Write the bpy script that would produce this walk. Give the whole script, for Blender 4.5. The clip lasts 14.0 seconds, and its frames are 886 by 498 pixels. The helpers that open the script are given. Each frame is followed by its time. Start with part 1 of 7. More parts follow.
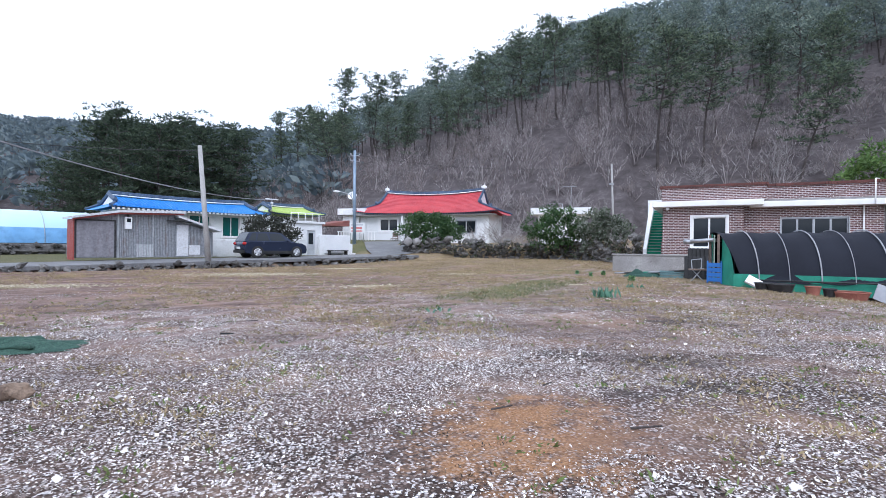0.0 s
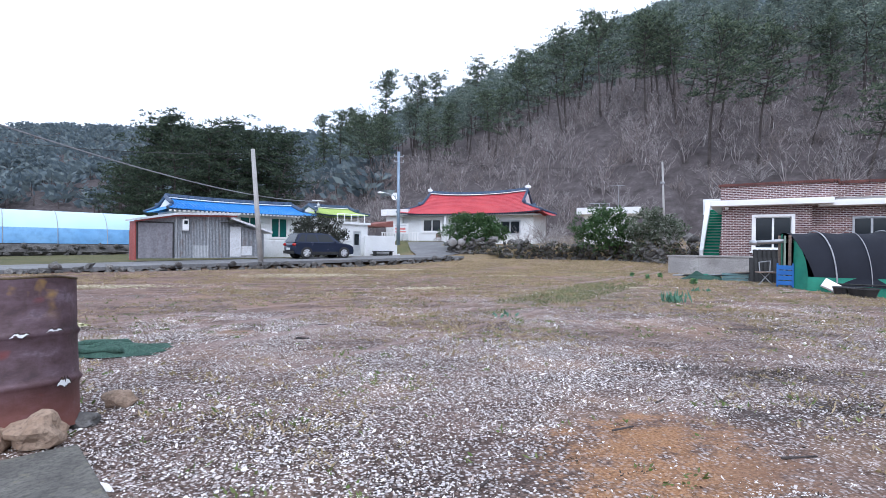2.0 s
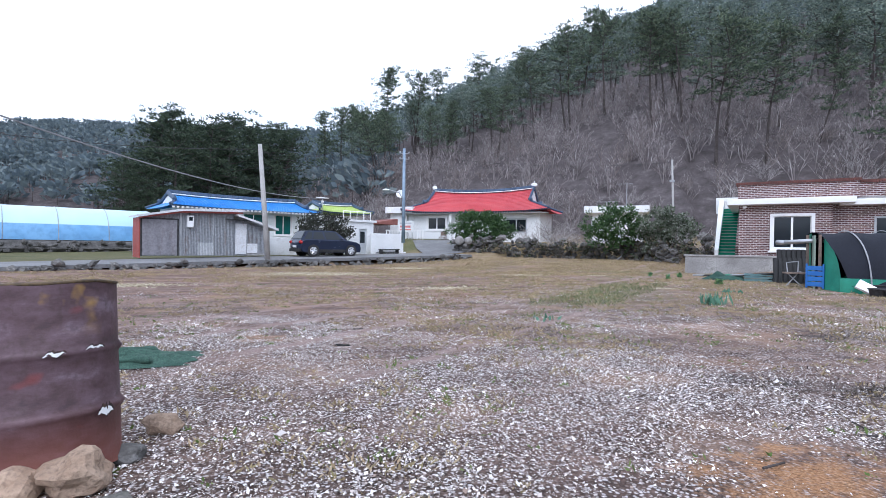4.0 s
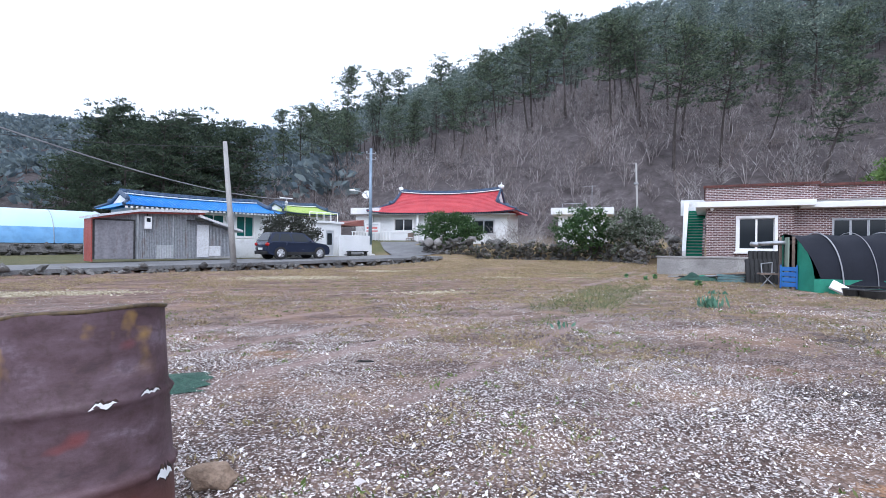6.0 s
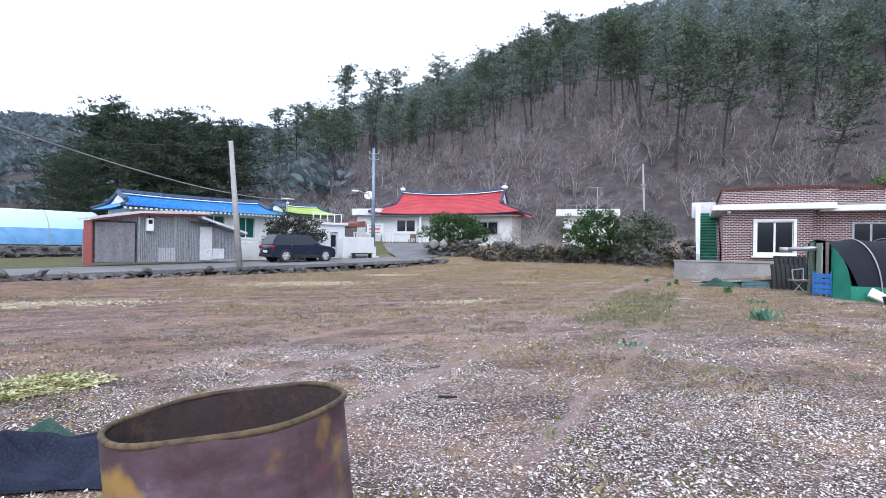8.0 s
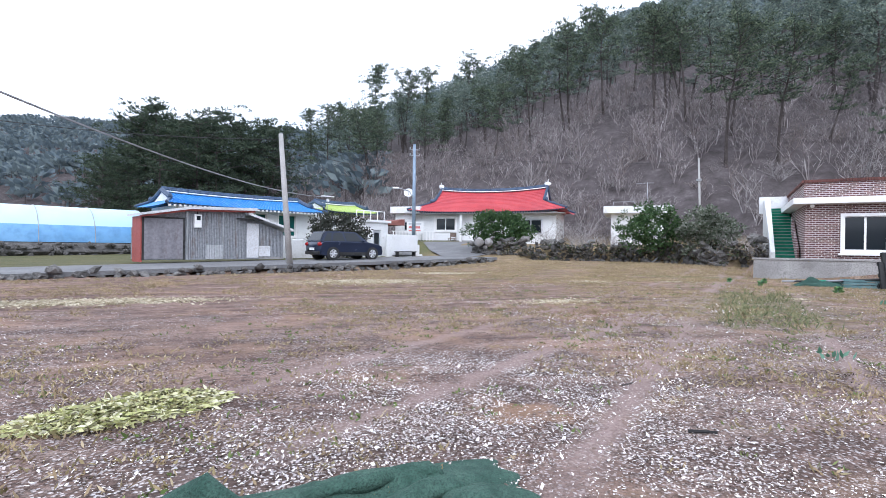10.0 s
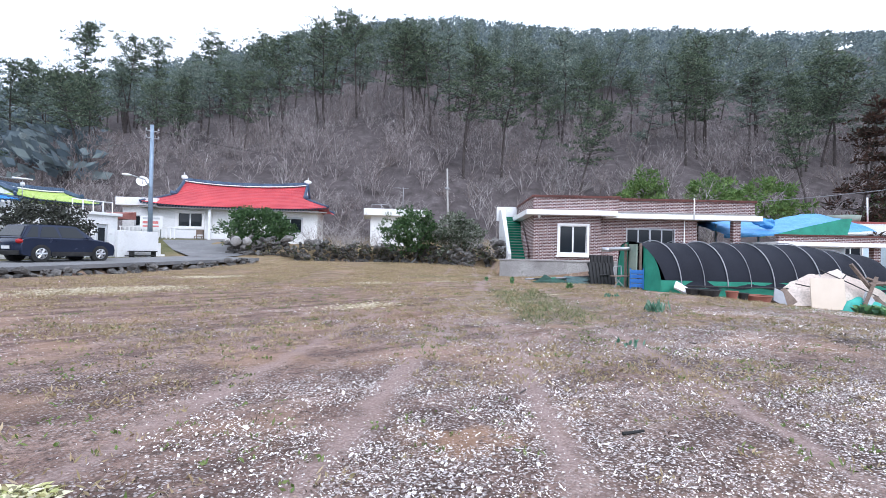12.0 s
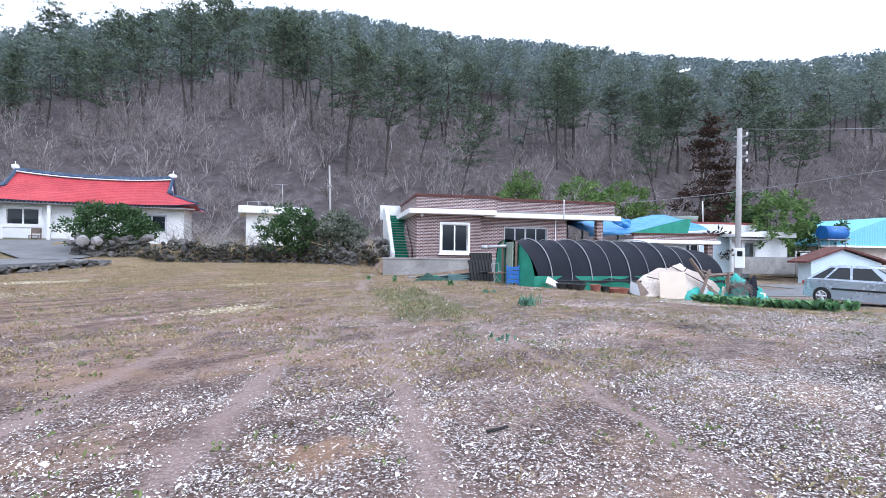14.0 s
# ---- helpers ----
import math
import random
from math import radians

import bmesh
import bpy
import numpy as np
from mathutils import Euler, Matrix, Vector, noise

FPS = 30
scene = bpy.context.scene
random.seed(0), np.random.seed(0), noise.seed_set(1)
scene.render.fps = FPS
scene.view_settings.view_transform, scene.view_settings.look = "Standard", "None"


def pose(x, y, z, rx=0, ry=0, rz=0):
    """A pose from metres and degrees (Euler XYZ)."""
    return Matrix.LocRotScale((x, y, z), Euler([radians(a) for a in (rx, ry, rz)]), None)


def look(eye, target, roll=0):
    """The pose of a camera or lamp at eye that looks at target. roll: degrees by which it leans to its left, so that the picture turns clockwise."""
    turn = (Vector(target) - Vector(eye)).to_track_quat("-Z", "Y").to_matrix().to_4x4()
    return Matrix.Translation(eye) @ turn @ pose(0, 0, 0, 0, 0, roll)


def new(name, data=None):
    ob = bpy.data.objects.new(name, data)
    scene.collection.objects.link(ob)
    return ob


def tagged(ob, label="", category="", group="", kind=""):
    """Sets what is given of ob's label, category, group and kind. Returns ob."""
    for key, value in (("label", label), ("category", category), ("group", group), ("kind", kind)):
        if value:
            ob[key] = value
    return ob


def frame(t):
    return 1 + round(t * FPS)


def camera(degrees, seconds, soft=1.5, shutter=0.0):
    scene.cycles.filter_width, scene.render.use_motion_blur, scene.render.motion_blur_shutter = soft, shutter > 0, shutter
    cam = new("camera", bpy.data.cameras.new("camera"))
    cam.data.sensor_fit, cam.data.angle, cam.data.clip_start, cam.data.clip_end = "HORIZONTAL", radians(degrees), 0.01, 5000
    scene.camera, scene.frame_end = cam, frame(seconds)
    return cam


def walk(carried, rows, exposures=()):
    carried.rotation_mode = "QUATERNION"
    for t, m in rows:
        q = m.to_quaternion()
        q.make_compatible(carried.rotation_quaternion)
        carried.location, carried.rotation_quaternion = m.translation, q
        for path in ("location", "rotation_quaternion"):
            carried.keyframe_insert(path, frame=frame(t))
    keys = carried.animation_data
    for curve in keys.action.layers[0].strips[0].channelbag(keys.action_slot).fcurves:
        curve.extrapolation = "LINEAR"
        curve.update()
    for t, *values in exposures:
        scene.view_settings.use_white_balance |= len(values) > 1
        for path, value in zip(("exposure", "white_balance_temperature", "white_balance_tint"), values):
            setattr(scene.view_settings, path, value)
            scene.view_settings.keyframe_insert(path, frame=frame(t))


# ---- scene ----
cam = camera(82.3, 14.0, 0.85)
PATH = [
    (0, (0.256, 0.017, 1.143), (0.943, 1.895, 1.139), 0.6),
    (0.5, (0.204, 0.236, 1.153), (0.841, 2.132, 1.147), 0.6),
    (1, (0.148, 0.329, 1.154), (0.706, 2.25, 1.148), 0.5),
    (1.5, (-0.044, 0.361, 1.186), (0.497, 2.286, 1.181), 0.6),
    (2, (-0.151, 0.384, 1.185), (0.393, 2.308, 1.18), 0.6),
    (2.5, (-0.156, 0.575, 1.178), (0.389, 2.499, 1.169), 0.5),
    (3, (-0.163, 0.706, 1.166), (0.372, 2.633, 1.159), 0.6),
    (3.2, (-0.244, 0.781, 1.17), (0.295, 2.707, 1.157), 0.7),
    (5.3, (-1.045, 1.61, 1.227), (-0.455, 3.522, 1.219), 0.6),
    (5.5, (-1.111, 1.683, 1.235), (-0.458, 3.573, 1.228), 0.6),
    (6, (-1.232, 1.795, 1.224), (-0.529, 3.668, 1.218), 0.7),
    (6.5, (-1.187, 2.026, 1.215), (-0.48, 3.896, 1.207), 0.6),
    (7, (-1.203, 2.206, 1.219), (-0.458, 4.062, 1.211), 0.7),
    (7.5, (-1.502, 2.473, 1.362), (-0.751, 4.327, 1.354), 0.8),
    (8, (-1.856, 2.749, 1.393), (-1.129, 4.612, 1.386), 0.8),
    (8.5, (-2.155, 3.154, 1.406), (-1.521, 5.051, 1.394), 0.7),
    (8.6, (-2.204, 3.212, 1.375), (-1.585, 5.114, 1.363), 0.7),
    (8.7, (-2.226, 3.318, 1.394), (-1.621, 5.225, 1.384), 0.6),
    (10.8, (-3.247, 5.075, 1.111), (-2.539, 6.945, 1.109), 0.8),
    (10.9, (-3.297, 5.159, 1.111), (-2.57, 7.022, 1.107), 0.6),
    (11, (-3.35, 5.232, 1.13), (-2.611, 7.091, 1.125), 0.6),
    (11.5, (-3.432, 5.438, 1.213), (-2.468, 7.191, 1.211), 0.7),
    (12, (-3.625, 5.63, 1.249), (-2.169, 7.001, 1.259), 1.3),
    (12.5, (-3.729, 5.767, 1.278), (-2.139, 6.981, 1.29), 1.2),
    (13, (-3.711, 5.766, 1.274), (-2.101, 6.953, 1.287), 1.1),
    (13.5, (-3.534, 5.697, 1.24), (-1.856, 6.785, 1.254), 0.9),
    (14, (-3.324, 5.635, 1.226), (-1.601, 6.65, 1.241), 0.8),
]
walk(cam, [(t, look(eye, target, roll)) for t, eye, target, roll in PATH],
     exposures=[(0, 0.31, 5640, 15), (4, 0.31, 5640, 15), (11, 0.52, 5820, 15), (14, 0.56, 5600, 15)])

# ---- world and light ----
world = bpy.data.worlds.new("overcast")
scene.world = world
world.use_nodes = True
wn, wl = world.node_tree.nodes, world.node_tree.links
bg = wn["Background"]
sky = wn.new("ShaderNodeTexSky")
sky.sky_type, sky.sun_disc = "NISHITA", False
sky.sun_elevation, sky.sun_rotation = radians(42), radians(200)
cloud = wn.new("ShaderNodeTexNoise")
cloud.inputs["Scale"].default_value, cloud.inputs["Detail"].default_value = 2.2, 5
tc = wn.new("ShaderNodeTexCoord")
wl.new(tc.outputs["Generated"], cloud.inputs["Vector"])
cr = wn.new("ShaderNodeValToRGB")
cr.color_ramp.elements[0].position, cr.color_ramp.elements[0].color = 0.35, (0.84, 0.92, 1.0, 1)
cr.color_ramp.elements[1].position, cr.color_ramp.elements[1].color = 0.6, (0.95, 0.98, 1.0, 1)
wl.new(cloud.outputs["Fac"], cr.inputs["Fac"])
veil = wn.new("ShaderNodeMix")
veil.data_type = "RGBA"
veil.inputs[0].default_value = 0.93
tone = wn.new("ShaderNodeVectorMath")
tone.operation = "SCALE"
tone.inputs[3].default_value = 0.1
wl.new(sky.outputs[0], tone.inputs[0])
wl.new(tone.outputs[0], veil.inputs[6])
wl.new(cr.outputs[0], veil.inputs[7])
wl.new(veil.outputs[2], bg.inputs["Color"])
bg.inputs["Strength"].default_value = 1.3
sun = new("sun", bpy.data.lights.new("sun", "SUN"))
sun.data.energy, sun.data.angle, sun.data.color = 1.25, radians(30), (1.0, 0.97, 0.93)
sun.matrix_world = look((0, 0, 34), (14, 34, 0))

# ---- materials ----


def ramp(nt, fac, stops):
    n = nt.nodes.new("ShaderNodeValToRGB")
    while len(n.color_ramp.elements) < len(stops):
        n.color_ramp.elements.new(0.5)
    for e, (p, c) in zip(n.color_ramp.elements, stops):
        e.position, e.color = p, (*c, 1)
    nt.links.new(fac, n.inputs["Fac"])
    return n.outputs["Color"]


def noise_at(nt, vec, scale, detail=4, rough=0.55):
    n = nt.nodes.new("ShaderNodeTexNoise")
    n.inputs["Scale"].default_value, n.inputs["Detail"].default_value, n.inputs["Roughness"].default_value = scale, detail, rough
    nt.links.new(vec, n.inputs["Vector"])
    return n.outputs["Fac"]


def mix(nt, fac, a, b, how="MIX"):
    n = nt.nodes.new("ShaderNodeMix")
    n.data_type, n.blend_type = "RGBA", how
    for sock, v in ((n.inputs[0], fac), (n.inputs[6], a), (n.inputs[7], b)):
        if isinstance(v, (int, float)):
            sock.default_value = v
        elif isinstance(v, tuple):
            sock.default_value = (*v, 1)
        else:
            nt.links.new(v, sock)
    return n.outputs[2]


def math_node(nt, op, a, b=0.0, c=0.0, clamp=False):
    n = nt.nodes.new("ShaderNodeMath")
    n.operation, n.use_clamp = op, clamp
    for sock, v in zip(n.inputs, (a, b, c)):
        if isinstance(v, (int, float)):
            sock.default_value = v
        else:
            nt.links.new(v, sock)
    return n.outputs[0]


def start_mat(name, space="Object"):
    m = bpy.data.materials.new(name)
    m.use_nodes = True
    nt = m.node_tree
    t = nt.nodes.new("ShaderNodeTexCoord")
    return m, nt, nt.nodes["Principled BSDF"], t.outputs[space]


def bump(nt, bsdf, height, strength=0.4, dist=0.02):
    b = nt.nodes.new("ShaderNodeBump")
    b.inputs["Strength"].default_value, b.inputs["Distance"].default_value = strength, dist
    nt.links.new(height, b.inputs["Height"])
    nt.links.new(b.outputs[0], bsdf.inputs["Normal"])


def surface(name, a, b, c=None, coarse=1.2, fine=30, rough=0.8, metal=0.0, rel=0.3, vary=0.0, stain=None):
    """Two-scale mottled surface: colours a..b at the coarse scale, flecks of c at the fine one."""
    m, nt, bs, v = start_mat(name)
    big, small = noise_at(nt, v, coarse, 5, 0.6), noise_at(nt, v, fine, 3, 0.6)
    col = ramp(nt, big, [(0.35, a), (0.65, b)])
    if c:
        col = mix(nt, math_node(nt, "MULTIPLY_ADD", small, 3.0, -1.3, True), col, c)
    if stain:
        sn = noise_at(nt, v, coarse * 2.3, 8, 0.7)
        col = mix(nt, math_node(nt, "MULTIPLY_ADD", sn, 5.0, -2.8, True), col, stain)
    if vary:
        oi = nt.nodes.new("ShaderNodeObjectInfo")
        hs = nt.nodes.new("ShaderNodeHueSaturation")
        nt.links.new(math_node(nt, "MULTIPLY_ADD", oi.outputs["Random"], 2 * vary, 1 - vary), hs.inputs["Value"])
        nt.links.new(col, hs.inputs["Color"])
        col = hs.outputs[0]
    nt.links.new(col, bs.inputs["Base Color"])
    nt.links.new(math_node(nt, "MULTIPLY_ADD", small, 0.25, rough - 0.12, True), bs.inputs["Roughness"])
    bs.inputs["Metallic"].default_value = metal
    if rel:
        bump(nt, bs, small, rel)
    return m


def island_mat(name, cols, rough=0.75, see=0.0):
    """Colour by loose piece, for leaves, flakes and needles."""
    m, nt, bs, v = start_mat(name)
    g = nt.nodes.new("ShaderNodeNewGeometry")
    n = len(cols)
    col = ramp(nt, g.outputs["Random Per Island"], [((i + 0.5) / n, c) for i, c in enumerate(cols)])
    nt.links.new(mix(nt, 0.35, col, ramp(nt, noise_at(nt, v, 0.6, 3), [(0.3, (0.5, 0.5, 0.5)), (0.7, (1.5, 1.5, 1.5))]), "MULTIPLY"), bs.inputs["Base Color"])
    bs.inputs["Roughness"].default_value = rough
    bs.inputs["Specular IOR Level"].default_value = 0.25
    if see:
        tl, mx = nt.nodes.new("ShaderNodeBsdfTranslucent"), nt.nodes.new("ShaderNodeMixShader")
        nt.links.new(bs.inputs["Base Color"].links[0].from_socket, tl.inputs["Color"])
        mx.inputs[0].default_value = see
        nt.links.new(bs.outputs[0], mx.inputs[1])
        nt.links.new(tl.outputs[0], mx.inputs[2])
        nt.links.new(mx.outputs[0], nt.nodes["Material Output"].inputs["Surface"])
    return m


def glass_mat(name, tint, rough=0.08):
    m, nt, bs, v = start_mat(name)
    bs.inputs["Base Color"].default_value = (*tint, 1)
    bs.inputs["Roughness"].default_value = rough
    bs.inputs["Specular IOR Level"].default_value = 0.4
    return m


def brick_mat(name, face):
    """Running-bond bricks in the plane of the wall; face is the axis that the wall runs along."""
    m, nt, bs, v = start_mat(name)
    sp, cb = nt.nodes.new("ShaderNodeSeparateXYZ"), nt.nodes.new("ShaderNodeCombineXYZ")
    nt.links.new(v, sp.inputs[0])
    nt.links.new(sp.outputs[face], cb.inputs[0])
    nt.links.new(sp.outputs["Z"], cb.inputs[1])
    b = nt.nodes.new("ShaderNodeTexBrick")
    b.inputs["Scale"].default_value = 1.0
    b.inputs["Brick Width"].default_value, b.inputs["Row Height"].default_value = 0.24, 0.085
    b.inputs["Mortar Size"].default_value, b.inputs["Mortar Smooth"].default_value, b.inputs["Bias"].default_value = 0.0125, 0.15, -0.2
    b.inputs["Color1"].default_value = (0.09, 0.038, 0.036, 1)
    b.inputs["Color2"].default_value = (0.2, 0.1, 0.09, 1)
    b.inputs["Mortar"].default_value = (0.6, 0.56, 0.56, 1)
    nt.links.new(cb.outputs[0], b.inputs["Vector"])
    col = mix(nt, 0.5, b.outputs["Color"], ramp(nt, noise_at(nt, v, 0.7, 6), [(0.3, (0.7, 0.68, 0.68)), (0.7, (1.2, 1.2, 1.2))]), "MULTIPLY")
    nt.links.new(col, bs.inputs["Base Color"])
    bs.inputs["Roughness"].default_value = 0.85
    bump(nt, bs, math_node(nt, "SUBTRACT", 1.0, b.outputs["Fac"]), 0.7, 0.01)
    return m


def corrugated(name, a, b, stain, axis="X", period=0.08, rough=0.55, metal=0.4):
    m, nt, bs, v = start_mat(name)
    sp = nt.nodes.new("ShaderNodeSeparateXYZ")
    nt.links.new(v, sp.inputs[0])
    st = nt.nodes.new("ShaderNodeMapping")
    st.inputs["Scale"].default_value = (2.5, 2.5, 0.5)
    nt.links.new(v, st.inputs[0])
    n1, n2 = noise_at(nt, st.outputs[0], 1.3, 8, 0.7), noise_at(nt, v, 9, 5)
    col = ramp(nt, n2, [(0.35, a), (0.65, b)])
    col = mix(nt, math_node(nt, "MULTIPLY_ADD", n1, 5.0, -2.7, True), col, stain)
    nt.links.new(col, bs.inputs["Base Color"])
    bs.inputs["Roughness"].default_value, bs.inputs["Metallic"].default_value = rough, metal
    wave = math_node(nt, "SINE", math_node(nt, "MULTIPLY", sp.outputs[axis], 2 * math.pi / period))
    bump(nt, bs, wave, 0.6, 0.02)
    return m


WHITE = surface("white_render", (0.72, 0.73, 0.74), (0.82, 0.83, 0.84), (0.66, 0.67, 0.67), 0.8, 12, 0.7, rel=0.1, stain=(0.5, 0.49, 0.46))
WHITE_TRIM = surface("white_trim", (0.78, 0.78, 0.78), (0.86, 0.86, 0.86), None, 1.5, 20, 0.5, rel=0.05)
GREYPAINT = surface("grey_paint", (0.4, 0.42, 0.45), (0.55, 0.57, 0.6), None, 1.5, 20, 0.6)
BRICK_X, BRICK_Y = brick_mat("red_brick", "X"), brick_mat("red_brick_side", "Y")
BRICK_CAP = surface("brick_cap", (0.1, 0.035, 0.03), (0.2, 0.075, 0.06), (0.06, 0.03, 0.03), 3, 25, 0.8, rel=0.6)
CONCRETE = surface("old_concrete", (0.24, 0.23, 0.225), (0.4, 0.39, 0.38), (0.17, 0.165, 0.16), 1.1, 18, 0.9, rel=0.4, stain=(0.13, 0.125, 0.12))
POLE_CONC = surface("pole_concrete", (0.34, 0.33, 0.32), (0.46, 0.45, 0.44), (0.28, 0.27, 0.26), 1.5, 30, 0.85)
ASPHALT = surface("road_concrete", (0.15, 0.15, 0.155), (0.22, 0.22, 0.225), (0.1, 0.1, 0.1), 0.5, 25, 0.9, rel=0.4, stain=(0.26, 0.25, 0.24))
STONE = surface("field_stone", (0.07, 0.066, 0.062), (0.17, 0.162, 0.155), (0.04, 0.04, 0.037), 2.5, 14, 0.9, rel=0.8, vary=0.5, stain=(0.3, 0.29, 0.28))
ROCK = surface("tan_rock", (0.3, 0.205, 0.14), (0.46, 0.34, 0.25), (0.18, 0.125, 0.09), 5, 40, 0.9, rel=0.7, vary=0.2)
DARK_GLASS = glass_mat("dark_glass", (0.015, 0.02, 0.025))
GREEN_GLASS = glass_mat("green_window", (0.01, 0.1, 0.09), 0.2)
STEEL = surface("grey_steel", (0.35, 0.36, 0.38), (0.5, 0.51, 0.53), None, 3, 30, 0.4, 0.8, 0.1)
DARK_METAL = surface("dark_metal", (0.02, 0.02, 0.022), (0.05, 0.05, 0.05), None, 4, 30, 0.5, 0.3)
BLACK_RUBBER = surface("black_rubber", (0.012, 0.012, 0.012), (0.03, 0.03, 0.03), None, 4, 40, 0.85)
BARK = surface("bark", (0.045, 0.036, 0.034), (0.1, 0.084, 0.08), (0.028, 0.023, 0.022), 2, 20, 0.95, rel=0.8)
GREY_BARK = island_mat("bare_twigs", [(0.22, 0.2, 0.195), (0.34, 0.315, 0.31), (0.46, 0.435, 0.43), (0.27, 0.245, 0.24)], 0.9)
BROWN_TWIG = island_mat("brown_twigs", [(0.13, 0.105, 0.102), (0.23, 0.195, 0.185), (0.18, 0.15, 0.143), (0.32, 0.285, 0.27)], 0.9)
NEEDLE = island_mat("pine_needles", [(0.036, 0.055, 0.043), (0.075, 0.108, 0.074), (0.125, 0.165, 0.1), (0.055, 0.082, 0.06), (0.19, 0.23, 0.145)], 0.7, 0.22)
# upper woods: distance haze tinted into the needles, paler and bluer
NEEDLE_FAR = island_mat("hazed_pine_needles", [(0.14, 0.185, 0.2), (0.22, 0.275, 0.275), (0.3, 0.355, 0.33), (0.17, 0.22, 0.23)], 0.8, 0.25)
SLOPE_TWIG = island_mat("dark_slope_twigs", [(0.12, 0.1, 0.102), (0.22, 0.19, 0.19), (0.33, 0.295, 0.29), (0.16, 0.135, 0.135), (0.48, 0.45, 0.44)], 0.9)
# far ridge: blue haze mixed into the needle colour
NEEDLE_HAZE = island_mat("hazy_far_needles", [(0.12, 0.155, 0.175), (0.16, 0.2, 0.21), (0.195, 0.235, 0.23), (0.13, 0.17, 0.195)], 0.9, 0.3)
LEAF_DARK = island_mat("evergreen_leaves", [(0.030, 0.068, 0.027), (0.068, 0.128, 0.045), (0.105, 0.180, 0.068), (0.045, 0.090, 0.038)], 0.5, 0.3)
LEAF_LIGHT = island_mat("light_leaves", [(0.081, 0.149, 0.041), (0.135, 0.230, 0.068), (0.203, 0.297, 0.095), (0.108, 0.176, 0.061)], 0.6, 0.3)
LEAF_SILVER = island_mat("pale_leaves", [(0.1, 0.12, 0.08), (0.2, 0.22, 0.17), (0.3, 0.32, 0.27), (0.06, 0.09, 0.05)], 0.55, 0.3)
LEAF_DUSK = island_mat("dark_round_leaves", [(0.029, 0.029, 0.026), (0.052, 0.055, 0.044), (0.072, 0.078, 0.058), (0.039, 0.046, 0.036)], 0.6)
LEAF_BROWN = island_mat("dead_conifer", [(0.035, 0.02, 0.016), (0.06, 0.033, 0.024), (0.09, 0.05, 0.036), (0.03, 0.03, 0.022)], 0.9)

# ---- mesh helpers ----


def link_mesh(name, bm, mat):
    me = bpy.data.meshes.new(name)
    bm.to_mesh(me)
    bm.free()
    for m in (mat if isinstance(mat, (list, tuple)) else [mat]):
        me.materials.append(m)
    return new(name, me)


def thing(name, m, label, category, group="", kind=""):
    ob = new(name)
    ob.matrix_world = m
    ob.empty_display_size = 0.2
    return tagged(ob, label, category, group, kind)


def part(name, bm, mat, parent, label="", at=None):
    ob = link_mesh(name, bm, mat)
    ob.parent = parent
    if at is not None:
        ob.matrix_basis = at
    return tagged(ob, label)


def solid(name, bm, mat, m, label, category, group="", kind=""):
    ob = link_mesh(name, bm, mat)
    ob.matrix_world = m
    return tagged(ob, label, category, group, kind)


def box(bm, x0, y0, z0, x1, y1, z1, bev=0.0):
    r = bmesh.ops.create_cube(bm, size=1)
    bmesh.ops.scale(bm, vec=(x1 - x0, y1 - y0, z1 - z0), verts=r["verts"])
    bmesh.ops.translate(bm, vec=((x0 + x1) / 2, (y0 + y1) / 2, (z0 + z1) / 2), verts=r["verts"])
    if bev:
        es = list({e for v in r["verts"] for e in v.link_edges})
        bmesh.ops.bevel(bm, geom=es, offset=bev, segments=2, affect="EDGES", profile=0.5)
    return bm


def tube(bm, a, b, ra, rb=None, seg=8, caps=True):
    a, b = Vector(a), Vector(b)
    rb = ra if rb is None else rb
    d = (b - a).normalized()
    q = d.to_track_quat("Z", "Y").to_matrix()
    va = [bm.verts.new(a + q @ Vector((ra * math.cos(t), ra * math.sin(t), 0))) for t in (2 * math.pi * i / seg for i in range(seg))]
    vb = [bm.verts.new(b + q @ Vector((rb * math.cos(t), rb * math.sin(t), 0))) for t in (2 * math.pi * i / seg for i in range(seg))]
    for i in range(seg):
        f = bm.faces.new((va[i], va[(i + 1) % seg], vb[(i + 1) % seg], vb[i]))
        f.smooth = seg > 6
    if caps:
        bm.faces.new(va[::-1])
        bm.faces.new(vb)
    return bm


def prism(bm, pts, y0, y1):
    """Solid with the outline pts (x, z), from y0 to y1."""
    a, b = [bm.verts.new((x, y0, z)) for x, z in pts], [bm.verts.new((x, y1, z)) for x, z in pts]
    n = len(pts)
    for i in range(n):
        bm.faces.new((a[i], a[(i + 1) % n], b[(i + 1) % n], b[i]))
    bm.faces.new(a[::-1])
    bm.faces.new(b)
    bmesh.ops.recalc_face_normals(bm, faces=bm.faces[:])
    return bm


def wall_bm(x0, x1, z0, z1, y0, y1, holes=()):
    """Wall along x with real openings (x0, z0, x1, z1)."""
    bm = bmesh.new()
    xs = sorted({x0, x1, *[h[0] for h in holes], *[h[2] for h in holes]})
    zs = sorted({z0, z1, *[h[1] for h in holes], *[h[3] for h in holes]})
    for a, b in zip(xs, xs[1:]):
        run = None
        for c, d in zip(zs, zs[1:]):
            hit = any(h[0] <= a and b <= h[2] and h[1] <= c and d <= h[3] for h in holes)
            if not hit:
                run = (run[0], d) if run else (c, d)
            if hit or d == zs[-1]:
                if run:
                    box(bm, a, y0, run[0], b, y1, run[1])
                run = None
    return bm


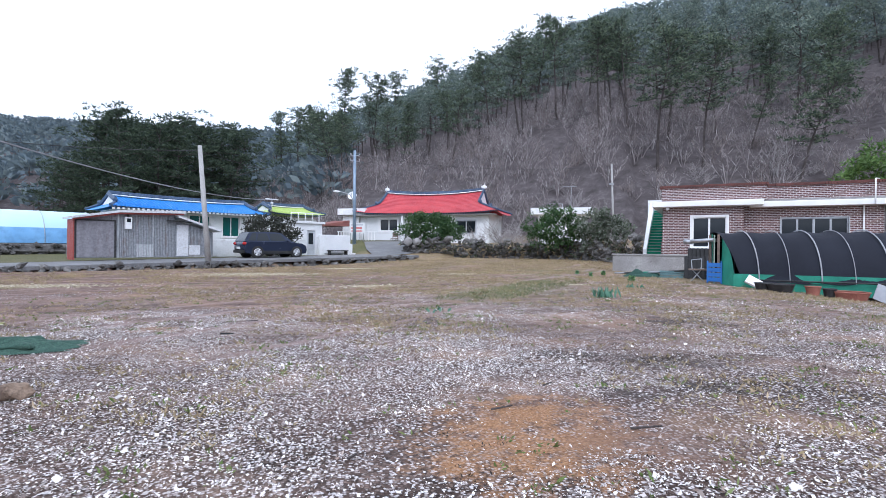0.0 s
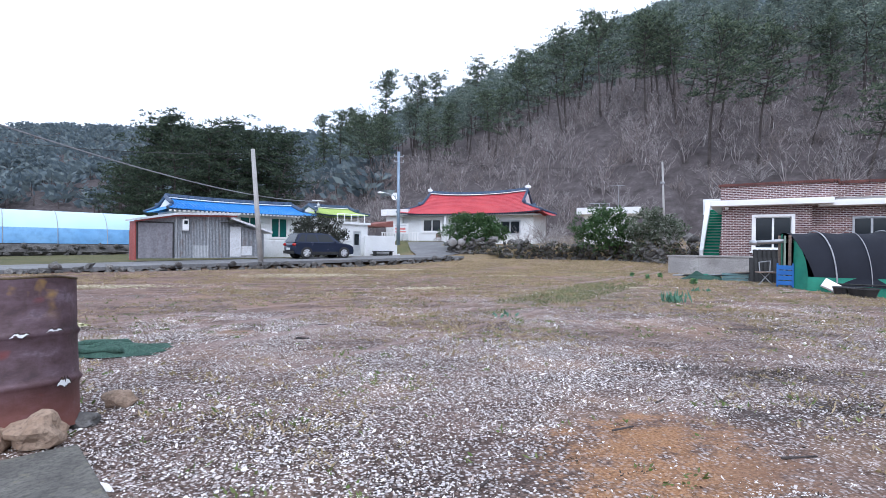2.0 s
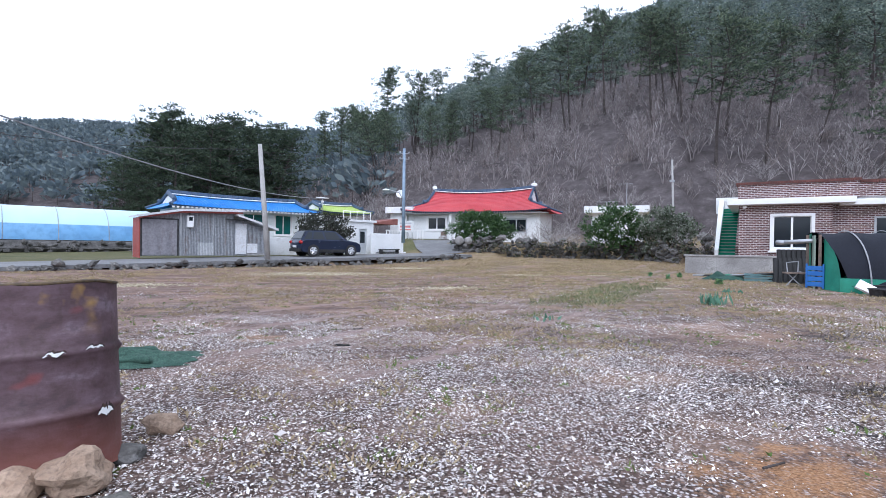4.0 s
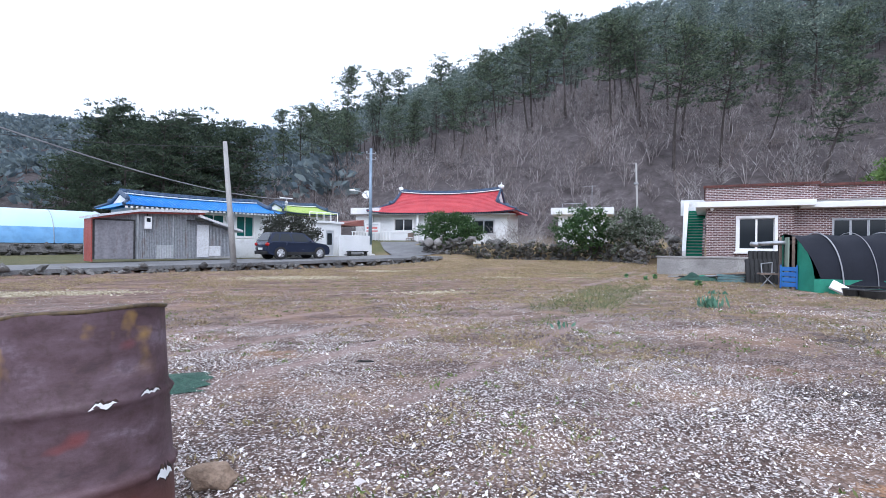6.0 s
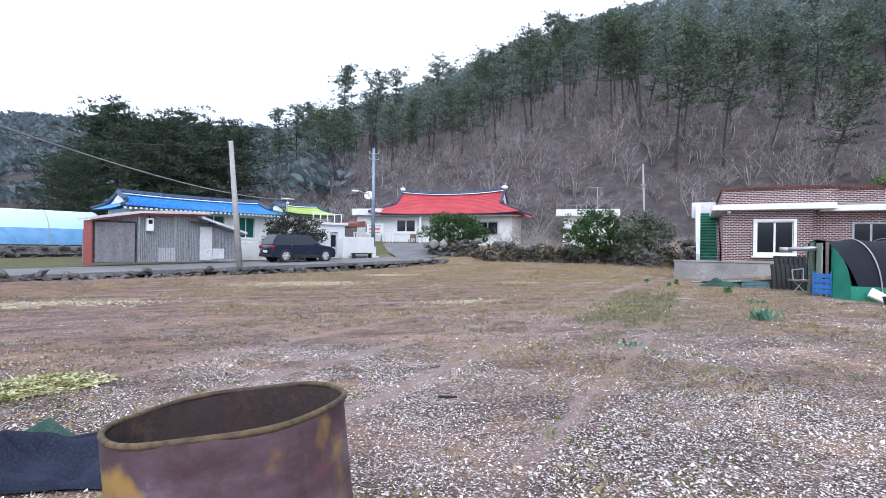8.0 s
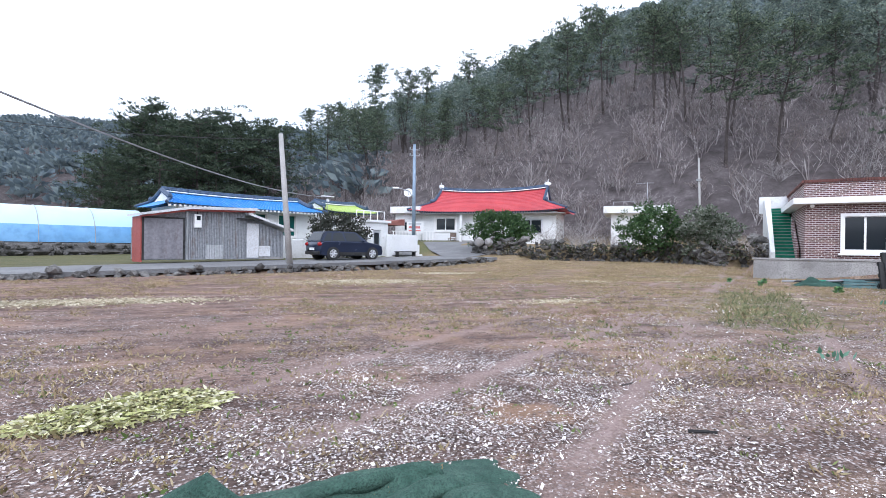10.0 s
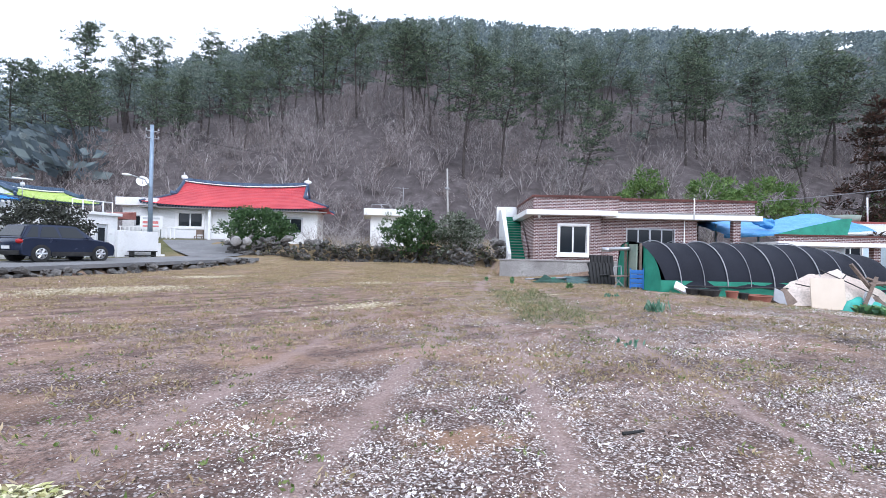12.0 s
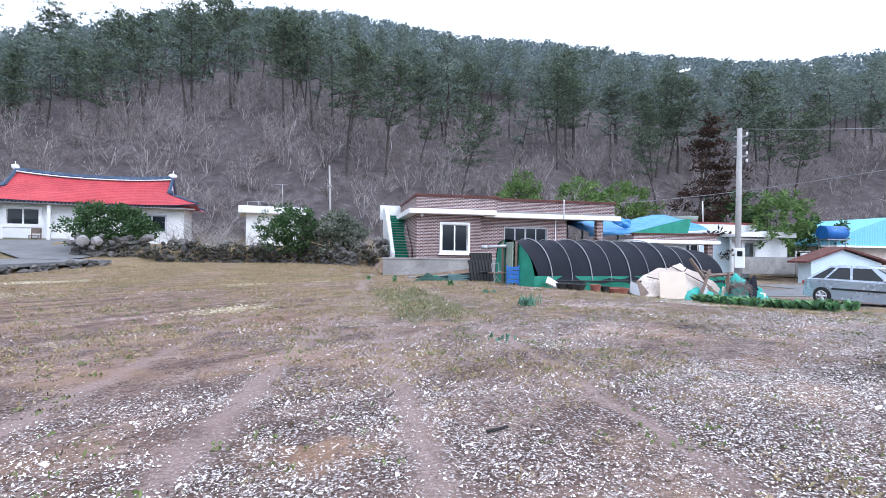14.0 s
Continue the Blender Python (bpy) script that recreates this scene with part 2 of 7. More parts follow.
def blob(bm, c, r, rough=0.25, sub=2, seed=0):
    res = bmesh.ops.create_icosphere(bm, subdivisions=sub, radius=1)
    for v in res["verts"]:
        n = noise.noise(v.co * 1.3 + Vector((seed * 7.1, seed * 3.3, seed)))
        v.co = Vector((v.co.x * r[0], v.co.y * r[1], v.co.z * r[2])) * (1 + rough * n * 2) + Vector(c)
    return bm


def window(parent, x0, z0, x1, z1, y, glass=None, frame_mat=None, panes=2, trim=0.12, name="window"):
    """Sliding window in an opening: outer trim, sashes and panes."""
    frame_mat, glass = frame_mat or WHITE_TRIM, glass or DARK_GLASS
    bm = bmesh.new()
    for a in ((x0 - trim, z0 - trim, x1 + trim, z0), (x0 - trim, z1, x1 + trim, z1 + trim), (x0 - trim, z0, x0, z1), (x1, z0, x1 + trim, z1)):
        box(bm, a[0], y - 0.06, a[1], a[2], y + 0.1, a[3])
    w = part(name, bm, frame_mat, parent)
    step = (x1 - x0) / panes
    for i in range(panes):
        a, b, s = x0 + i * step, x0 + (i + 1) * step, 0.045
        bm = bmesh.new()
        dy = y + 0.02 + 0.035 * (i % 2)
        for q in ((a, z0, b, z0 + s), (a, z1 - s, b, z1), (a, z0 + s, a + s, z1 - s), (b - s, z0 + s, b, z1 - s)):
            box(bm, q[0], dy, q[1], q[2], dy + 0.04, q[3])
        part("sash", bm, frame_mat, w)
        part("pane", box(bmesh.new(), a + s, dy + 0.012, z0 + s, b - s, dy + 0.022, z1 - s), glass, w)
    return w


# ---- ground ----
HD, HN = Vector((0.7826, -0.6225)), Vector((0.6225, 0.7826))
LD, LN, L0 = Vector((0.891, 0.454)), Vector((-0.454, 0.891)), Vector((-1.78, 28.5))
BD, BN, B0 = Vector((0.6691, -0.7431)), Vector((0.7431, 0.6691)), Vector((21.45, 20.55))
CENTRE = Vector((-2.0, 4.0))
EL = [(-180, 2), (-60, 4), (-40, 10), (-15, 16.0), (0, 18.0), (11, 20.0), (20, 21.8), (27, 22.4), (36, 23.2), (43, 23.8), (50, 22.6), (57, 20.6), (61, 19.4), (66, 17.2), (72, 15.2), (76, 13.6), (80, 12.0), (84, 10.6), (89, 10.6), (97, 10.0), (110, 9.2), (130, 6), (160, 3), (180, 2)]
SKYLINE = [(-40, 12), (-10, 17.4), (1, 18.6), (11, 20.8), (20, 22.6), (27, 23.1), (36, 24.2), (43, 25.0), (50, 24.3), (53, 23.7), (57, 23.1), (61, 22.5), (66, 20.9), (72, 18.9), (76, 17.5), (79, 16.0), (84, 13.9), (90, 12.6)]
FOOT = [(-180, 200), (-60, 120), (-15, 80), (0, 64), (10, 58), (25, 52), (45, 50), (60, 54), (80, 64), (90, 85), (100, 110), (115, 130), (140, 180), (180, 200)]
RIDGE = [(-180, 500), (-40, 320), (0, 250), (40, 215), (70, 215), (80, 260), (90, 400), (120, 420), (180, 500)]


def table(tab, x):
    return float(np.interp(x, [a for a, _ in tab], [b for _, b in tab]))


def smooth(x):
    x = min(1.0, max(0.0, x))
    return x * x * (3 - 2 * x)


def road_z(s):
    return 0.33 + 0.017 * min(max(s, -25), 15)


def wall_line(u):
    return 38.0 - 5.0 * smooth((u + 4) / 6)


def height(x, y, hill=True):
    p = Vector((x, y))
    u, v = p.dot(HD), p.dot(HN)
    q = p - L0
    s, o = q.dot(LD), q.dot(LN)
    q = p - B0
    bu, bv = q.dot(BD), q.dot(BN)
    z = 0.4 * smooth((v - 24) / 14) * smooth((14 - u) / 10) - 0.5 * smooth((u - 3) / 8) * smooth((v - 7) / 8)
    if o > 0.3 and v < wall_line(u) + 3 or u < -16.2 and o > 0.3:
        z = road_z(s) + max(0, o - 8) * 0.03 + 1.1 * smooth((v - 36) / 9) * smooth((s - 8) / 4)
    elif bv > -2.55 and -3.2 < bu < 12.5:
        z = 0.8
    elif v > wall_line(u) + 0.5 and u < 2.2 and bu < 0:
        z = 1.25 + 0.04 * (v - 38)
    r, th = (p - CENTRE).length, math.degrees(math.atan2(y - 4, x + 2))
    rf = table(FOOT, th)
    if hill and r > rf:
        rr, top = table(RIDGE, th), math.tan(radians(table(EL, th))) * table(RIDGE, th)
        k = (r - rf) / (rr - rf)
        f = k if k < 1 else max(0.05, 1 - 0.5 * (k - 1))
        f = f + 0.03 * math.sin(min(1.0, k * 4) * math.pi)
        z = z + (top - 1.5) * f + 3.0 * noise.noise(Vector((x * 0.03, y * 0.03, 0))) * min(1, (r - rf) / 30)
    return z


def ground_mat():
    m, nt, bs, v = start_mat("shell_field")
    geo = nt.nodes.new("ShaderNodeNewGeometry")
    pos = geo.outputs["Position"]
    sp = nt.nodes.new("ShaderNodeSeparateXYZ")
    nt.links.new(pos, sp.inputs[0])
    X, Y = sp.outputs[0], sp.outputs[1]

    def lin(a, b, c):
        return math_node(nt, "ADD", math_node(nt, "MULTIPLY_ADD", X, a, c), math_node(nt, "MULTIPLY", Y, b))

    U, V = lin(HD.x, HD.y, 0), lin(HN.x, HN.y, 0)
    wob = noise_at(nt, pos, 0.5, 6, 0.65)
    wob2 = noise_at(nt, pos, 2.2, 5, 0.6)
    fine = noise_at(nt, pos, 35, 4, 0.6)
    stre = nt.nodes.new("ShaderNodeMapping")
    stre.inputs["Rotation"].default_value = (0, 0, radians(-38))
    stre.inputs["Scale"].default_value = (0.22, 1.6, 1)
    nt.links.new(pos, stre.inputs[0])
    streak = noise_at(nt, stre.outputs[0], 1.3, 6, 0.65)
    soil = ramp(nt, mix(nt, 0.62, wob2, streak), [(0.36, (0.075, 0.046, 0.038)), (0.46, (0.18, 0.115, 0.096)), (0.54, (0.31, 0.21, 0.174)), (0.64, (0.44, 0.33, 0.28))])
    soil = mix(nt, math_node(nt, "MULTIPLY_ADD", noise_at(nt, pos, 11, 6, 0.8), 7.0, -3.45, True), soil, (0.05, 0.036, 0.032))
    soil = mix(nt, math_node(nt, "MULTIPLY_ADD", noise_at(nt, pos, 17, 6, 0.85), 9.0, -5.2, True), soil, (0.5, 0.43, 0.4))
    soil = mix(nt, math_node(nt, "MULTIPLY_ADD", fine, 3, -1.3, True), soil, (0.14, 0.095, 0.078))
    # crushed shell, thick near the start of the walk and to the east side of the field
    vo = nt.nodes.new("ShaderNodeTexVoronoi")
    vo.inputs["Scale"].default_value = 52
    nt.links.new(pos, vo.inputs["Vector"])
    shell = ramp(nt, vo.outputs["Color"], [(0.3, (0.065, 0.046, 0.039)), (0.5, (0.155, 0.118, 0.102)), (0.62, (0.42, 0.37, 0.35)), (0.75, (0.82, 0.78, 0.78))])
    shell = mix(nt, ramp(nt, vo.outputs["Distance"], [(0.4, (0, 0, 0)), (0.7, (1, 1, 1))]), shell, (0.035, 0.025, 0.022))
    far = math_node(nt, "MULTIPLY_ADD", V, -0.052, 0.86)
    far = math_node(nt, "ADD", far, math_node(nt, "MULTIPLY", U, 0.03))
    dens = math_node(nt, "ADD", far, math_node(nt, "MULTIPLY_ADD", wob, 2.2, -1.1))
    dens = math_node(nt, "ADD", dens, math_node(nt, "MULTIPLY_ADD", fine, 0.9, -0.45), 0, True)
    col = mix(nt, dens, soil, shell)
    # dry grass and moss
    gn = mix(nt, 0.5, noise_at(nt, pos, 0.9, 7, 0.7), noise_at(nt, stre.outputs[0], 2.4, 6, 0.7))
    grass = ramp(nt, noise_at(nt, pos, 14, 4, 0.7), [(0.3, (0.13, 0.11, 0.045)), (0.55, (0.32, 0.255, 0.12)), (0.75, (0.46, 0.375, 0.21))])
    gfar = math_node(nt, "MULTIPLY_ADD", V, 0.03, -0.6)
    gmask = math_node(nt, "ADD", math_node(nt, "MULTIPLY_ADD", gn, 3.4, -1.5), gfar, 0, True)
    col = mix(nt, math_node(nt, "MULTIPLY", gmask, 0.75), col, grass)
    # patches of bare tan subsoil
    tan = math_node(nt, "MULTIPLY_ADD", noise_at(nt, pos, 0.62, 5, 0.6), 8.0, -4.25, True)
    tan = math_node(nt, "MULTIPLY", tan, math_node(nt, "MULTIPLY_ADD", fine, 1.6, -0.15, True))
    col = mix(nt, math_node(nt, "MULTIPLY", tan, 0.8), col, (0.36, 0.235, 0.16))
    # wheel ruts worn to bare dirt, running across the field
    def rut(off, bend, wid):
        line = math_node(nt, "ADD", U, math_node(nt, "MULTIPLY_ADD", V, bend, off))
        line = math_node(nt, "ADD", line, math_node(nt, "MULTIPLY_ADD", wob2, 0.4, -0.2))
        d = math_node(nt, "ABSOLUTE", line)
        return math_node(nt, "MULTIPLY_ADD", d, -1 / wid, 1.2, True)
    dirt = ramp(nt, fine, [(0.3, (0.24, 0.17, 0.15)), (0.7, (0.38, 0.29, 0.265))])
    for off, bend, wid in ((8.05, -0.283, 0.17), (6.05, -0.184, 0.17), (4.53, -0.217, 0.12), (9.2, -0.24, 0.14)):
        rm = math_node(nt, "MULTIPLY", rut(off, bend, wid), math_node(nt, "MULTIPLY_ADD", wob, 2.0, -0.1, True))
        rm = math_node(nt, "MULTIPLY", rm, math_node(nt, "MULTIPLY_ADD", V, 0.5, -1.6, True))
        col = mix(nt, math_node(nt, "MULTIPLY", rm, math_node(nt, "MULTIPLY_ADD", fine, 1.2, 0.3, True)), col, dirt)

    ragged = noise_at(nt, pos, 3.4, 6, 0.7)

    def patch(cx, cy, rx, ry, ang, colour, hard=2.0, power=1.0):
        nonlocal col
        c, s = math.cos(radians(ang)), math.sin(radians(ang))
        a = lin(c / rx, s / rx, -(cx * c + cy * s) / rx)
        b = lin(-s / ry, c / ry, (cx * s - cy * c) / ry)
        d = math_node(nt, "ADD", math_node(nt, "MULTIPLY", a, a), math_node(nt, "MULTIPLY", b, b))
        d = math_node(nt, "ADD", d, math_node(nt, "MULTIPLY_ADD", ragged, 5.0, -2.5))
        d = math_node(nt, "ADD", d, math_node(nt, "MULTIPLY_ADD", fine, 1.8, -0.9))
        k = math_node(nt, "MULTIPLY_ADD", d, -hard, hard, True)
        col = mix(nt, math_node(nt, "MULTIPLY", k, power), col, colour)

    orange = ramp(nt, noise_at(nt, pos, 60, 3), [(0.3, (0.2, 0.09, 0.04)), (0.5, (0.36, 0.19, 0.09)), (0.7, (0.5, 0.3, 0.17))])
    patch(1.85, 2.75, 0.75, 0.95, -38, orange, 1.0, 0.85)
    patch(2.5, 2.3, 0.7, 0.5, -38, (0.2, 0.12, 0.085), 0.8, 0.6)
    black = ramp(nt, noise_at(nt, pos, 40, 3), [(0.35, (0.02, 0.018, 0.018)), (0.65, (0.1, 0.085, 0.08))])
    for cx, cy, rx, ry in ((4.1, 4.2, 0.75, 0.35), (6.6, 6.3, 0.9, 0.3), (3.4, 4.75, 0.4, 0.2), (3.0, 3.3, 0.3, 0.2), (3.9, 3.2, 0.35, 0.2), (5.4, 5.2, 0.3, 0.2)):
        patch(cx, cy, rx, ry, -38, black, 0.8, 0.75)
    patch(3.6, 5.5, 0.8, 0.4, -20, (0.24, 0.14, 0.09), 1.0, 0.55)
    patch(-1.05, 7.8, 0.4, 0.3, -10, (0.3, 0.185, 0.12), 1.2, 0.75)
    patch(1.0, 10.0, 0.8, 0.5, -10, (0.36, 0.24, 0.19), 1.1, 0.65)
    patch(2.6, 12.5, 1.4, 0.7, 30, (0.34, 0.2, 0.165), 0.8, 0.55)
    patch(-3.5, 12.6, 1.6, 0.5, 10, (0.33, 0.22, 0.17), 0.8, 0.5)
    patch(5.4, 6.6, 0.9, 0.45, 20, (0.28, 0.18, 0.13), 0.9, 0.6)
    straw = ramp(nt, noise_at(nt, pos, 25, 4, 0.7), [(0.3, (0.3, 0.25, 0.13)), (0.7, (0.55, 0.5, 0.32))])
    for cx, cy, rx, ry in ((-6.3, 16.3, 2.6, 0.75), (0.2, 21.5, 2.3, 1.2), (5.0, 26.5, 1.6, 0.7), (8.5, 20.5, 1.0, 0.5), (3.4, 14.6, 1.1, 0.5)):
        patch(cx, cy, rx, ry, 10, straw, 0.7, 0.55)
    green = ramp(nt, noise_at(nt, pos, 22, 4), [(0.3, (0.07, 0.09, 0.025)), (0.7, (0.16, 0.19, 0.07))])
    patch(7.2, 12.8, 4.6, 1.9, 42, green, 0.8, 0.4)
    patch(14.5, 22.5, 3.0, 0.7, -38, green, 1.2, 0.6)
    # grass by the left terrace, brown litter on the hillside
    litter = ramp(nt, noise_at(nt, pos, 0.8, 8, 0.7), [(0.3, (0.05, 0.042, 0.042)), (0.55, (0.1, 0.086, 0.087)), (0.75, (0.18, 0.16, 0.162))])
    sz = sp.outputs[2]
    O = lin(LN.x, LN.y, -(L0.x * LN.x + L0.y * LN.y))
    side = math_node(nt, "MULTIPLY_ADD", O, 1.0, -4.2, True)
    side = math_node(nt, "MULTIPLY", side, math_node(nt, "MULTIPLY_ADD", U, -0.5, -9.0, True))
    col = mix(nt, math_node(nt, "MULTIPLY", side, 0.8), col, ramp(nt, gn, [(0.35, (0.06, 0.085, 0.03)), (0.65, (0.13, 0.13, 0.06))]))
    col = mix(nt, math_node(nt, "MULTIPLY_ADD", sz, 0.9, -1.5, True), col, litter)
    nt.links.new(col, bs.inputs["Base Color"])
    bs.inputs["Roughness"].default_value = 0.95
    bs.inputs["Specular IOR Level"].default_value = 0.2
    hgt = math_node(nt, "ADD", math_node(nt, "MULTIPLY", fine, 0.6), math_node(nt, "MULTIPLY", vo.outputs["Distance"], 0.5))
    bump(nt, bs, hgt, 1.0, 0.03)
    return m


radii = [0.15 * i for i in range(1, 40)] + [6 + 0.4 * i for i in range(1, 26)] + [16 + 0.7 * i for i in range(1, 70)] + [65 + 3 * i for i in range(1, 70)] + [275 + 18 * i for i in range(1, 16)] + [700, 1200, 2500]
ANG = 480
gv, gf = [(CENTRE.x, CENTRE.y, 0.0)], []
for r in radii:
    for k in range(ANG):
        a = 2 * math.pi * k / ANG
        x, y = CENTRE.x + r * math.cos(a), CENTRE.y + r * math.sin(a)
        gv.append((x, y, height(x, y) + (0.018 * noise.noise(Vector((x * 2.5, y * 2.5, 3))) if r < 40 else 0)))
for k in range(ANG):
    gf.append((0, 1 + k, 1 + (k + 1) % ANG))
for i in range(len(radii) - 1):
    b = 1 + i * ANG
    for k in range(ANG):
        n = (k + 1) % ANG
        gf.append((b + k, b + ANG + k, b + ANG + n, b + n))
gme = bpy.data.meshes.new("ground")
gme.from_pydata(gv, [], gf)
gme.polygons.foreach_set("use_smooth", [True] * len(gme.polygons))
gme.materials.append(ground_mat())
tagged(new("ground", gme), "bare field of brown soil strewn with crushed white shells", "ground", kind="structure")

# ---- road and walls of the setting ----
bm = bmesh.new()
prev = None
for i in range(0, 71):
    s = -38 + i * 0.75
    c = L0 + LD * s
    w0, w1 = c + LN * (-0.15 + 0.06 * noise.noise(Vector((s, 0, 0)))), c + LN * 4.6
    z = road_z(s) + 0.02
    row = [bm.verts.new((w0.x, w0.y, z - 0.16)), bm.verts.new((w0.x, w0.y, z)), bm.verts.new((w1.x, w1.y, z + 0.02)), bm.verts.new((w1.x, w1.y, z - 0.2))]
    if prev:
        for j in range(3):
            bm.faces.new((prev[j], row[j], row[j + 1], prev[j + 1]))
    else:
        bm.faces.new(row)
    prev = row
bm.faces.new(prev[::-1])
solid("road", bm, ASPHALT, Matrix(), "narrow worn grey concrete lane along the field", "road", kind="structure")
bm = bmesh.new()
rows_r = [[(9.0, 36.2), (12.6, 39.2)], [(8.6, 39.0), (13.0, 41.5)], [(9.0, 43.0), (15.2, 43.5)], [(9.6, 47.0), (18.6, 44.2)]]
grid = [[bm.verts.new((a[0] + (b[0] - a[0]) * j / 6, a[1] + (b[1] - a[1]) * j / 6, 0)) for j in range(7)] for a, b in rows_r]
for r in grid:
    for vtx in r:
        vtx.co.z = max(height(vtx.co.x, vtx.co.y, False), 0.55) + 0.05
for a, b in zip(grid, grid[1:]):
    for j in range(6):
        bm.faces.new((a[j], a[j + 1], b[j + 1], b[j]))
solid("yard_ramp", bm, ASPHALT, Matrix(), "grey concrete yard ramp rising to the house", "driveway", kind="structure")

stone_meshes = []
for i in range(7):
    bm = bmesh.new()
    blob(bm, (0, 0, 0), (0.5, 0.36, 0.34), 0.42, 1 if i < 4 else 2, i * 5 + 3)
    me = bpy.data.meshes.new("stone")
    bm.to_mesh(me)
    bm.free()
    me.materials.append(STONE)
    stone_meshes.append(me)


def stones_along(root, points, z0, z1, size, step, rng, jitter=0.1):
    """Courses of loose stones along a line, as parts of root."""
    for (ax, ay), (bx, by) in zip(points, points[1:]):
        ln = math.hypot(bx - ax, by - ay)
        t = 0.0
        while t < ln:
            x, y = ax + (bx - ax) * t / ln, ay + (by - ay) * t / ln
            zz = height(x, y, False) + z0
            top = zz + (z1 - z0) * rng.uniform(0.75, 1.1)
            while zz < top:
                k = size * rng.uniform(0.6, 1.25)
                ob = new("stone", rng.choice(stone_meshes))
                ob.parent = root
                ob.matrix_basis = Matrix.LocRotScale((x + rng.uniform(-jitter, jitter), y + rng.uniform(-jitter, jitter), zz + 0.25 * k), Euler((rng.uniform(-0.4, 0.4), rng.uniform(-0.4, 0.4), rng.uniform(0, 6.3))), (k, k, k * 0.9))
                zz += 0.55 * k
            t += step * rng.uniform(0.75, 1.3)


# ---- vegetation ----


def fan(vs, fs, c, d, length, width, rng):
    """One leaf-like blade from c along d."""
    side = d.cross(Vector((rng.uniform(-1, 1), rng.uniform(-1, 1), rng.uniform(-1, 1))))
    side = side.normalized() * width if side.length > 1e-4 else Vector((width, 0, 0))
    i = len(vs)
    vs += [c, c + d * length * 0.45 + side * 0.6, c + d * length, c + d * length * 0.5 - side * 0.6]
    fs.append((i, i + 1, i + 2, i + 3))


def leaf_mesh(name, clumps, blades, length, width, mat, rng, up=0.5, lift=0.8):
    vs, fs = [], []
    for c, rad in clumps:
        for _ in range(blades):
            d = Vector((rng.gauss(0, 1), rng.gauss(0, 1), rng.gauss(0, lift) + up)).normalized()
            fan(vs, fs, c + d * rad * rng.uniform(0, 0.5), d, length * rng.uniform(0.6, 1.2) * rad / 0.5, width * rng.uniform(0.7, 1.3), rng)
    me = bpy.data.meshes.new(name)
    me.from_pydata(vs, [], fs)
    me.materials.append(mat)
    return me


def limb_chain(bm, p, d, length, r, rng, segs=4, droop=0.0, seg=4, wander=0.25):
    pts = [p.copy()]
    for i in range(segs):
        d = (d + Vector((rng.gauss(0, wander), rng.gauss(0, wander), rng.gauss(0, wander) + droop)) * 0.6).normalized()
        q = p + d * length / segs
        tube(bm, p, q, r * (1 - i / (segs + 0.6)), r * (1 - (i + 1) / (segs + 0.6)), seg, False)
        p = q
        pts.append(p.copy())
    return pts


def pine(rng, tall=15.0, bare=0.45, spread=3.2, cone=False, mat=None, full=12, tiers=11):
    """Pine with a bare lower trunk, uneven flat tiers of limbs and upright tufts of needles. Returns trunk and crown meshes."""
    bm = bmesh.new()
    lean = Vector((rng.uniform(-0.1, 0.1), rng.uniform(-0.1, 0.1), 1))
    trunk = limb_chain(bm, Vector((0, 0, -0.6)), lean, tall, 0.2 * tall / 15, rng, 8, 0, 6, 0.09)
    clumps = []
    for i in range(tiers):
        f = bare + (1 - bare) * (i / (tiers - 1)) ** 0.85
        k = min(7, int(f * 8))
        base = trunk[k].lerp(trunk[k + 1], f * 8 - k) if f < 1 else trunk[8]
        g = (f - bare) / (1 - bare)
        shape = 1.05 - g if cone else math.sin(math.pi * (0.25 + 0.68 * g))
        turn = rng.uniform(0, 6.3)
        limbs = rng.choice((2, 3, 3)) if f < 0.96 else 1
        for q_ in range(limbs):
            a = turn + 6.3 * q_ / limbs + rng.gauss(0, 0.4)
            reach = spread * (0.2 + 0.9 * shape) * rng.uniform(0.45, 1.2)
            d = Vector((math.cos(a), math.sin(a), rng.uniform(-0.12, 0.25) + 0.35 * g))
            pts = limb_chain(bm, base, d, reach, 0.06, rng, 4, 0.06, 3, 0.22)
            for n_, q in enumerate(pts[1:]):
                wide = 0.28 + 0.1 * n_
                for _ in range(2 + (n_ > 0)):
                    clumps.append((q + Vector((rng.gauss(0, wide), rng.gauss(0, wide), rng.gauss(0.1, 0.1))), rng.uniform(0.3, 0.62)))
    # a few dead snags under the crown
    for _ in range(5):
        k = rng.randrange(2, 5)
        a = rng.uniform(0, 6.3)
        limb_chain(bm, trunk[k], Vector((math.cos(a), math.sin(a), 0.1)), rng.uniform(0.6, 1.8), 0.035, rng, 2, 0, 3, 0.2)
    clumps.append((trunk[8], 0.6))
    tm = bpy.data.meshes.new("trunk")
    bm.to_mesh(tm)
    bm.free()
    tm.materials.append(BARK)
    return tm, leaf_mesh("crown", clumps, full, 0.46, 0.095, mat or NEEDLE, rng, 0.55, 0.35)


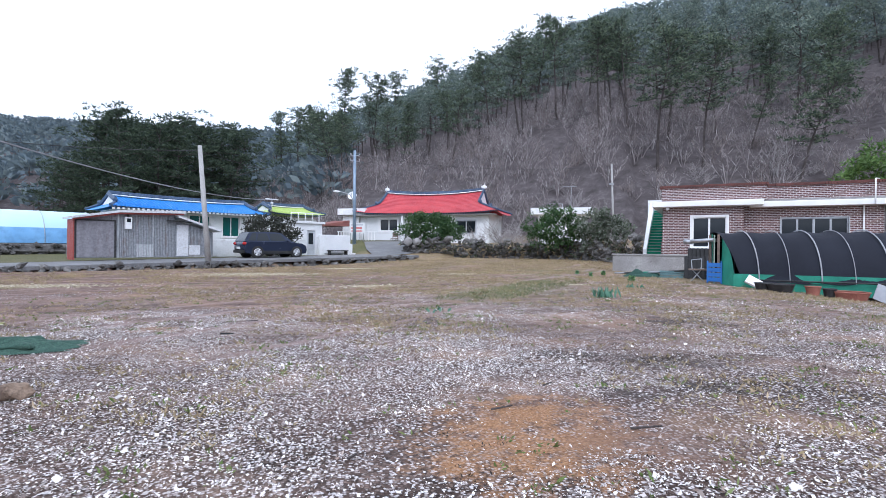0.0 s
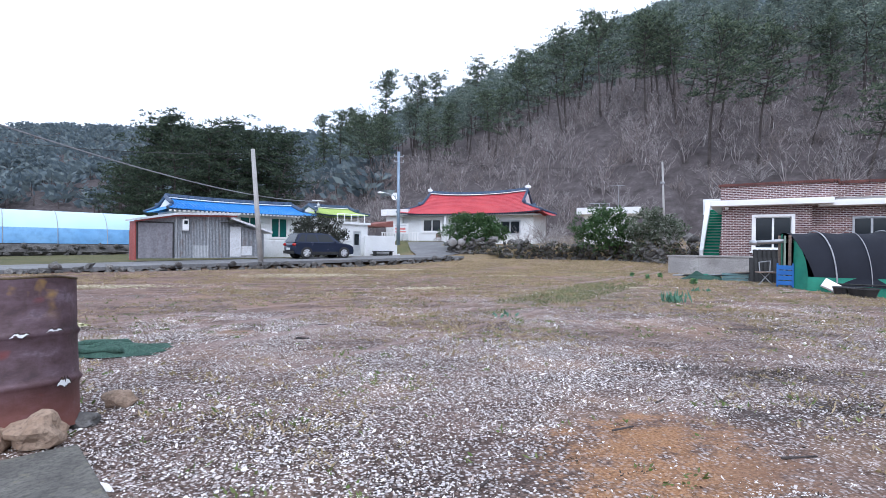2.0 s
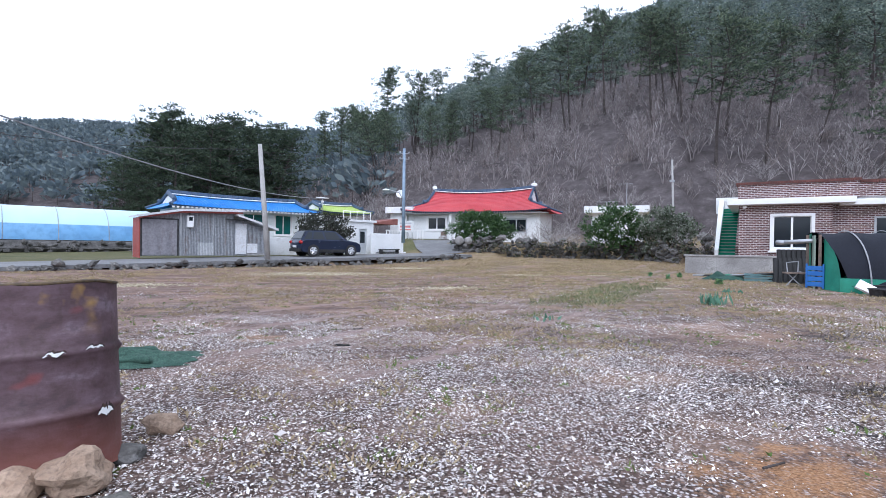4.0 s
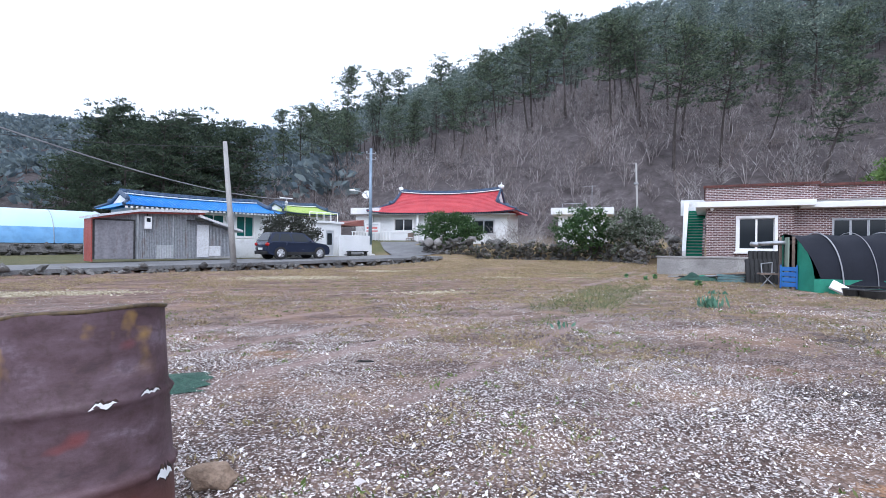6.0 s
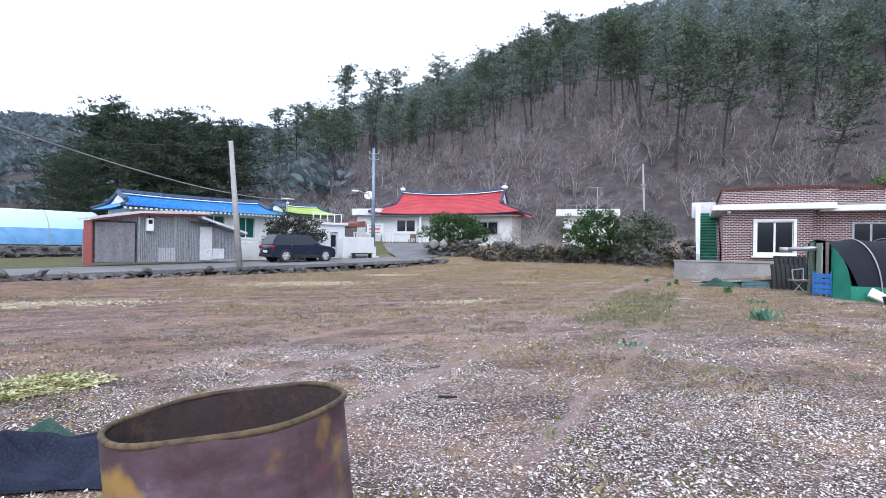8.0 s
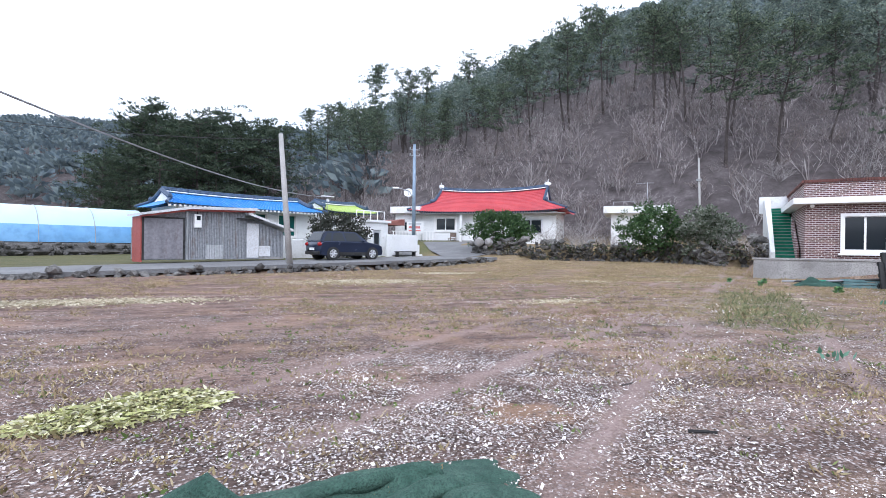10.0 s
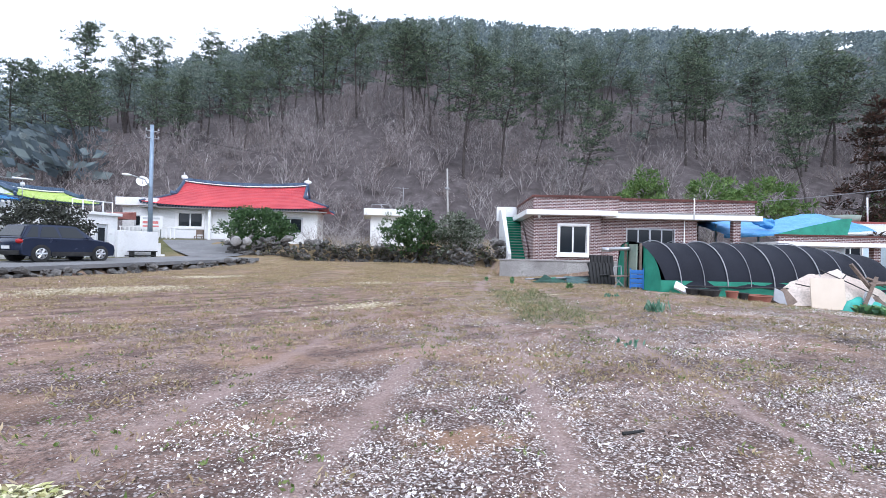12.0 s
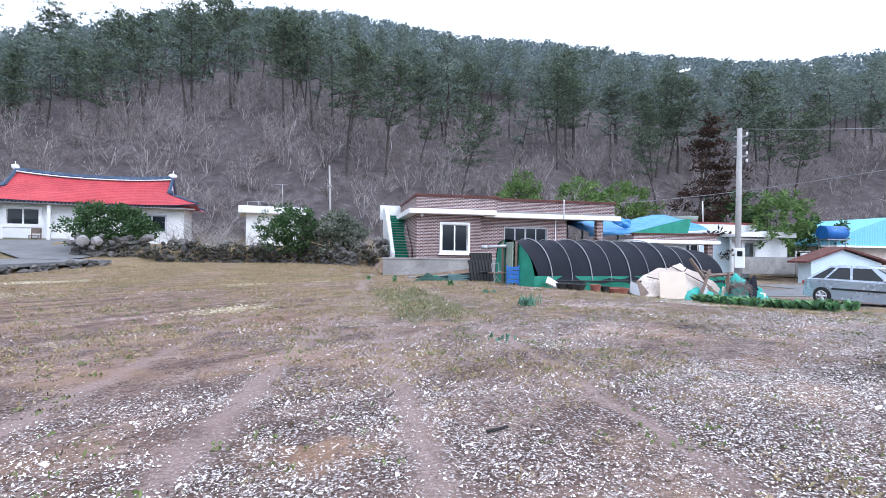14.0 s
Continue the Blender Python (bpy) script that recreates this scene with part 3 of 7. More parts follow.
def bare_tree(rng, tall=5.0, mat=None, boughs=7, trunk_r=0.06, spread=0.5):
    bm = bmesh.new()

    def grow(p, d, ln, r, depth):
        pts = limb_chain(bm, p, d, ln, r, rng, 3 if depth else 2, 0.03, 3, 0.24)
        if depth:
            for q in pts[1:]:
                for _ in range(2):
                    a = rng.uniform(0, 6.3)
                    dd = (d + Vector((math.cos(a), math.sin(a), rng.uniform(-0.1, 0.6))) * (0.6 + spread * rng.random())).normalized()
                    grow(q, dd, ln * rng.uniform(0.35, 0.6), r * 0.52, depth - 1)
    for _ in range(boughs):
        a = rng.uniform(0, 6.3)
        grow(Vector((0.15 * math.cos(a), 0.15 * math.sin(a), -0.2)), Vector((math.cos(a) * spread, math.sin(a) * spread, 1)).normalized(), tall * rng.uniform(0.4, 0.7), trunk_r, 2)
    me = bpy.data.meshes.new("bough")
    bm.to_mesh(me)
    bm.free()
    me.materials.append(mat or GREY_BARK)
    return me


def place_tree(name, meshes, names, x, y, scale, turn, label, category, group, z=None):
    root = thing(name, Matrix.LocRotScale((x, y, height(x, y) - 0.05 if z is None else z), Euler((0, 0, turn)), (scale, scale, scale)), label, category, group)
    for me, n in zip(meshes, names):
        ob = new(n, me)
        ob.parent = root
    return root


def polar(th, r):
    return CENTRE.x + r * math.cos(radians(th)), CENTRE.y + r * math.sin(radians(th))


def headroom(th, r, z):
    """How tall a tree may stand there without rising over the hill's skyline."""
    return 1.15 + r * math.tan(radians(table(SKYLINE, th))) - z


rng = random.Random(11)
pines = [pine(rng, 15.0, rng.uniform(0.4, 0.58), rng.uniform(3.0, 4.0)) for _ in range(8)]
cones = [pine(rng, 15.0, 0.25, 3.4, True, None, 13, 14) for _ in range(2)]
GROVE = island_mat("dark_pine_needles", [(0.03, 0.046, 0.034), (0.06, 0.085, 0.055), (0.1, 0.135, 0.08), (0.045, 0.065, 0.046)], 0.7, 0.2)
groves = [pine(rng, 15.0, 0.22, 4.6, False, GROVE, 15, 13) for _ in range(3)]
# pines set back up the slope: light haze put into their needle colour
MIDWOOD = island_mat("hazed_slope_needles", [(0.085, 0.12, 0.112), (0.15, 0.195, 0.165), (0.225, 0.275, 0.22), (0.115, 0.155, 0.14), (0.29, 0.34, 0.27)], 0.75, 0.25)
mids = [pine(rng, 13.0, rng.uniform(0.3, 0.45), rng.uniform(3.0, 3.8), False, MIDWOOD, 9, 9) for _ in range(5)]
PINE_LABEL = "tall pine, bare trunk and dark green crown, on a slope"
# the pines that stand out one by one along the front of the wood: bearing, distance, height, conical or not
HERO_PINES = [(80.0, 125.9, 27.1, 1), (70.2, 126.5, 23.3, 0), (62.1, 115.0, 19.9, 0), (57.6, 101.3, 21.2, 0), (73.9, 126.3, 21.0, 0), (65.5, 126.8, 21.2, 0), (54.7, 87.0, 19.6, 0), (49.7, 75.3, 16.9, 0), (46.8, 75.5, 16.3, 0), (38.9, 65.1, 16.0, 0), (35.0, 69.9, 10.9, 0), (76.5, 126.1, 21.6, 0), (82.2, 125.8, 19.7, 0), (84.7, 125.7, 19.4, 0), (86.5, 125.6, 18.9, 1), (48.6, 77.8, 15.8, 0), (34.8, 91.3, 13.8, 0), (31.1, 83.2, 15.1, 0), (24.5, 96.0, 12.3, 0), (19.4, 76.8, 16.4, 0), (13.0, 87.1, 14.0, 0), (9.5, 91.4, 13.4, 0), (-0.6, 114.6, 12.8, 0), (-8.9, 112.4, 10.7, 0), (-4.9, 117.0, 11.7, 0), (3.7, 94.3, 10.4, 0)]
for th, r, tall, kind in HERO_PINES:
    x, y = polar(th, r)
    place_tree("pine_tree", cones[0] if kind else rng.choice(pines), ("trunk", "crown"), x, y, tall / 16.4, rng.uniform(0, 6.3), "tall conical pine standing above its neighbours" if kind else PINE_LABEL, "pine tree", "pines on the hillside")
planted = 0
while planted < 265:
    th, k = rng.uniform(-20, 84), rng.random()
    rf = table(FOOT, th)
    low = (24 if rng.random() < 0.8 else 14) if th > 40 else (16 if rng.random() < 0.7 else 9)
    r = rf + low + rng.uniform(-4, 6) + k * 85
    x, y = polar(th, r)
    tall = min(rng.uniform(11, 17), headroom(th, r, height(x, y)))
    if tall < 5:
        continue
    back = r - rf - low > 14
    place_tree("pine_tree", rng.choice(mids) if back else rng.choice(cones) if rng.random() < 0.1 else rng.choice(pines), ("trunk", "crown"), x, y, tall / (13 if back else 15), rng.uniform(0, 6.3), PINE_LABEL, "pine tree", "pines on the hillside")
    planted += 1
for i in range(26):
    th = rng.uniform(91.5, 103.5) if i < 20 else rng.uniform(103, 108)
    r = rng.uniform(70, 92)
    x, y = polar(th, r)
    place_tree("pine_tree", rng.choice(groves), ("trunk", "crown"), x, y, rng.uniform(1.05, 1.3) * (1.0 if i < 20 else 0.65) * r / 80, rng.uniform(0, 6.3), "broad dark green pine in the grove behind the houses", "pine tree", "pine grove", 1.2)

# far woods: one joined mass of tufted crowns on the upper slopes and the far ridge
vs, fs = [], []
hv, hf = [], []
tv, tf = [], []
for i in range(4700):
    near = i < 2600
    if near:
        th = rng.uniform(-32, 86)
        rf, rr = table(FOOT, th), table(RIDGE, th)
        r = rf + 75 + (rr - rf - 55) * rng.random()
        blades, hgt, wid = 62, rng.uniform(7, 11), 2.7
    else:
        th = rng.uniform(80, 132)
        rf, rr = table(FOOT, th), table(RIDGE, th)
        r = rf + 10 + (rr - rf) * rng.random() ** 0.8
        blades, hgt, wid = 26, rng.uniform(3, 5.5), 4.0
    x, y = polar(th, r)
    z = height(x, y)
    if near:
        hgt = min(hgt, headroom(th, r, z) * rng.uniform(0.85, 1.15))
        if hgt < 2.0:
            continue
    far = r > 190
    tiers = rng.randrange(4, 7)
    for b in range(blades):
        f = (rng.randrange(tiers) + rng.uniform(0.0, 0.45)) / tiers
        a = rng.uniform(0, 6.3)
        rad = wid * (1.1 - 0.85 * f) * rng.uniform(0.2, 1.0)
        c = Vector((x + rad * math.cos(a), y + rad * math.sin(a), z + hgt * (0.38 + 0.6 * f)))
        d = Vector((math.cos(a), math.sin(a), rng.uniform(0.2, 1.1))).normalized()
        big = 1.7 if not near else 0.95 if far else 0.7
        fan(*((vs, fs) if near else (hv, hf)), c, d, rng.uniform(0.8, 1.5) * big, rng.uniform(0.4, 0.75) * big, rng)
    j = len(tv)
    tv += [Vector((x - 0.16, y, z - 0.5)), Vector((x + 0.16, y, z - 0.5)), Vector((x, y + 0.12, z + hgt * 0.9))]
    tf.append((j, j + 1, j + 2))
for nm, vv_, ff_, mm_, lab in (("far_woods", vs, fs, NEEDLE_FAR, "distant pine woods covering the upper hill, haze tinted into their grey-green"), ("hazy_woods", hv, hf, NEEDLE_HAZE, "hazy blue-green pine woods on the distant ridge"), ("far_trunks", tv, tf, BARK, "thin trunks of the distant woods")):
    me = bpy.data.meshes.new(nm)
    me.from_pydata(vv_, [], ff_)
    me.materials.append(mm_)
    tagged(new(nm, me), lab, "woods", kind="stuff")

# bare deciduous trees and brush on the lower slope
bares = [bare_tree(rng, rng.uniform(4.0, 6.5), m, rng.choice((3, 4)), 0.065, rng.uniform(0.2, 0.42)) for m in (SLOPE_TWIG, SLOPE_TWIG, BROWN_TWIG, SLOPE_TWIG, SLOPE_TWIG)]
thickets = [bare_tree(rng, 3.0, m, 9, 0.035, 1.0) for m in (GREY_BARK, BROWN_TWIG, GREY_BARK)]
for i in range(300):
    th = rng.uniform(-12, 88)
    rf = table(FOOT, th)
    r = rf + 2 + 40 * rng.random() ** 0.9
    x, y = polar(th, r)
    place_tree("bare_tree", (rng.choice(bares),), ("bough",), x, y, rng.uniform(0.7, 1.3), rng.uniform(0, 6.3), "leafless grey-brown tree on the lower slope", "bare tree", "bare trees on the slope")
# dense brush between them, pale at the foot and darker above
src = [([v.co.copy() for v in me.vertices], [tuple(p.vertices) for p in me.polygons]) for me in thickets + bares[1:4]]
sv, sf = [[], [], []], [[], [], []]
for i in range(640):
    th = rng.uniform(-14, 90)
    rf = table(FOOT, th)
    up = 60 * rng.random() ** 1.1
    x, y = polar(th, rf - 1 + up)
    z = height(x, y)
    a, k = rng.uniform(0, 6.3), rng.uniform(0.55, 1.05)
    c, s = math.cos(a) * k, math.sin(a) * k
    pv, pf = src[rng.randrange(3)] if rng.random() < 0.72 else src[rng.randrange(3, 6)]
    w = 0 if up < 14 and i % 2 == 0 else 1 if i % 3 else 2
    j = len(sv[w])
    sv[w] += [(x + v.x * c - v.y * s, y + v.x * s + v.y * c, z + v.z * k) for v in pv]
    sf[w] += [tuple(j + q for q in f) for f in pf]
for w, m in ((0, GREY_BARK), (1, SLOPE_TWIG), (2, BROWN_TWIG)):
    me = bpy.data.meshes.new("brushwood")
    me.from_pydata(sv[w], [], sf[w])
    me.materials.append(m)
    tagged(new("brushwood", me), "tangled leafless grey and brown brush on the slope", "brush", kind="stuff")


def bush(name, x, y, rx, ry, tall, mat, rng, label, n=90, blades=16, length=0.22, width=0.1, z=None, category="bush", uneven=0.25):
    """Leafy bush: forked stems and a crown of separate leaves with gaps."""
    z = height(x, y, False) if z is None else z
    root = thing(name, pose(x, y, z - 0.03), label, category)
    bm = bmesh.new()
    for i in range(9):
        a = rng.uniform(0, 6.3)
        limb_chain(bm, Vector((0.1 * math.cos(a), 0.1 * math.sin(a), 0)), Vector((math.cos(a) * 0.7 * rx / tall, math.sin(a) * 0.7 * ry / tall, 1)), tall * 0.8, 0.04, rng, 4, 0, 4)
    part("stems", bm, BARK, root)
    clumps = []
    for i in range(n):
        a, e = rng.uniform(0, 6.3), math.asin(rng.uniform(-0.95, 1))
        k = rng.uniform(0.55, 1.0) * (1 + uneven * noise.noise(Vector((math.cos(a) * 1.7 + x, math.sin(a) * 1.7, e * 1.5))) * 2)
        clumps.append((Vector((rx * k * math.cos(a) * math.cos(e), ry * k * math.sin(a) * math.cos(e), tall * 0.47 + tall * 0.5 * k * math.sin(e))), rng.uniform(0.35, 0.6)))
    ob = new("foliage", leaf_mesh("foliage", clumps, int(blades * 1.7), length * 0.72, width * 0.75, mat, rng, 0.2))
    ob.parent = root
    return root


# ---- brick house ----
def brick_house():
    h = thing("brick_house", pose(21.45, 20.55, 0, 0, 0, -48), "single-storey red brick house with flat roof and white fascia", "house")
    part("front_wall", wall_bm(-1.25, 2.5, 0.75, 3.55, 0.0, 0.25, [(0.2, 1.32, 1.72, 2.86)]), BRICK_X, h)
    part("front_wall_setback", wall_bm(2.5, 8.05, 0.75, 3.5, 0.45, 0.7, [(4.1, 1.75, 6.75, 2.78)]), BRICK_X, h)
    part("return_wall", box(bmesh.new(), 2.25, 0.252, 0.75, 2.5, 0.7, 3.5), BRICK_Y, h)
    bm = bmesh.new()
    for a in ((0.25, 3.0, 0.75, 3.5), (3.6, 9.0, 0.75, 3.5), (3.0, 3.6, 2.6, 3.5), (3.0, 3.6, 0.75, 1.2)):
        box(bm, -1.252, a[0], a[2], -1.0, a[1], a[3])
    part("side_wall", bm, BRICK_Y, h)
    part("side_window", box(bmesh.new(), -1.2, 3.0, 1.2, -1.15, 3.6, 2.6), BRICK_CAP, h, "small dark brown side door panel")
    part("right_wall", box(bmesh.new(), 7.8, 0.7, 0.75, 8.05, 9.0, 3.5), BRICK_Y, h)
    part("back_wall", box(bmesh.new(), -1.0, 8.75, 0.75, 7.8, 9.0, 3.5), BRICK_X, h)
    part("roof_slab", box(bmesh.new(), -1.2, 0.05, 3.552, 11.1, 8.95, 3.7), CONCRETE, h)
    bm = bmesh.new()
    box(bm, -1.75, -0.5, 3.42, 3.3, 0.3, 3.7, 0.02)
    box(bm, -1.752, 0.3, 3.42, -1.26, 9.3, 3.7)
    part("fascia", bm, WHITE_TRIM, h, "white painted concrete fascia")
    part("fascia", box(bmesh.new(), 2.75, -0.1, 3.33, 11.4, 0.44, 3.6, 0.02), WHITE_TRIM, h, "white painted concrete fascia")
    bm = bmesh.new()
    box(bm, -1.3, -0.05, 3.702, 3.45, 0.2, 4.42)
    box(bm, 3.45, 0.15, 3.702, 11.1, 0.4, 4.34)
    part("parapet", bm, BRICK_X, h)
    part("parapet_side", box(bmesh.new(), -1.302, 0.2, 3.702, -1.05, 9.0, 4.42), BRICK_Y, h)
    part("parapet_back", box(bmesh.new(), -1.05, 8.75, 3.702, 11.1, 9.0, 4.34), BRICK_X, h)
    part("parapet_end", box(bmesh.new(), 10.85, 0.4, 3.702, 11.1, 8.75, 4.34), BRICK_Y, h)
    bm = bmesh.new()
    x = -1.4
    while x < 3.5:
        box(bm, x, -0.12, 4.422, x + 0.085, 0.24, 4.54)
        x += 0.11
    x = 3.5
    while x < 11.15:
        box(bm, x, 0.08, 4.342, x + 0.085, 0.45, 4.46)
        x += 0.11
    y = 0.25
    while y < 9:
        box(bm, -1.37, y, 4.422, -1.0, y + 0.085, 4.54)
        y += 0.11
    box(bm, -1.36, -0.08, 4.5, 3.5, 0.22, 4.56)
    box(bm, 3.5, 0.1, 4.42, 11.15, 0.43, 4.48)
    part("parapet_cap", bm, BRICK_CAP, h, "dark soldier-course brick coping")
    window(h, 0.2, 1.32, 1.72, 2.86, -0.01, DARK_GLASS, None, 2, 0.13)
    window(h, 4.1, 1.75, 6.75, 2.78, 0.46, DARK_GLASS, STEEL, 4, 0.05)
    part("window_sill", box(bmesh.new(), 0.0, -0.16, 1.1, 1.92, -0.075, 1.185, 0.01), WHITE_TRIM, h)
    part("porch_pillar", box(bmesh.new(), 9.9, 0.1, 0.0, 10.3, 0.45, 3.33), BRICK_X, h)
    part("porch_pillar", box(bmesh.new(), 9.9, 5.0, 0.0, 10.3, 5.35, 3.55), BRICK_X, h)
    bm = bmesh.new()
    tube(bm, (7.3, 0.36, 0.8), (7.3, 0.36, 3.32), 0.035)
    tube(bm, (7.6, -0.14, 3.3), (7.6, -0.14, 4.5), 0.03)
    tube(bm, (7.6, -0.14, 4.5), (7.9, 0.6, 4.55), 0.03)
    part("downpipe", bm, WHITE_TRIM, h)
    part("lamp", blob(bmesh.new(), (-1.0, -0.25, 3.33), (0.09, 0.09, 0.09), 0, 2), WHITE_TRIM, h, "small round white lamp")
    # roof stairs up the side
    n = 16
    for i in range(n):
        part("step", box(bmesh.new(), -2.25, 2.1 + i * 0.27, 0.7, -1.325, 2.37 + i * 0.27, 0.85 + (i + 1) * 0.178), CONCRETE, h)
    for i in range(n):
        part("tread", box(bmesh.new(), -2.25, 2.1 + i * 0.27 - 0.02, 0.852 + (i + 1) * 0.178 - 0.1, -1.325, 2.37 + i * 0.27, 0.872 + (i + 1) * 0.178), GREEN_MAT, h)
    bm = bmesh.new()
    pts = [(2.0, 0.7), (2.0, 1.2), (2.35, 1.4), (6.4, 4.25), (7.4, 4.25), (7.4, 0.7)]
    a = [bm.verts.new((-2.4 - 0.02 * y, y, z)) for y, z in pts]
    b = [bm.verts.new((-2.252, y, z)) for y, z in pts]
    for i in range(len(pts)):
        bm.faces.new((a[i], a[(i + 1) % 6], b[(i + 1) % 6], b[i]))
    bm.faces.new(a[::-1])
    bm.faces.new(b)
    bmesh.ops.recalc_face_normals(bm, faces=bm.faces[:])
    part("stair_wall", bm, WHITE, h, "white rendered sloping stair wall")
    bm = bmesh.new()
    pts = [(1.3, 0.7), (1.3, 1.35), (4.2, 3.1), (4.2, 2.3), (2.0, 0.75)]
    a = [bm.verts.new((-1.42, y, z)) for y, z in pts]
    b = [bm.verts.new((-1.322, y, z)) for y, z in pts]
    for i in range(5):
        bm.faces.new((a[i], a[(i + 1) % 5], b[(i + 1) % 5], b[i]))
    bm.faces.new(a[::-1])
    bm.faces.new(b)
    bmesh.ops.recalc_face_normals(bm, faces=bm.faces[:])
    part("stair_balustrade", bm, BRICK_Y, h)
    part("landing_wall", box(bmesh.new(), -2.75, 7.3, 3.5, -1.32, 7.4, 4.5), WHITE, h)


GREEN_MAT = surface("green_carpet", (0.0, 0.13, 0.075), (0.01, 0.2, 0.12), None, 3, 60, 0.9, rel=0.5)
brick_house()
bm = wall_bm(-3.35, 4.2, -0.1, 0.87, -2.72, -2.55)
for v in bm.verts:
    v.co.z += 0.0
cw = thing("concrete_wall", pose(21.45, 20.55, 0, 0, 0, -48), "low weathered grey concrete block wall before the brick house", "wall", kind="structure")
part("wall_face", bm, CONCRETE, cw)
part("coping", box(bmesh.new(), -3.4, -2.76, 0.872, 4.2, -2.52, 0.95, 0.01), CONCRETE, cw)

# ---- red-roofed house ----
RED_TILE = surface("red_tile", (0.44, 0.05, 0.065), (0.6, 0.09, 0.1), (0.34, 0.035, 0.05), 0.7, 9, 0.5, rel=0.2)
BLUE_TILE = surface("blue_ridge_tile", (0.03, 0.06, 0.12), (0.07, 0.12, 0.2), (0.02, 0.035, 0.06), 2, 20, 0.5)


def tiled_roof(parent, x0, x1, y0, y1, ze, zr, gab, tile, ridge, name="roof", curl=0.35, sag=0.3, rows=15, tile_w=0.24, finial=None):
    """Korean hip-and-gable roof: concave slopes in tile courses, upturned corners, heavy ridges."""
    ym = (y0 + y1) / 2
    L = x1 - x0

    def surf(fx, fy):
        """fx 0..1 along the eave, fy 0 eave..1 ridge, on the front."""
        xl, xr = x0 + gab * min(1, fy / 0.45), x1 - gab * min(1, fy / 0.45)
        x = xl + (xr - xl) * fx
        end = abs(2 * fx - 1)
        z = ze + (zr - ze) * (0.72 * fy + 0.28 * fy * fy) + curl * end ** 4 * (1 - fy) * 0.8 + sag * (end ** 2.2) * fy
        return x, z
    cols = int(L / tile_w) * 2
    for sgn in (1, -1):
        bm = bmesh.new()
        prevrow = None
        for r in range(rows):
            for half in (0, 1):
                fy = (r + half) / rows
                row = []
                for c in range(cols + 1):
                    x, z = surf(c / cols, min(fy, 1))
                    y = ym - sgn * (ym - y0) * (1 - min(fy, 1))
                    lip = 0.055 * (1 - half) + 0.05 * (c % 2)
                    row.append(bm.verts.new((x, y, z + lip)))
                if prevrow:
                    for c in range(cols):
                        bm.faces.new((prevrow[c], prevrow[c + 1], row[c + 1], row[c]))
                prevrow = row
        bmesh.ops.recalc_face_normals(bm, faces=bm.faces[:])
        part(name, bm, tile, parent)
    # hip ends
    for sgn, xe in ((-1, x0), (1, x1)):
        bm = bmesh.new()
        prevrow = None
        for r in range(8):
            f = r / 7 * 0.45
            xx = xe - sgn * gab * (f / 0.45)
            yy = (ym - y0) * (1 - f)
            row = []
            for c in range(25):
                k = c / 24 * 2 - 1
                zz = ze + (zr - ze) * (0.72 * f + 0.28 * f * f) + curl * 0.8 * (1 - f)
                row.append(bm.verts.new((xx, ym + yy * k, zz - curl * 0.7 * (1 - abs(k) ** 3) * (1 - f / 0.45) + 0.04 * (c % 2))))
            if prevrow:
                for c in range(24):
                    bm.faces.new((prevrow[c], prevrow[c + 1], row[c + 1], row[c]))
            prevrow = row
        part(name + "_end", bm, tile, parent)
        bm = bmesh.new()
        f = 0.45
        xi = xe - sgn * (gab + 0.02)
        zz = ze + (zr - ze) * (0.72 * f + 0.28 * f * f)
        vs = [bm.verts.new((xi, ym - (ym - y0) * 0.55, zz)), bm.verts.new((xi, ym + (ym - y0) * 0.55, zz)), bm.verts.new((xi, ym, zr + sag))]
        bm.faces.new(vs)
        part("gable", bm, WHITE, parent)
    # ridges
    bm = bmesh.new()
    pr = None
    for i in range(25):
        x, z = surf(i / 24, 1.0)
        if pr:
            a, b = Vector(pr), Vector((x, ym, z + 0.2))
            tube(bm, a, b, 0.16, 0.16, 8)
            tube(bm, a + Vector((0, 0, 0.14)), b + Vector((0, 0, 0.14)), 0.09, 0.09, 6)
        pr = (x, ym, z + 0.2)
    part("ridge", bm, ridge, parent)
    bm = bmesh.new()
    for i in range(24):
        (xa, za), (xb, zb) = surf(i / 24, 1.0), surf((i + 1) / 24, 1.0)
        for sg in (-1, 1):
            tube(bm, (xa, ym + 0.17 * sg, za + 0.1), (xb, ym + 0.17 * sg, zb + 0.1), 0.05, 0.05, 6)
    part("ridge_mortar", bm, WHITE, parent, "white mortar line under the ridge")
    for e in (0, 1):
        for sg in (1, -1):
            bm = bmesh.new()
            pr = None
            for i in range(11):
                fy = 1 - 0.6 * i / 10
                x, z = surf(e, fy)
                p = Vector((x, ym - sg * (ym - y0) * (1 - fy), z + 0.16))
                if pr:
                    tube(bm, pr, p, 0.13, 0.13, 6)
                    tube(bm, pr + Vector((0, 0, 0.13)), p + Vector((0, 0, 0.13)), 0.07, 0.07, 6)
                pr = p
            part("descending_ridge", bm, ridge, parent)
            part("ridge_end", blob(bmesh.new(), pr + Vector((0, -0.05 * sg, 0.08)), (0.16, 0.16, 0.2), 0.1, 2), ridge, parent)
            bm = bmesh.new()
            pr = None
            for i in range(8):
                fy = 0.42 * (1 - i / 7)
                x, z = surf(e, fy)
                p = Vector((x, ym - sg * (ym - y0) * (1 - fy), z + 0.1))
                if pr:
                    tube(bm, pr, p, 0.1, 0.1, 6)
                pr = p
            part("hip_ridge", bm, ridge, parent)
        x, z = surf(e, 1.0)
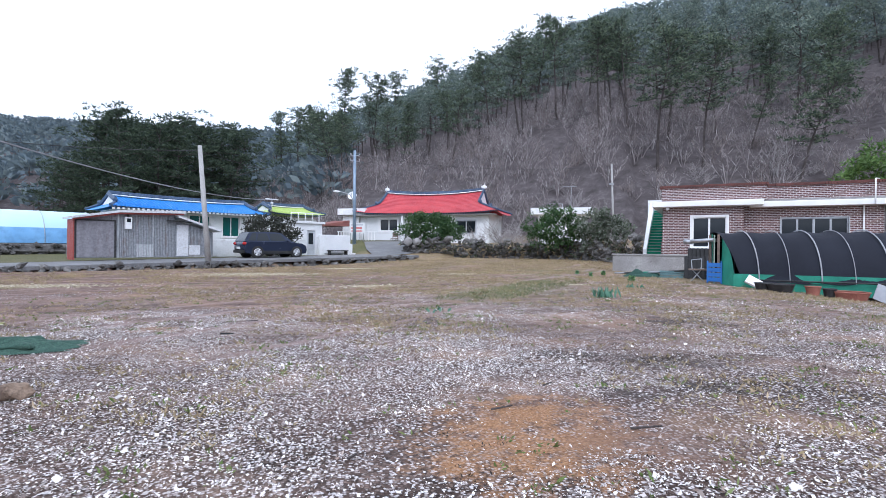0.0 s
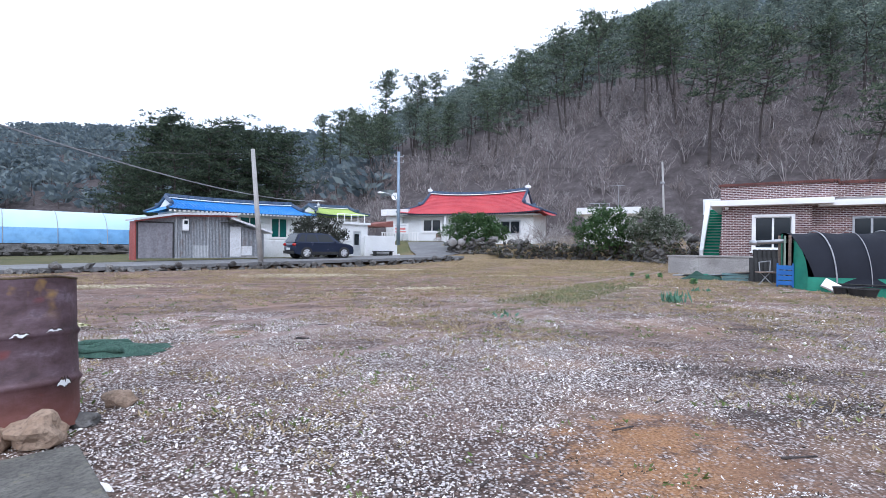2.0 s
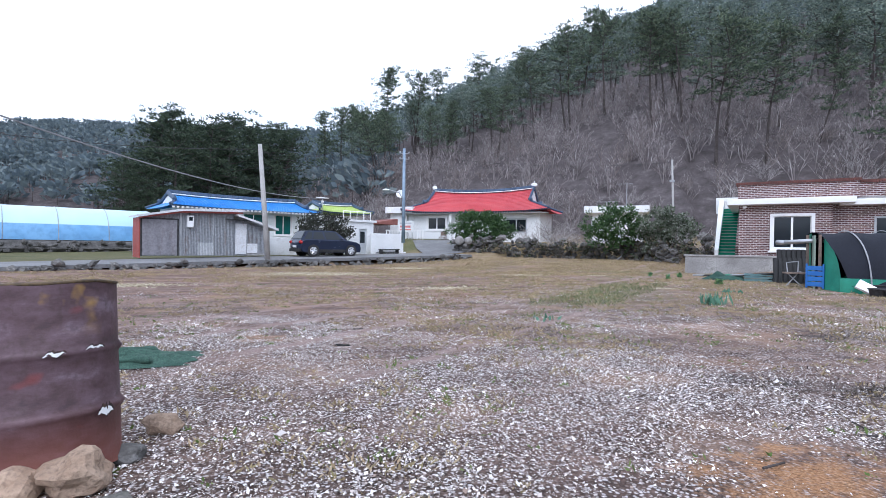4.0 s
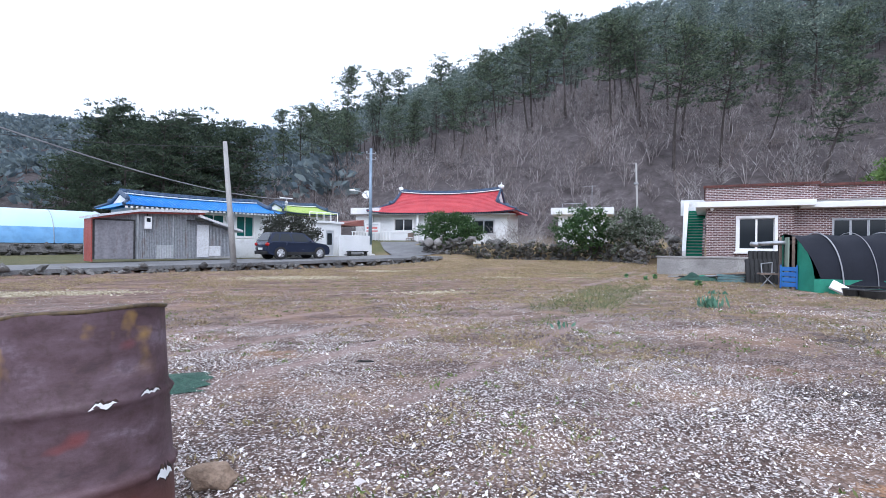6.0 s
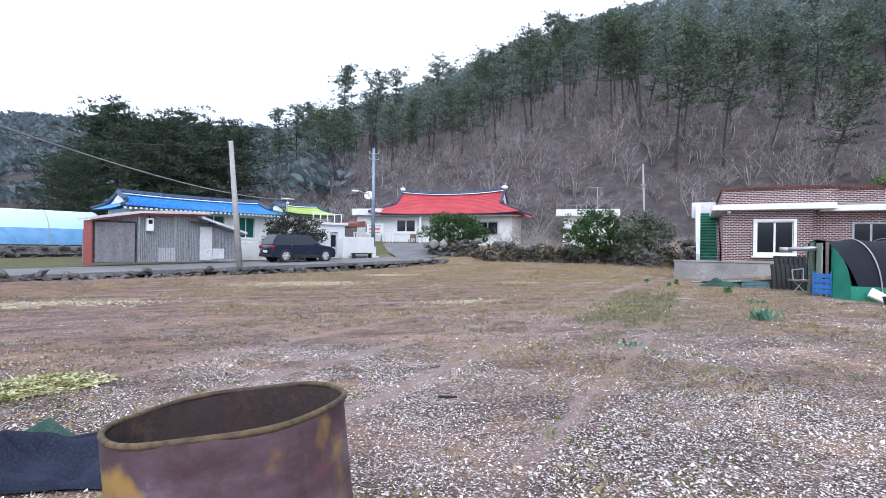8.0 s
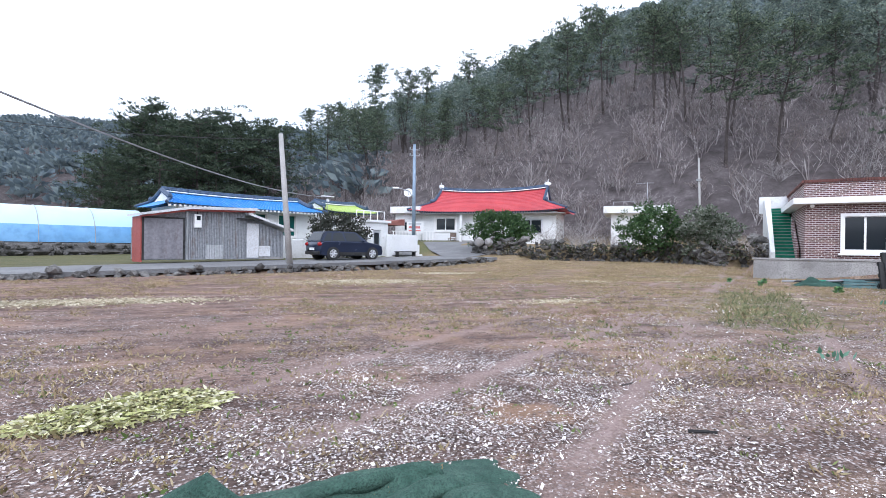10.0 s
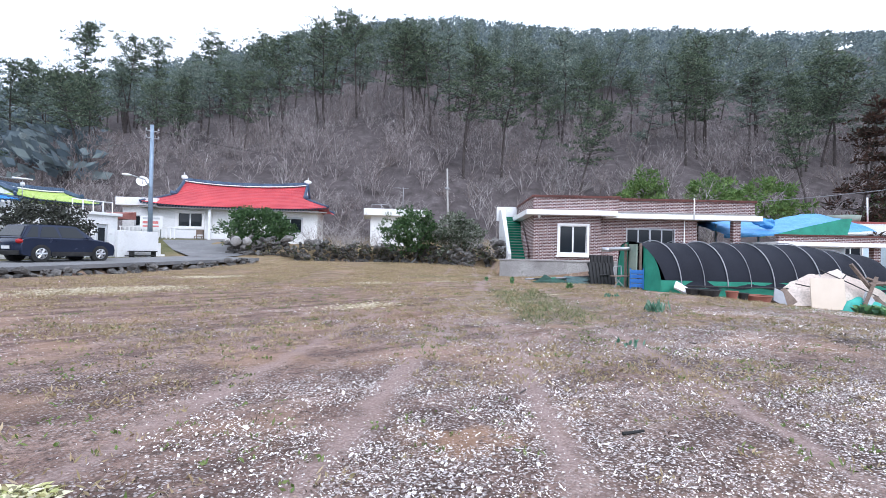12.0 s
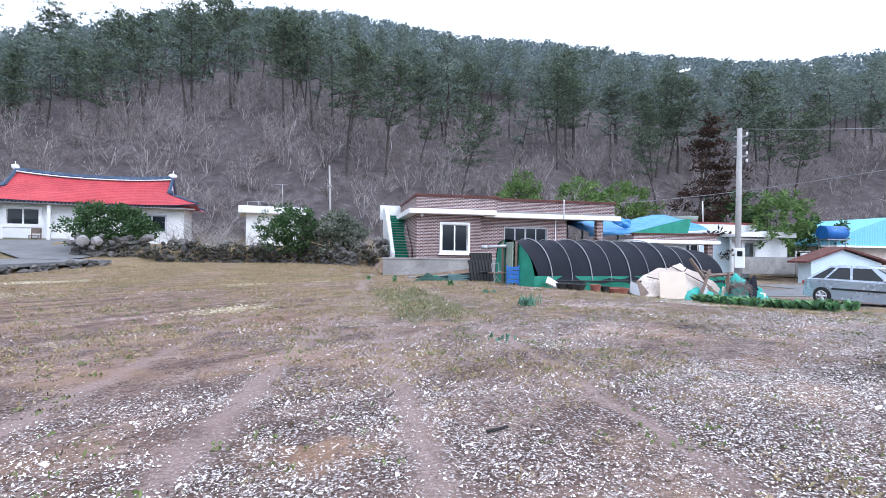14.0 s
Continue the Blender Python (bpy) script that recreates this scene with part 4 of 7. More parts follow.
        if finial:
            bm = blob(bmesh.new(), (x, ym, z + 0.42), (0.3, 0.14, 0.2), 0.25, 2, e)
            tube(bm, (x, ym, z + 0.4), (x + (0.06 if e else -0.06), ym, z + 0.85), 0.05, 0.02)
            part("finial", bm, finial, parent, "pale upturned ridge finial")
    # eave underside with tile ends
    bm = bmesh.new()
    for c in range(int(L / tile_w)):
        x, z = surf((c + 0.5) / int(L / tile_w), 0)
        tube(bm, (x, y0 - 0.03, z - 0.02), (x, y0 + 0.25, z + 0.05), 0.06, 0.06, 6)
    part("eave_edge", bm, ridge, parent)


def red_house():
    h = thing("red_roofed_house", pose(12.6, 50.4, 1.6, 0, 0, -38.5), "white rendered house with a curved red tiled roof", "house")
    wins = [(-0.75, 1.25, 1.15, 2.4), (7.4, 1.0, 9.3, 2.2)]
    part("front_wall", wall_bm(-3.0, 2.6, 0.0, 2.95, 0, 0.2, [wins[0]]), WHITE, h)
    part("front_wall_east", wall_bm(2.6, 10.6, 0.0, 2.95, 0.0, 0.2, [wins[1]]), WHITE, h)
    part("side_wall", box(bmesh.new(), -3.0, 0.2, 0, -2.8, 5.8, 2.95), WHITE, h)
    part("side_wall", box(bmesh.new(), 10.4, 0.2, 0, 10.6, 5.8, 2.95), WHITE, h)
    part("back_wall", box(bmesh.new(), -2.8, 5.6, 0, 10.4, 5.8, 2.95), WHITE, h)
    part("eave_board", box(bmesh.new(), -3.4, -0.9, 2.72, 11.4, 0.0, 2.8), CONCRETE, h)
    part("plinth", box(bmesh.new(), -3.2, -0.5, -0.6, 3.0, -0.002, 0.28), CONCRETE, h)
    for w in wins:
        window(h, *w, -0.01, DARK_GLASS, WHITE_TRIM if w is wins[0] else GREYPAINT, 2, 0.2 if w is wins[0] else 0.1)
    part("porch_post", box(bmesh.new(), 1.85, -0.75, 0.0, 2.05, -0.55, 2.72), WHITE, h)
    tiled_roof(h, -3.4, 11.6, -1.0, 6.4, 2.85, 5.0, 2.2, RED_TILE, BLUE_TILE, finial=WHITE)
    # flat-roofed annexe
    a = thing("annexe", pose(12.6, 50.4, 1.6, 0, 0, -38.5) @ pose(-3.02, 0, 0), "flat-roofed white annexe of the red-roofed house", "annexe")
    part("wall", wall_bm(-1.9, 0.0, 0.0, 2.85, -0.3, 4.0, [(-0.95, 1.2, 0.0, 2.05)]), WHITE, a)
    window(a, -0.92, 1.22, -0.06, 2.03, -0.3, DARK_GLASS, GREYPAINT, 2, 0.05)
    part("roof_slab", box(bmesh.new(), -2.25, -0.8, 2.852, 0.9, 4.2, 3.5, 0.02), WHITE, a)


red_house()

# ---- flat white house ----
def white_house():
    h = thing("white_house", pose(24.2, 41.4, 1.7, 0, 0, -38.5), "small white house with a thick flat roof", "house")
    part("side_wall", box(bmesh.new(), 0.5, 0.2, -0.4, 4.8, 0.45, 2.6), WHITE, h)
    bm = wall_bm(-5.0, -0.2, -0.4, 2.6, 0.5, 0.75, [(-1.9, 0.0, -1.1, 1.9), (-3.6, 0.9, -2.9, 1.7)])
    bmesh.ops.rotate(bm, cent=(0, 0, 0), matrix=Matrix.Rotation(radians(-90), 3, "Z"), verts=bm.verts[:])
    bmesh.ops.translate(bm, vec=(0.0, 0.2, 0), verts=bm.verts[:])
    part("gable_wall", bm, WHITE, h)
    part("door", box(bmesh.new(), 0.65, 1.3, -0.4, 0.7, 2.1, 1.9), DARK_GLASS, h, "dark doorway")
    part("small_window", box(bmesh.new(), 0.65, 3.1, 0.9, 0.7, 3.8, 1.7), DARK_GLASS, h)
    part("back_wall", box(bmesh.new(), 0.75, 5.0, -0.4, 4.8, 5.2, 2.6), WHITE, h)
    bm = bmesh.new()
    box(bm, -0.1, -0.5, 2.602, 5.3, 5.6, 3.2, 0.03)
    part("roof_slab", bm, WHITE, h)
    bm = bmesh.new()
    for x in (0.6, 1.5, 2.4):
        tube(bm, (x, 3.5, 3.2), (x, 3.5, 3.9), 0.02)
    tube(bm, (0.6, 3.5, 3.9), (2.4, 3.5, 3.9), 0.02)
    part("rail", bm, STEEL, h)
    an = thing("roof_antenna", pose(24.2, 41.4, 1.7, 0, 0, -38.5) @ pose(3.4, 1.0, 3.2), "thin television aerial standing on the flat roof", "antenna")
    bm = bmesh.new()
    tube(bm, (0, 0, 0), (0, 0, 2.1), 0.025)
    part("mast", bm, STEEL, an)
    bm = bmesh.new()
    tube(bm, (-0.9, 0, 2.05), (0.5, 0, 2.05), 0.015)
    for i in range(7):
        tube(bm, (-0.9 + i * 0.22, -0.25, 2.05), (-0.9 + i * 0.22, 0.25, 2.05), 0.01)
    part("elements", bm, STEEL, an)


white_house()

# ---- grey metal shed ----
TIN = corrugated("grey_tin", (0.22, 0.23, 0.25), (0.33, 0.34, 0.36), (0.17, 0.12, 0.1), metal=0.25)
TIN_DOOR = corrugated("rusty_door", (0.2, 0.19, 0.21), (0.27, 0.26, 0.28), (0.11, 0.075, 0.065), period=0.5, metal=0.2)
RED_TIN = corrugated("red_tin", (0.3, 0.06, 0.05), (0.42, 0.1, 0.08), (0.2, 0.05, 0.04), "Y", metal=0.1)
PALE_TIN = surface("pale_door", (0.6, 0.61, 0.64), (0.72, 0.73, 0.75), (0.5, 0.48, 0.46), 2, 12, 0.6, stain=(0.2, 0.13, 0.1))


def shed():
    c = L0 + LN * 4.6
    h = thing("metal_shed", pose(c.x, c.y, 0.45, 0, 0, 27), "grey corrugated metal shed with patched rusty doors", "shed")
    part("front_wall", prism(bmesh.new(), [(-5.06, 0), (-5.06, 2.0), (-3.15, 2.38), (-0.35, 2.5), (-0.35, 0)], 0, 0.08), TIN, h)
    part("side_wall", box(bmesh.new(), -5.13, 0.0, -0.1, -5.062, 1.3, 1.98), RED_TIN, h, "faded red corrugated side wall")
    part("annex_wall", prism(bmesh.new(), [(-0.348, 0), (-0.348, 2.12), (1.75, 1.5), (1.75, 0)], 0.03, 0.1), TIN, h)
    part("annex_side", box(bmesh.new(), 1.752, 0.03, 0, 1.8, 1.7, 1.45), TIN, h)
    part("back_wall", box(bmesh.new(), -5.06, 1.7, 0, 1.75, 1.78, 1.5), TIN, h)
    bm = prism(bmesh.new(), [(-5.25, 2.0), (-5.25, 2.1), (-3.2, 2.5), (0.1, 2.64), (0.1, 2.5), (-3.15, 2.39)], -0.42, 1.8)
    part("roof", bm, PALE_TIN, h, "pale sheet roof with grey edge")
    part("roof_soffit", prism(bmesh.new(), [(-5.2, 1.92), (-5.2, 1.99), (-3.2, 2.385), (0.05, 2.495), (0.05, 2.41), (-3.15, 2.3)], -0.3, -0.002), RED_TIN, h)
    part("annex_roof", prism(bmesh.new(), [(-0.3, 2.26), (-0.3, 2.38), (2.15, 1.62), (2.15, 1.5)], -0.45, 1.8), PALE_TIN, h)
    part("awning", prism(bmesh.new(), [(-0.8, 2.06), (-0.8, 2.1), (0.75, 2.02), (0.75, 1.98)], -0.35, 0.0), DARK_METAL, h)
    d = part("garage_door", box(bmesh.new(), -5.0, -0.035, 0.03, -3.35, -0.002, 1.9), TIN_DOOR, h, "rust-stained sheet-metal double door")
    bm = bmesh.new()
    for a in ((-5.08, 0.0, -5.0, 1.98), (-3.35, 0.0, -3.27, 1.98), (-5.0, 1.9, -3.35, 1.98)):
        box(bm, a[0], -0.05, a[1], a[2], -0.002, a[3])
    part("door_frame", bm, DARK_METAL, d)
    part("plain_door", box(bmesh.new(), -0.25, -0.01, 0.08, 0.38, 0.028, 1.85), PALE_TIN, h, "white painted door, rusted at the foot")
    part("patch_sheet", box(bmesh.new(), -2.3, -0.02, 0.02, -1.45, -0.002, 0.72), corrugated("light_tin", (0.4, 0.41, 0.43), (0.5, 0.51, 0.53), (0.33, 0.32, 0.31), metal=0.2), h, "lighter corrugated patch")
    part("patch_sheet", box(bmesh.new(), 0.42, 0.01, 0.15, 1.05, 0.028, 0.7), PALE_TIN, h)
    part("joint_strip", box(bmesh.new(), -1.5, -0.015, 0.72, -1.44, -0.002, 2.42), STEEL, h)
    part("corner_strip", box(bmesh.new(), -3.2, -0.02, 0.0, -3.12, -0.002, 2.36), STEEL, h)
    part("base_board", box(bmesh.new(), 0.4, -0.04, 0.0, 1.75, 0.0, 0.12), CONCRETE, h)
    m = thing("electric_meter", pose(c.x, c.y, 0.45, 0, 0, 27) @ pose(-2.72, 0, 1.85), "white electricity meter box on the shed wall", "meter box")
    bx = part("housing", box(bmesh.new(), -0.16, -0.2, -0.32, 0.16, -0.0, 0.32, 0.03), WHITE_TRIM, m)
    part("dial_window", box(bmesh.new(), -0.09, -0.21, 0.04, 0.09, -0.195, 0.24), DARK_GLASS, bx)
    part("conduit", tube(bmesh.new(), (0.0, -0.03, 0.3), (0.0, -0.03, 0.62), 0.025), DARK_METAL, m)


shed()

# ---- walls of loose stone, lane edge ----
rng = random.Random(5)


def hw(u, v):
    p = HD * u + HN * v
    return (p.x, p.y)


def lw(s, o):
    p = L0 + LD * s + LN * o
    return (p.x, p.y)


sw = thing("stone_wall", Matrix(), "dry-stone retaining wall of dark mossy fieldstones", "stone wall")
stones_along(sw, [hw(u, wall_line(u) + 0.1) for u in (-15.6, -12, -8, -4, -2, 0, 2.2)], -0.1, 1.1, 0.62, 0.42, rng, 0.15)
re_ = thing("lane_edging", Matrix(), "row of rough stones and rubble along the lane edge", "stone edging")
stones_along(re_, [lw(s, -0.35) for s in (-14, -6, 2, 8, 14)], -0.06, 0.16, 0.42, 0.34, rng, 0.22)
bm = bmesh.new()
for i in range(420):
    s = rng.uniform(-42, 0.5)
    x, y = lw(s, 15.6 + rng.uniform(-0.1, 0.15))
    k = rng.uniform(0.1, 0.22)
    blob(bm, (x, y - 0.3, 0.75 + rng.uniform(-0.35, 0.35)), (k, k, k * 0.8), 0.3, 1, i)
for s0 in (-42.0,):
    a_, b_ = lw(s0, 15.75), lw(0.6, 15.75)
    tube(bm, (a_[0], a_[1], 0.65), (b_[0], b_[1], 0.65), 0.5, 0.5, 4)
tagged(link_mesh("terrace_stones", bm, STONE), "low dry-stone terrace wall below the plastic greenhouse", "stone wall", kind="stuff")
rk = thing("pale_boulder", pose(*hw(-15.2, 37.6), 0.0), "pair of pale boulders at the end of the stone wall", "boulder")
zb = height(*hw(-15.2, 37.6), False)
for i, (dx, dy, k) in enumerate(((0, 0, 0.36), (0.6, -0.4, 0.3))):
    part("boulder", blob(bmesh.new(), (dx, dy, zb + 0.95), (k, k * 0.8, k * 1.0), 0.2, 2, i + 20), CONCRETE, rk)

# ---- poles ----


def pole(name, a, b, ra, rb, mat, label):
    a, b = Vector(a), Vector(b)
    root = thing(name, pose(*a), label, "utility pole")
    part("shaft", tube(bmesh.new(), (0, 0, -0.4), b - a, ra, rb, 14), mat, root)
    return root, b - a


p1, _ = pole("utility_pole", (-2.05, 28.3, 0.2), (-2.54, 28.41, 6.2), 0.15, 0.1, POLE_CONC, "leaning weathered concrete pole at the lane edge")
BLUE_STEEL = surface("blue_grey_steel", (0.2, 0.27, 0.36), (0.3, 0.38, 0.48), None, 2, 20, 0.5, 0.3)
p2, top = pole("lamp_post", (8.55, 46.3, 1.6), (8.52, 46.3, 9.95), 0.17, 0.12, BLUE_STEEL, "blue-grey steel pole with a street lamp arm")
bm = bmesh.new()
tube(bm, (0, 0, 3.6), (-0.5, -0.3, 4.3), 0.04)
tube(bm, (-0.5, -0.3, 4.3), (-1.5, -0.6, 4.5), 0.04)
arm = part("arm", bm, STEEL, p2)
part("lantern", blob(bmesh.new(), (-1.75, -0.65, 4.48), (0.32, 0.12, 0.09), 0, 2), WHITE_TRIM, arm)
bm = bmesh.new()
for z in (7.4, 7.9):
    tube(bm, (-0.45, 0, z), (0.45, 0, z), 0.04)
    for x in (-0.4, 0.4):
        tube(bm, (x, 0, z), (x, 0, z + 0.18), 0.05)
part("crossarm", bm, STEEL, p2)
p3, _ = pole("thin_pole", (28.55, 35.3, 1.5), (28.3, 35.4, 8.4), 0.1, 0.07, POLE_CONC, "thin pale pole leaning behind the bushes")
part("bracket", box(bmesh.new(), -0.5, -0.06, 5.1, -0.1, 0.06, 5.25), STEEL, p3)
p4, _ = pole("utility_pole", (24.6, 5.8, -0.3), (24.6, 5.76, 7.35), 0.15, 0.11, POLE_CONC, "tall grey concrete utility pole with insulators and a meter")
bm = bmesh.new()
for z, w in ((6.3, 0.35), (6.8, 0.3), (7.25, 0.35)):
    tube(bm, (0, -w, z), (0, 0.2, z), 0.04)
part("bracket", bm, STEEL, p4)
for z in (6.1, 6.45, 6.9, 7.35):
    part("insulator", blob(bmesh.new(), (-0.05, -0.34, z), (0.05, 0.05, 0.09), 0.1, 2), WHITE_TRIM, p4)
mb = part("meter_box", box(bmesh.new(), -0.35, -0.3, 1.0, -0.12, 0.12, 1.95, 0.03), WHITE_TRIM, p4, "white meter box")
part("dial", box(bmesh.new(), -0.365, -0.2, 1.55, -0.352, 0.02, 1.8), DARK_GLASS, mb)


def cable(name, a, b, sag, r, label, mat=None):
    a, b = Vector(a), Vector(b)
    bm = bmesh.new()
    pr = a
    for i in range(1, 29):
        f = i / 28
        q = a.lerp(b, f) - Vector((0, 0, sag * 4 * f * (1 - f)))
        tube(bm, pr, q, r, r, 5, False)
        pr = q
    bmesh.ops.remove_doubles(bm, verts=bm.verts, dist=r * 0.8)
    return solid(name, bm, mat or DARK_METAL, Matrix(), label, "cable")


CABLE = surface("grey_cable", (0.25, 0.26, 0.28), (0.35, 0.36, 0.38), None, 2, 20, 0.7)
cable("cable", (-13.8, 9.5, 6.3), (1.4, 46.9, 5.2), 1.2, 0.03, "slack grey overhead cable crossing the lane", CABLE)
cable("cable", (-2.54, 28.41, 5.9), (8.52, 46.3, 9.0), 1.0, 0.016, "thin dark overhead wire between two poles")
cable("cable", (-2.54, 28.41, 5.95), (-26, 30, 8.0), 0.9, 0.016, "thin dark overhead wire above the greenhouse")
cable("cable", (8.52, 46.3, 9.6), (28.3, 35.4, 8.2), 0.7, 0.014, "thin dark overhead wire behind the red roof")
cable("cable", (29.6, 12.2, 4.5), (20.2, -2.0, 4.9), 0.25, 0.016, "pale service cable from the brick house", CABLE)
cable("cable", (24.6, 5.5, 7.3), (30.0, -14.0, 7.6), 0.4, 0.014, "thin wire from the utility pole", CABLE)

# ---- cars ----
CAR_BLUE = surface("dark_blue_paint", (0.016, 0.024, 0.05), (0.022, 0.032, 0.065), None, 0.6, 3, 0.22, 0.3, 0)
CAR_SILVER = surface("silver_blue_paint", (0.42, 0.48, 0.56), (0.47, 0.53, 0.61), None, 0.6, 3, 0.25, 0.5, 0)
RIM = surface("alloy", (0.5, 0.5, 0.52), (0.62, 0.62, 0.64), None, 3, 20, 0.3, 0.8, 0)
RED_LAMP = glass_mat("red_lamp", (0.35, 0.01, 0.01), 0.15)
CLEAR_LAMP = glass_mat("clear_lamp", (0.6, 0.62, 0.65), 0.1)
PLATE = surface("number_plate", (0.75, 0.76, 0.76), (0.8, 0.8, 0.8), None, 3, 20, 0.5, 0, 0)


def car(m, name, label, paint, L, W, belt, roof, prof, cabin, wheels, wr, clad=False):
    """Car body lofted across its width from a side outline (x forward, z up); rear at x=0."""
    c = thing(name, m, label, "car")
    bm = bmesh.new()
    ys = (-1, -0.93, -0.6, 0, 0.6, 0.93, 1)
    rows = []
    for y in ys:
        k = 0.965 if abs(y) == 1 else 1.0
        row = []
        for x, z in prof:
            zz = z if abs(y) < 0.95 else 0.3 + (z - 0.3) * 0.93
            xx = L / 2 + (x - L / 2) * (1 - 0.045 * abs(y) ** 3)
            row.append(bm.verts.new((xx, y * W / 2 * (0.985 if z < 0.45 else 1), zz)))
        rows.append(row)
    n = len(prof)
    for a, b in zip(rows, rows[1:]):
        for i in range(n):
            f = bm.faces.new((a[i], a[(i + 1) % n], b[(i + 1) % n], b[i]))
            f.smooth = True
    bm.faces.new(rows[0])
    bm.faces.new(rows[-1][::-1])
    bmesh.ops.recalc_face_normals(bm, faces=bm.faces[:])
    body = part("body", bm, paint, c)
    # greenhouse
    bm = bmesh.new()
    lo = [(cabin[0], belt), (cabin[3], belt - 0.02)]
    up = [(cabin[1], roof), (cabin[2], roof - 0.03)]
    wl, wu = W / 2 * 0.965, W / 2 * 0.77
    mids = [(cabin[1] + (cabin[2] - cabin[1]) * f, roof + 0.035 * math.sin(math.pi * f)) for f in (0, 0.25, 0.5, 0.75, 1)]
    for s in (1, -1):
        bot = [bm.verts.new((x, s * wl, z)) for x, z in lo]
        top_ = [bm.verts.new((x, s * wu, z)) for x, z in mids]
        bm.faces.new([bot[0], bot[1], *top_[::-1]])
        if s == 1:
            keep = (bot, top_)
    (ba, ta), (bb, tb) = keep, (bot, top_)
    bm.faces.new((ba[0], bb[0], tb[0], ta[0]))
    bm.faces.new((ba[1], bb[1], tb[-1], ta[-1]))
    for i in range(4):
        f = bm.faces.new((ta[i], ta[i + 1], tb[i + 1], tb[i]))
        f.smooth = True
    bmesh.ops.recalc_face_normals(bm, faces=bm.faces[:])
    bmesh.ops.bevel(bm, geom=[e for e in bm.edges if e.calc_length() > 0.5], offset=0.04, segments=2, affect="EDGES")
    part("cabin", bm, paint, c)

    def side_pt(fx, fz, s, out):
        xb, xt = cabin[0] + (cabin[3] - cabin[0]) * fx, cabin[1] + (cabin[2] - cabin[1]) * fx
        x = xb + (xt - xb) * fz
        return Vector((x, s * ((wl + (wu - wl) * fz) + out), belt + (roof - belt) * fz))
    for s in (1, -1):
        for a, b in ((0.05, 0.2), (0.23, 0.5), (0.53, 0.86)):
            bm = bmesh.new()
            a0 = a + 0.04
            q = [side_pt(a, 0.08, s, 0.012), side_pt(b, 0.08, s, 0.012), side_pt(b if b < 0.8 else 0.93, 0.88, s, 0.012), side_pt(a0, 0.88, s, 0.012)]
            q2 = [p + Vector((0, -s * 0.03, 0)) for p in q]
            v1, v2 = [bm.verts.new(p) for p in q], [bm.verts.new(p) for p in q2]
            bm.faces.new(v1)
            bm.faces.new(v2[::-1])
            for i in range(4):
                bm.faces.new((v1[i], v1[(i + 1) % 4], v2[(i + 1) % 4], v2[i]))
            part("side_window", bm, DARK_GLASS, c)
    for xb, xt, nm, sg in ((cabin[0], cabin[1], "rear_window", -1), (cabin[3], cabin[2], "windscreen", 1)):
        bm = bmesh.new()
        q = []
        for f, w in ((0.12, 0.9), (0.88, 0.82)):
            x, z = xb + (xt - xb) * f + sg * 0.02, belt + (roof - belt) * f + 0.012
            for s in (1, -1):
                q.append(Vector((x, s * (wl + (wu - wl) * f) * w, z)))
        v1 = [bm.verts.new(p) for p in (q[0], q[1], q[3], q[2])]
        v2 = [bm.verts.new(p - Vector((sg * 0.025, 0, 0.02))) for p in (q[0], q[1], q[3], q[2])]
        bm.faces.new(v1)
        bm.faces.new(v2[::-1])
        for i in range(4):
            bm.faces.new((v1[i], v1[(i + 1) % 4], v2[(i + 1) % 4], v2[i]))
        part(nm, bm, DARK_GLASS, c)
    for x in wheels:
        for s in (1, -1):
            bm = bmesh.new()
            tube(bm, (x, s * (W / 2 - 0.2), wr), (x, s * (W / 2 + 0.004), wr), wr * 1.13, wr * 1.13, 22)
            part("wheel_arch", bm, BLACK_RUBBER, c)
            bm = bmesh.new()
            tube(bm, (x, s * (W / 2 - 0.19), wr), (x, s * (W / 2 + 0.012), wr), wr, wr, 22)
            tyre = part("tyre", bm, BLACK_RUBBER, c)
            bm = bmesh.new()
            y0, y1 = s * (W / 2 + 0.0), s * (W / 2 + 0.022)
            for k in range(6):
                a = k * math.pi / 3
                tube(bm, (x, y1, wr), (x + wr * 0.6 * math.cos(a), y1 - s * 0.006, wr + wr * 0.6 * math.sin(a)), wr * 0.15, wr * 0.17, 6)
            for k in range(18):
                a, b = k * math.pi / 9, (k + 1) * math.pi / 9
                tube(bm, (x + wr * 0.64 * math.cos(a), y1, wr + wr * 0.64 * math.sin(a)), (x + wr * 0.64 * math.cos(b), y1, wr + wr * 0.64 * math.sin(b)), 0.018, 0.018, 5, False)
            part("rim", bm, RIM, tyre)
    for s in (1, -1):
        bm = bmesh.new()
        blob(bm, (0.1, s * (W / 2 - 0.17), belt - 0.14), (0.12, 0.19, 0.11), 0, 2)
        part("tail_lamp", bm, RED_LAMP, c)
        part("headlamp", blob(bmesh.new(), (L - 0.2, s * (W / 2 - 0.22), belt - 0.26), (0.2, 0.17, 0.08), 0, 2), CLEAR_LAMP, c)
        part("mirror", blob(bmesh.new(), (cabin[3] - 0.42, s * (W / 2 + 0.07), belt + 0.06), (0.07, 0.1, 0.07), 0, 2), paint, c)
        for x in (L * 0.34, L * 0.56):
            part("door_handle", box(bmesh.new(), x, s * (W / 2) - 0.02, belt - 0.14, x + 0.2, s * (W / 2) + 0.025, belt - 0.105), paint, c)
        bm = bmesh.new()
        box(bm, wheels[0] + wr * 1.2, s * W / 2 - 0.02, belt - 0.36 if not clad else 0.24, wheels[1] - wr * 1.2, s * W / 2 + 0.018, belt - 0.3 if not clad else 0.42)
        part("side_trim", bm, BLACK_RUBBER, c)
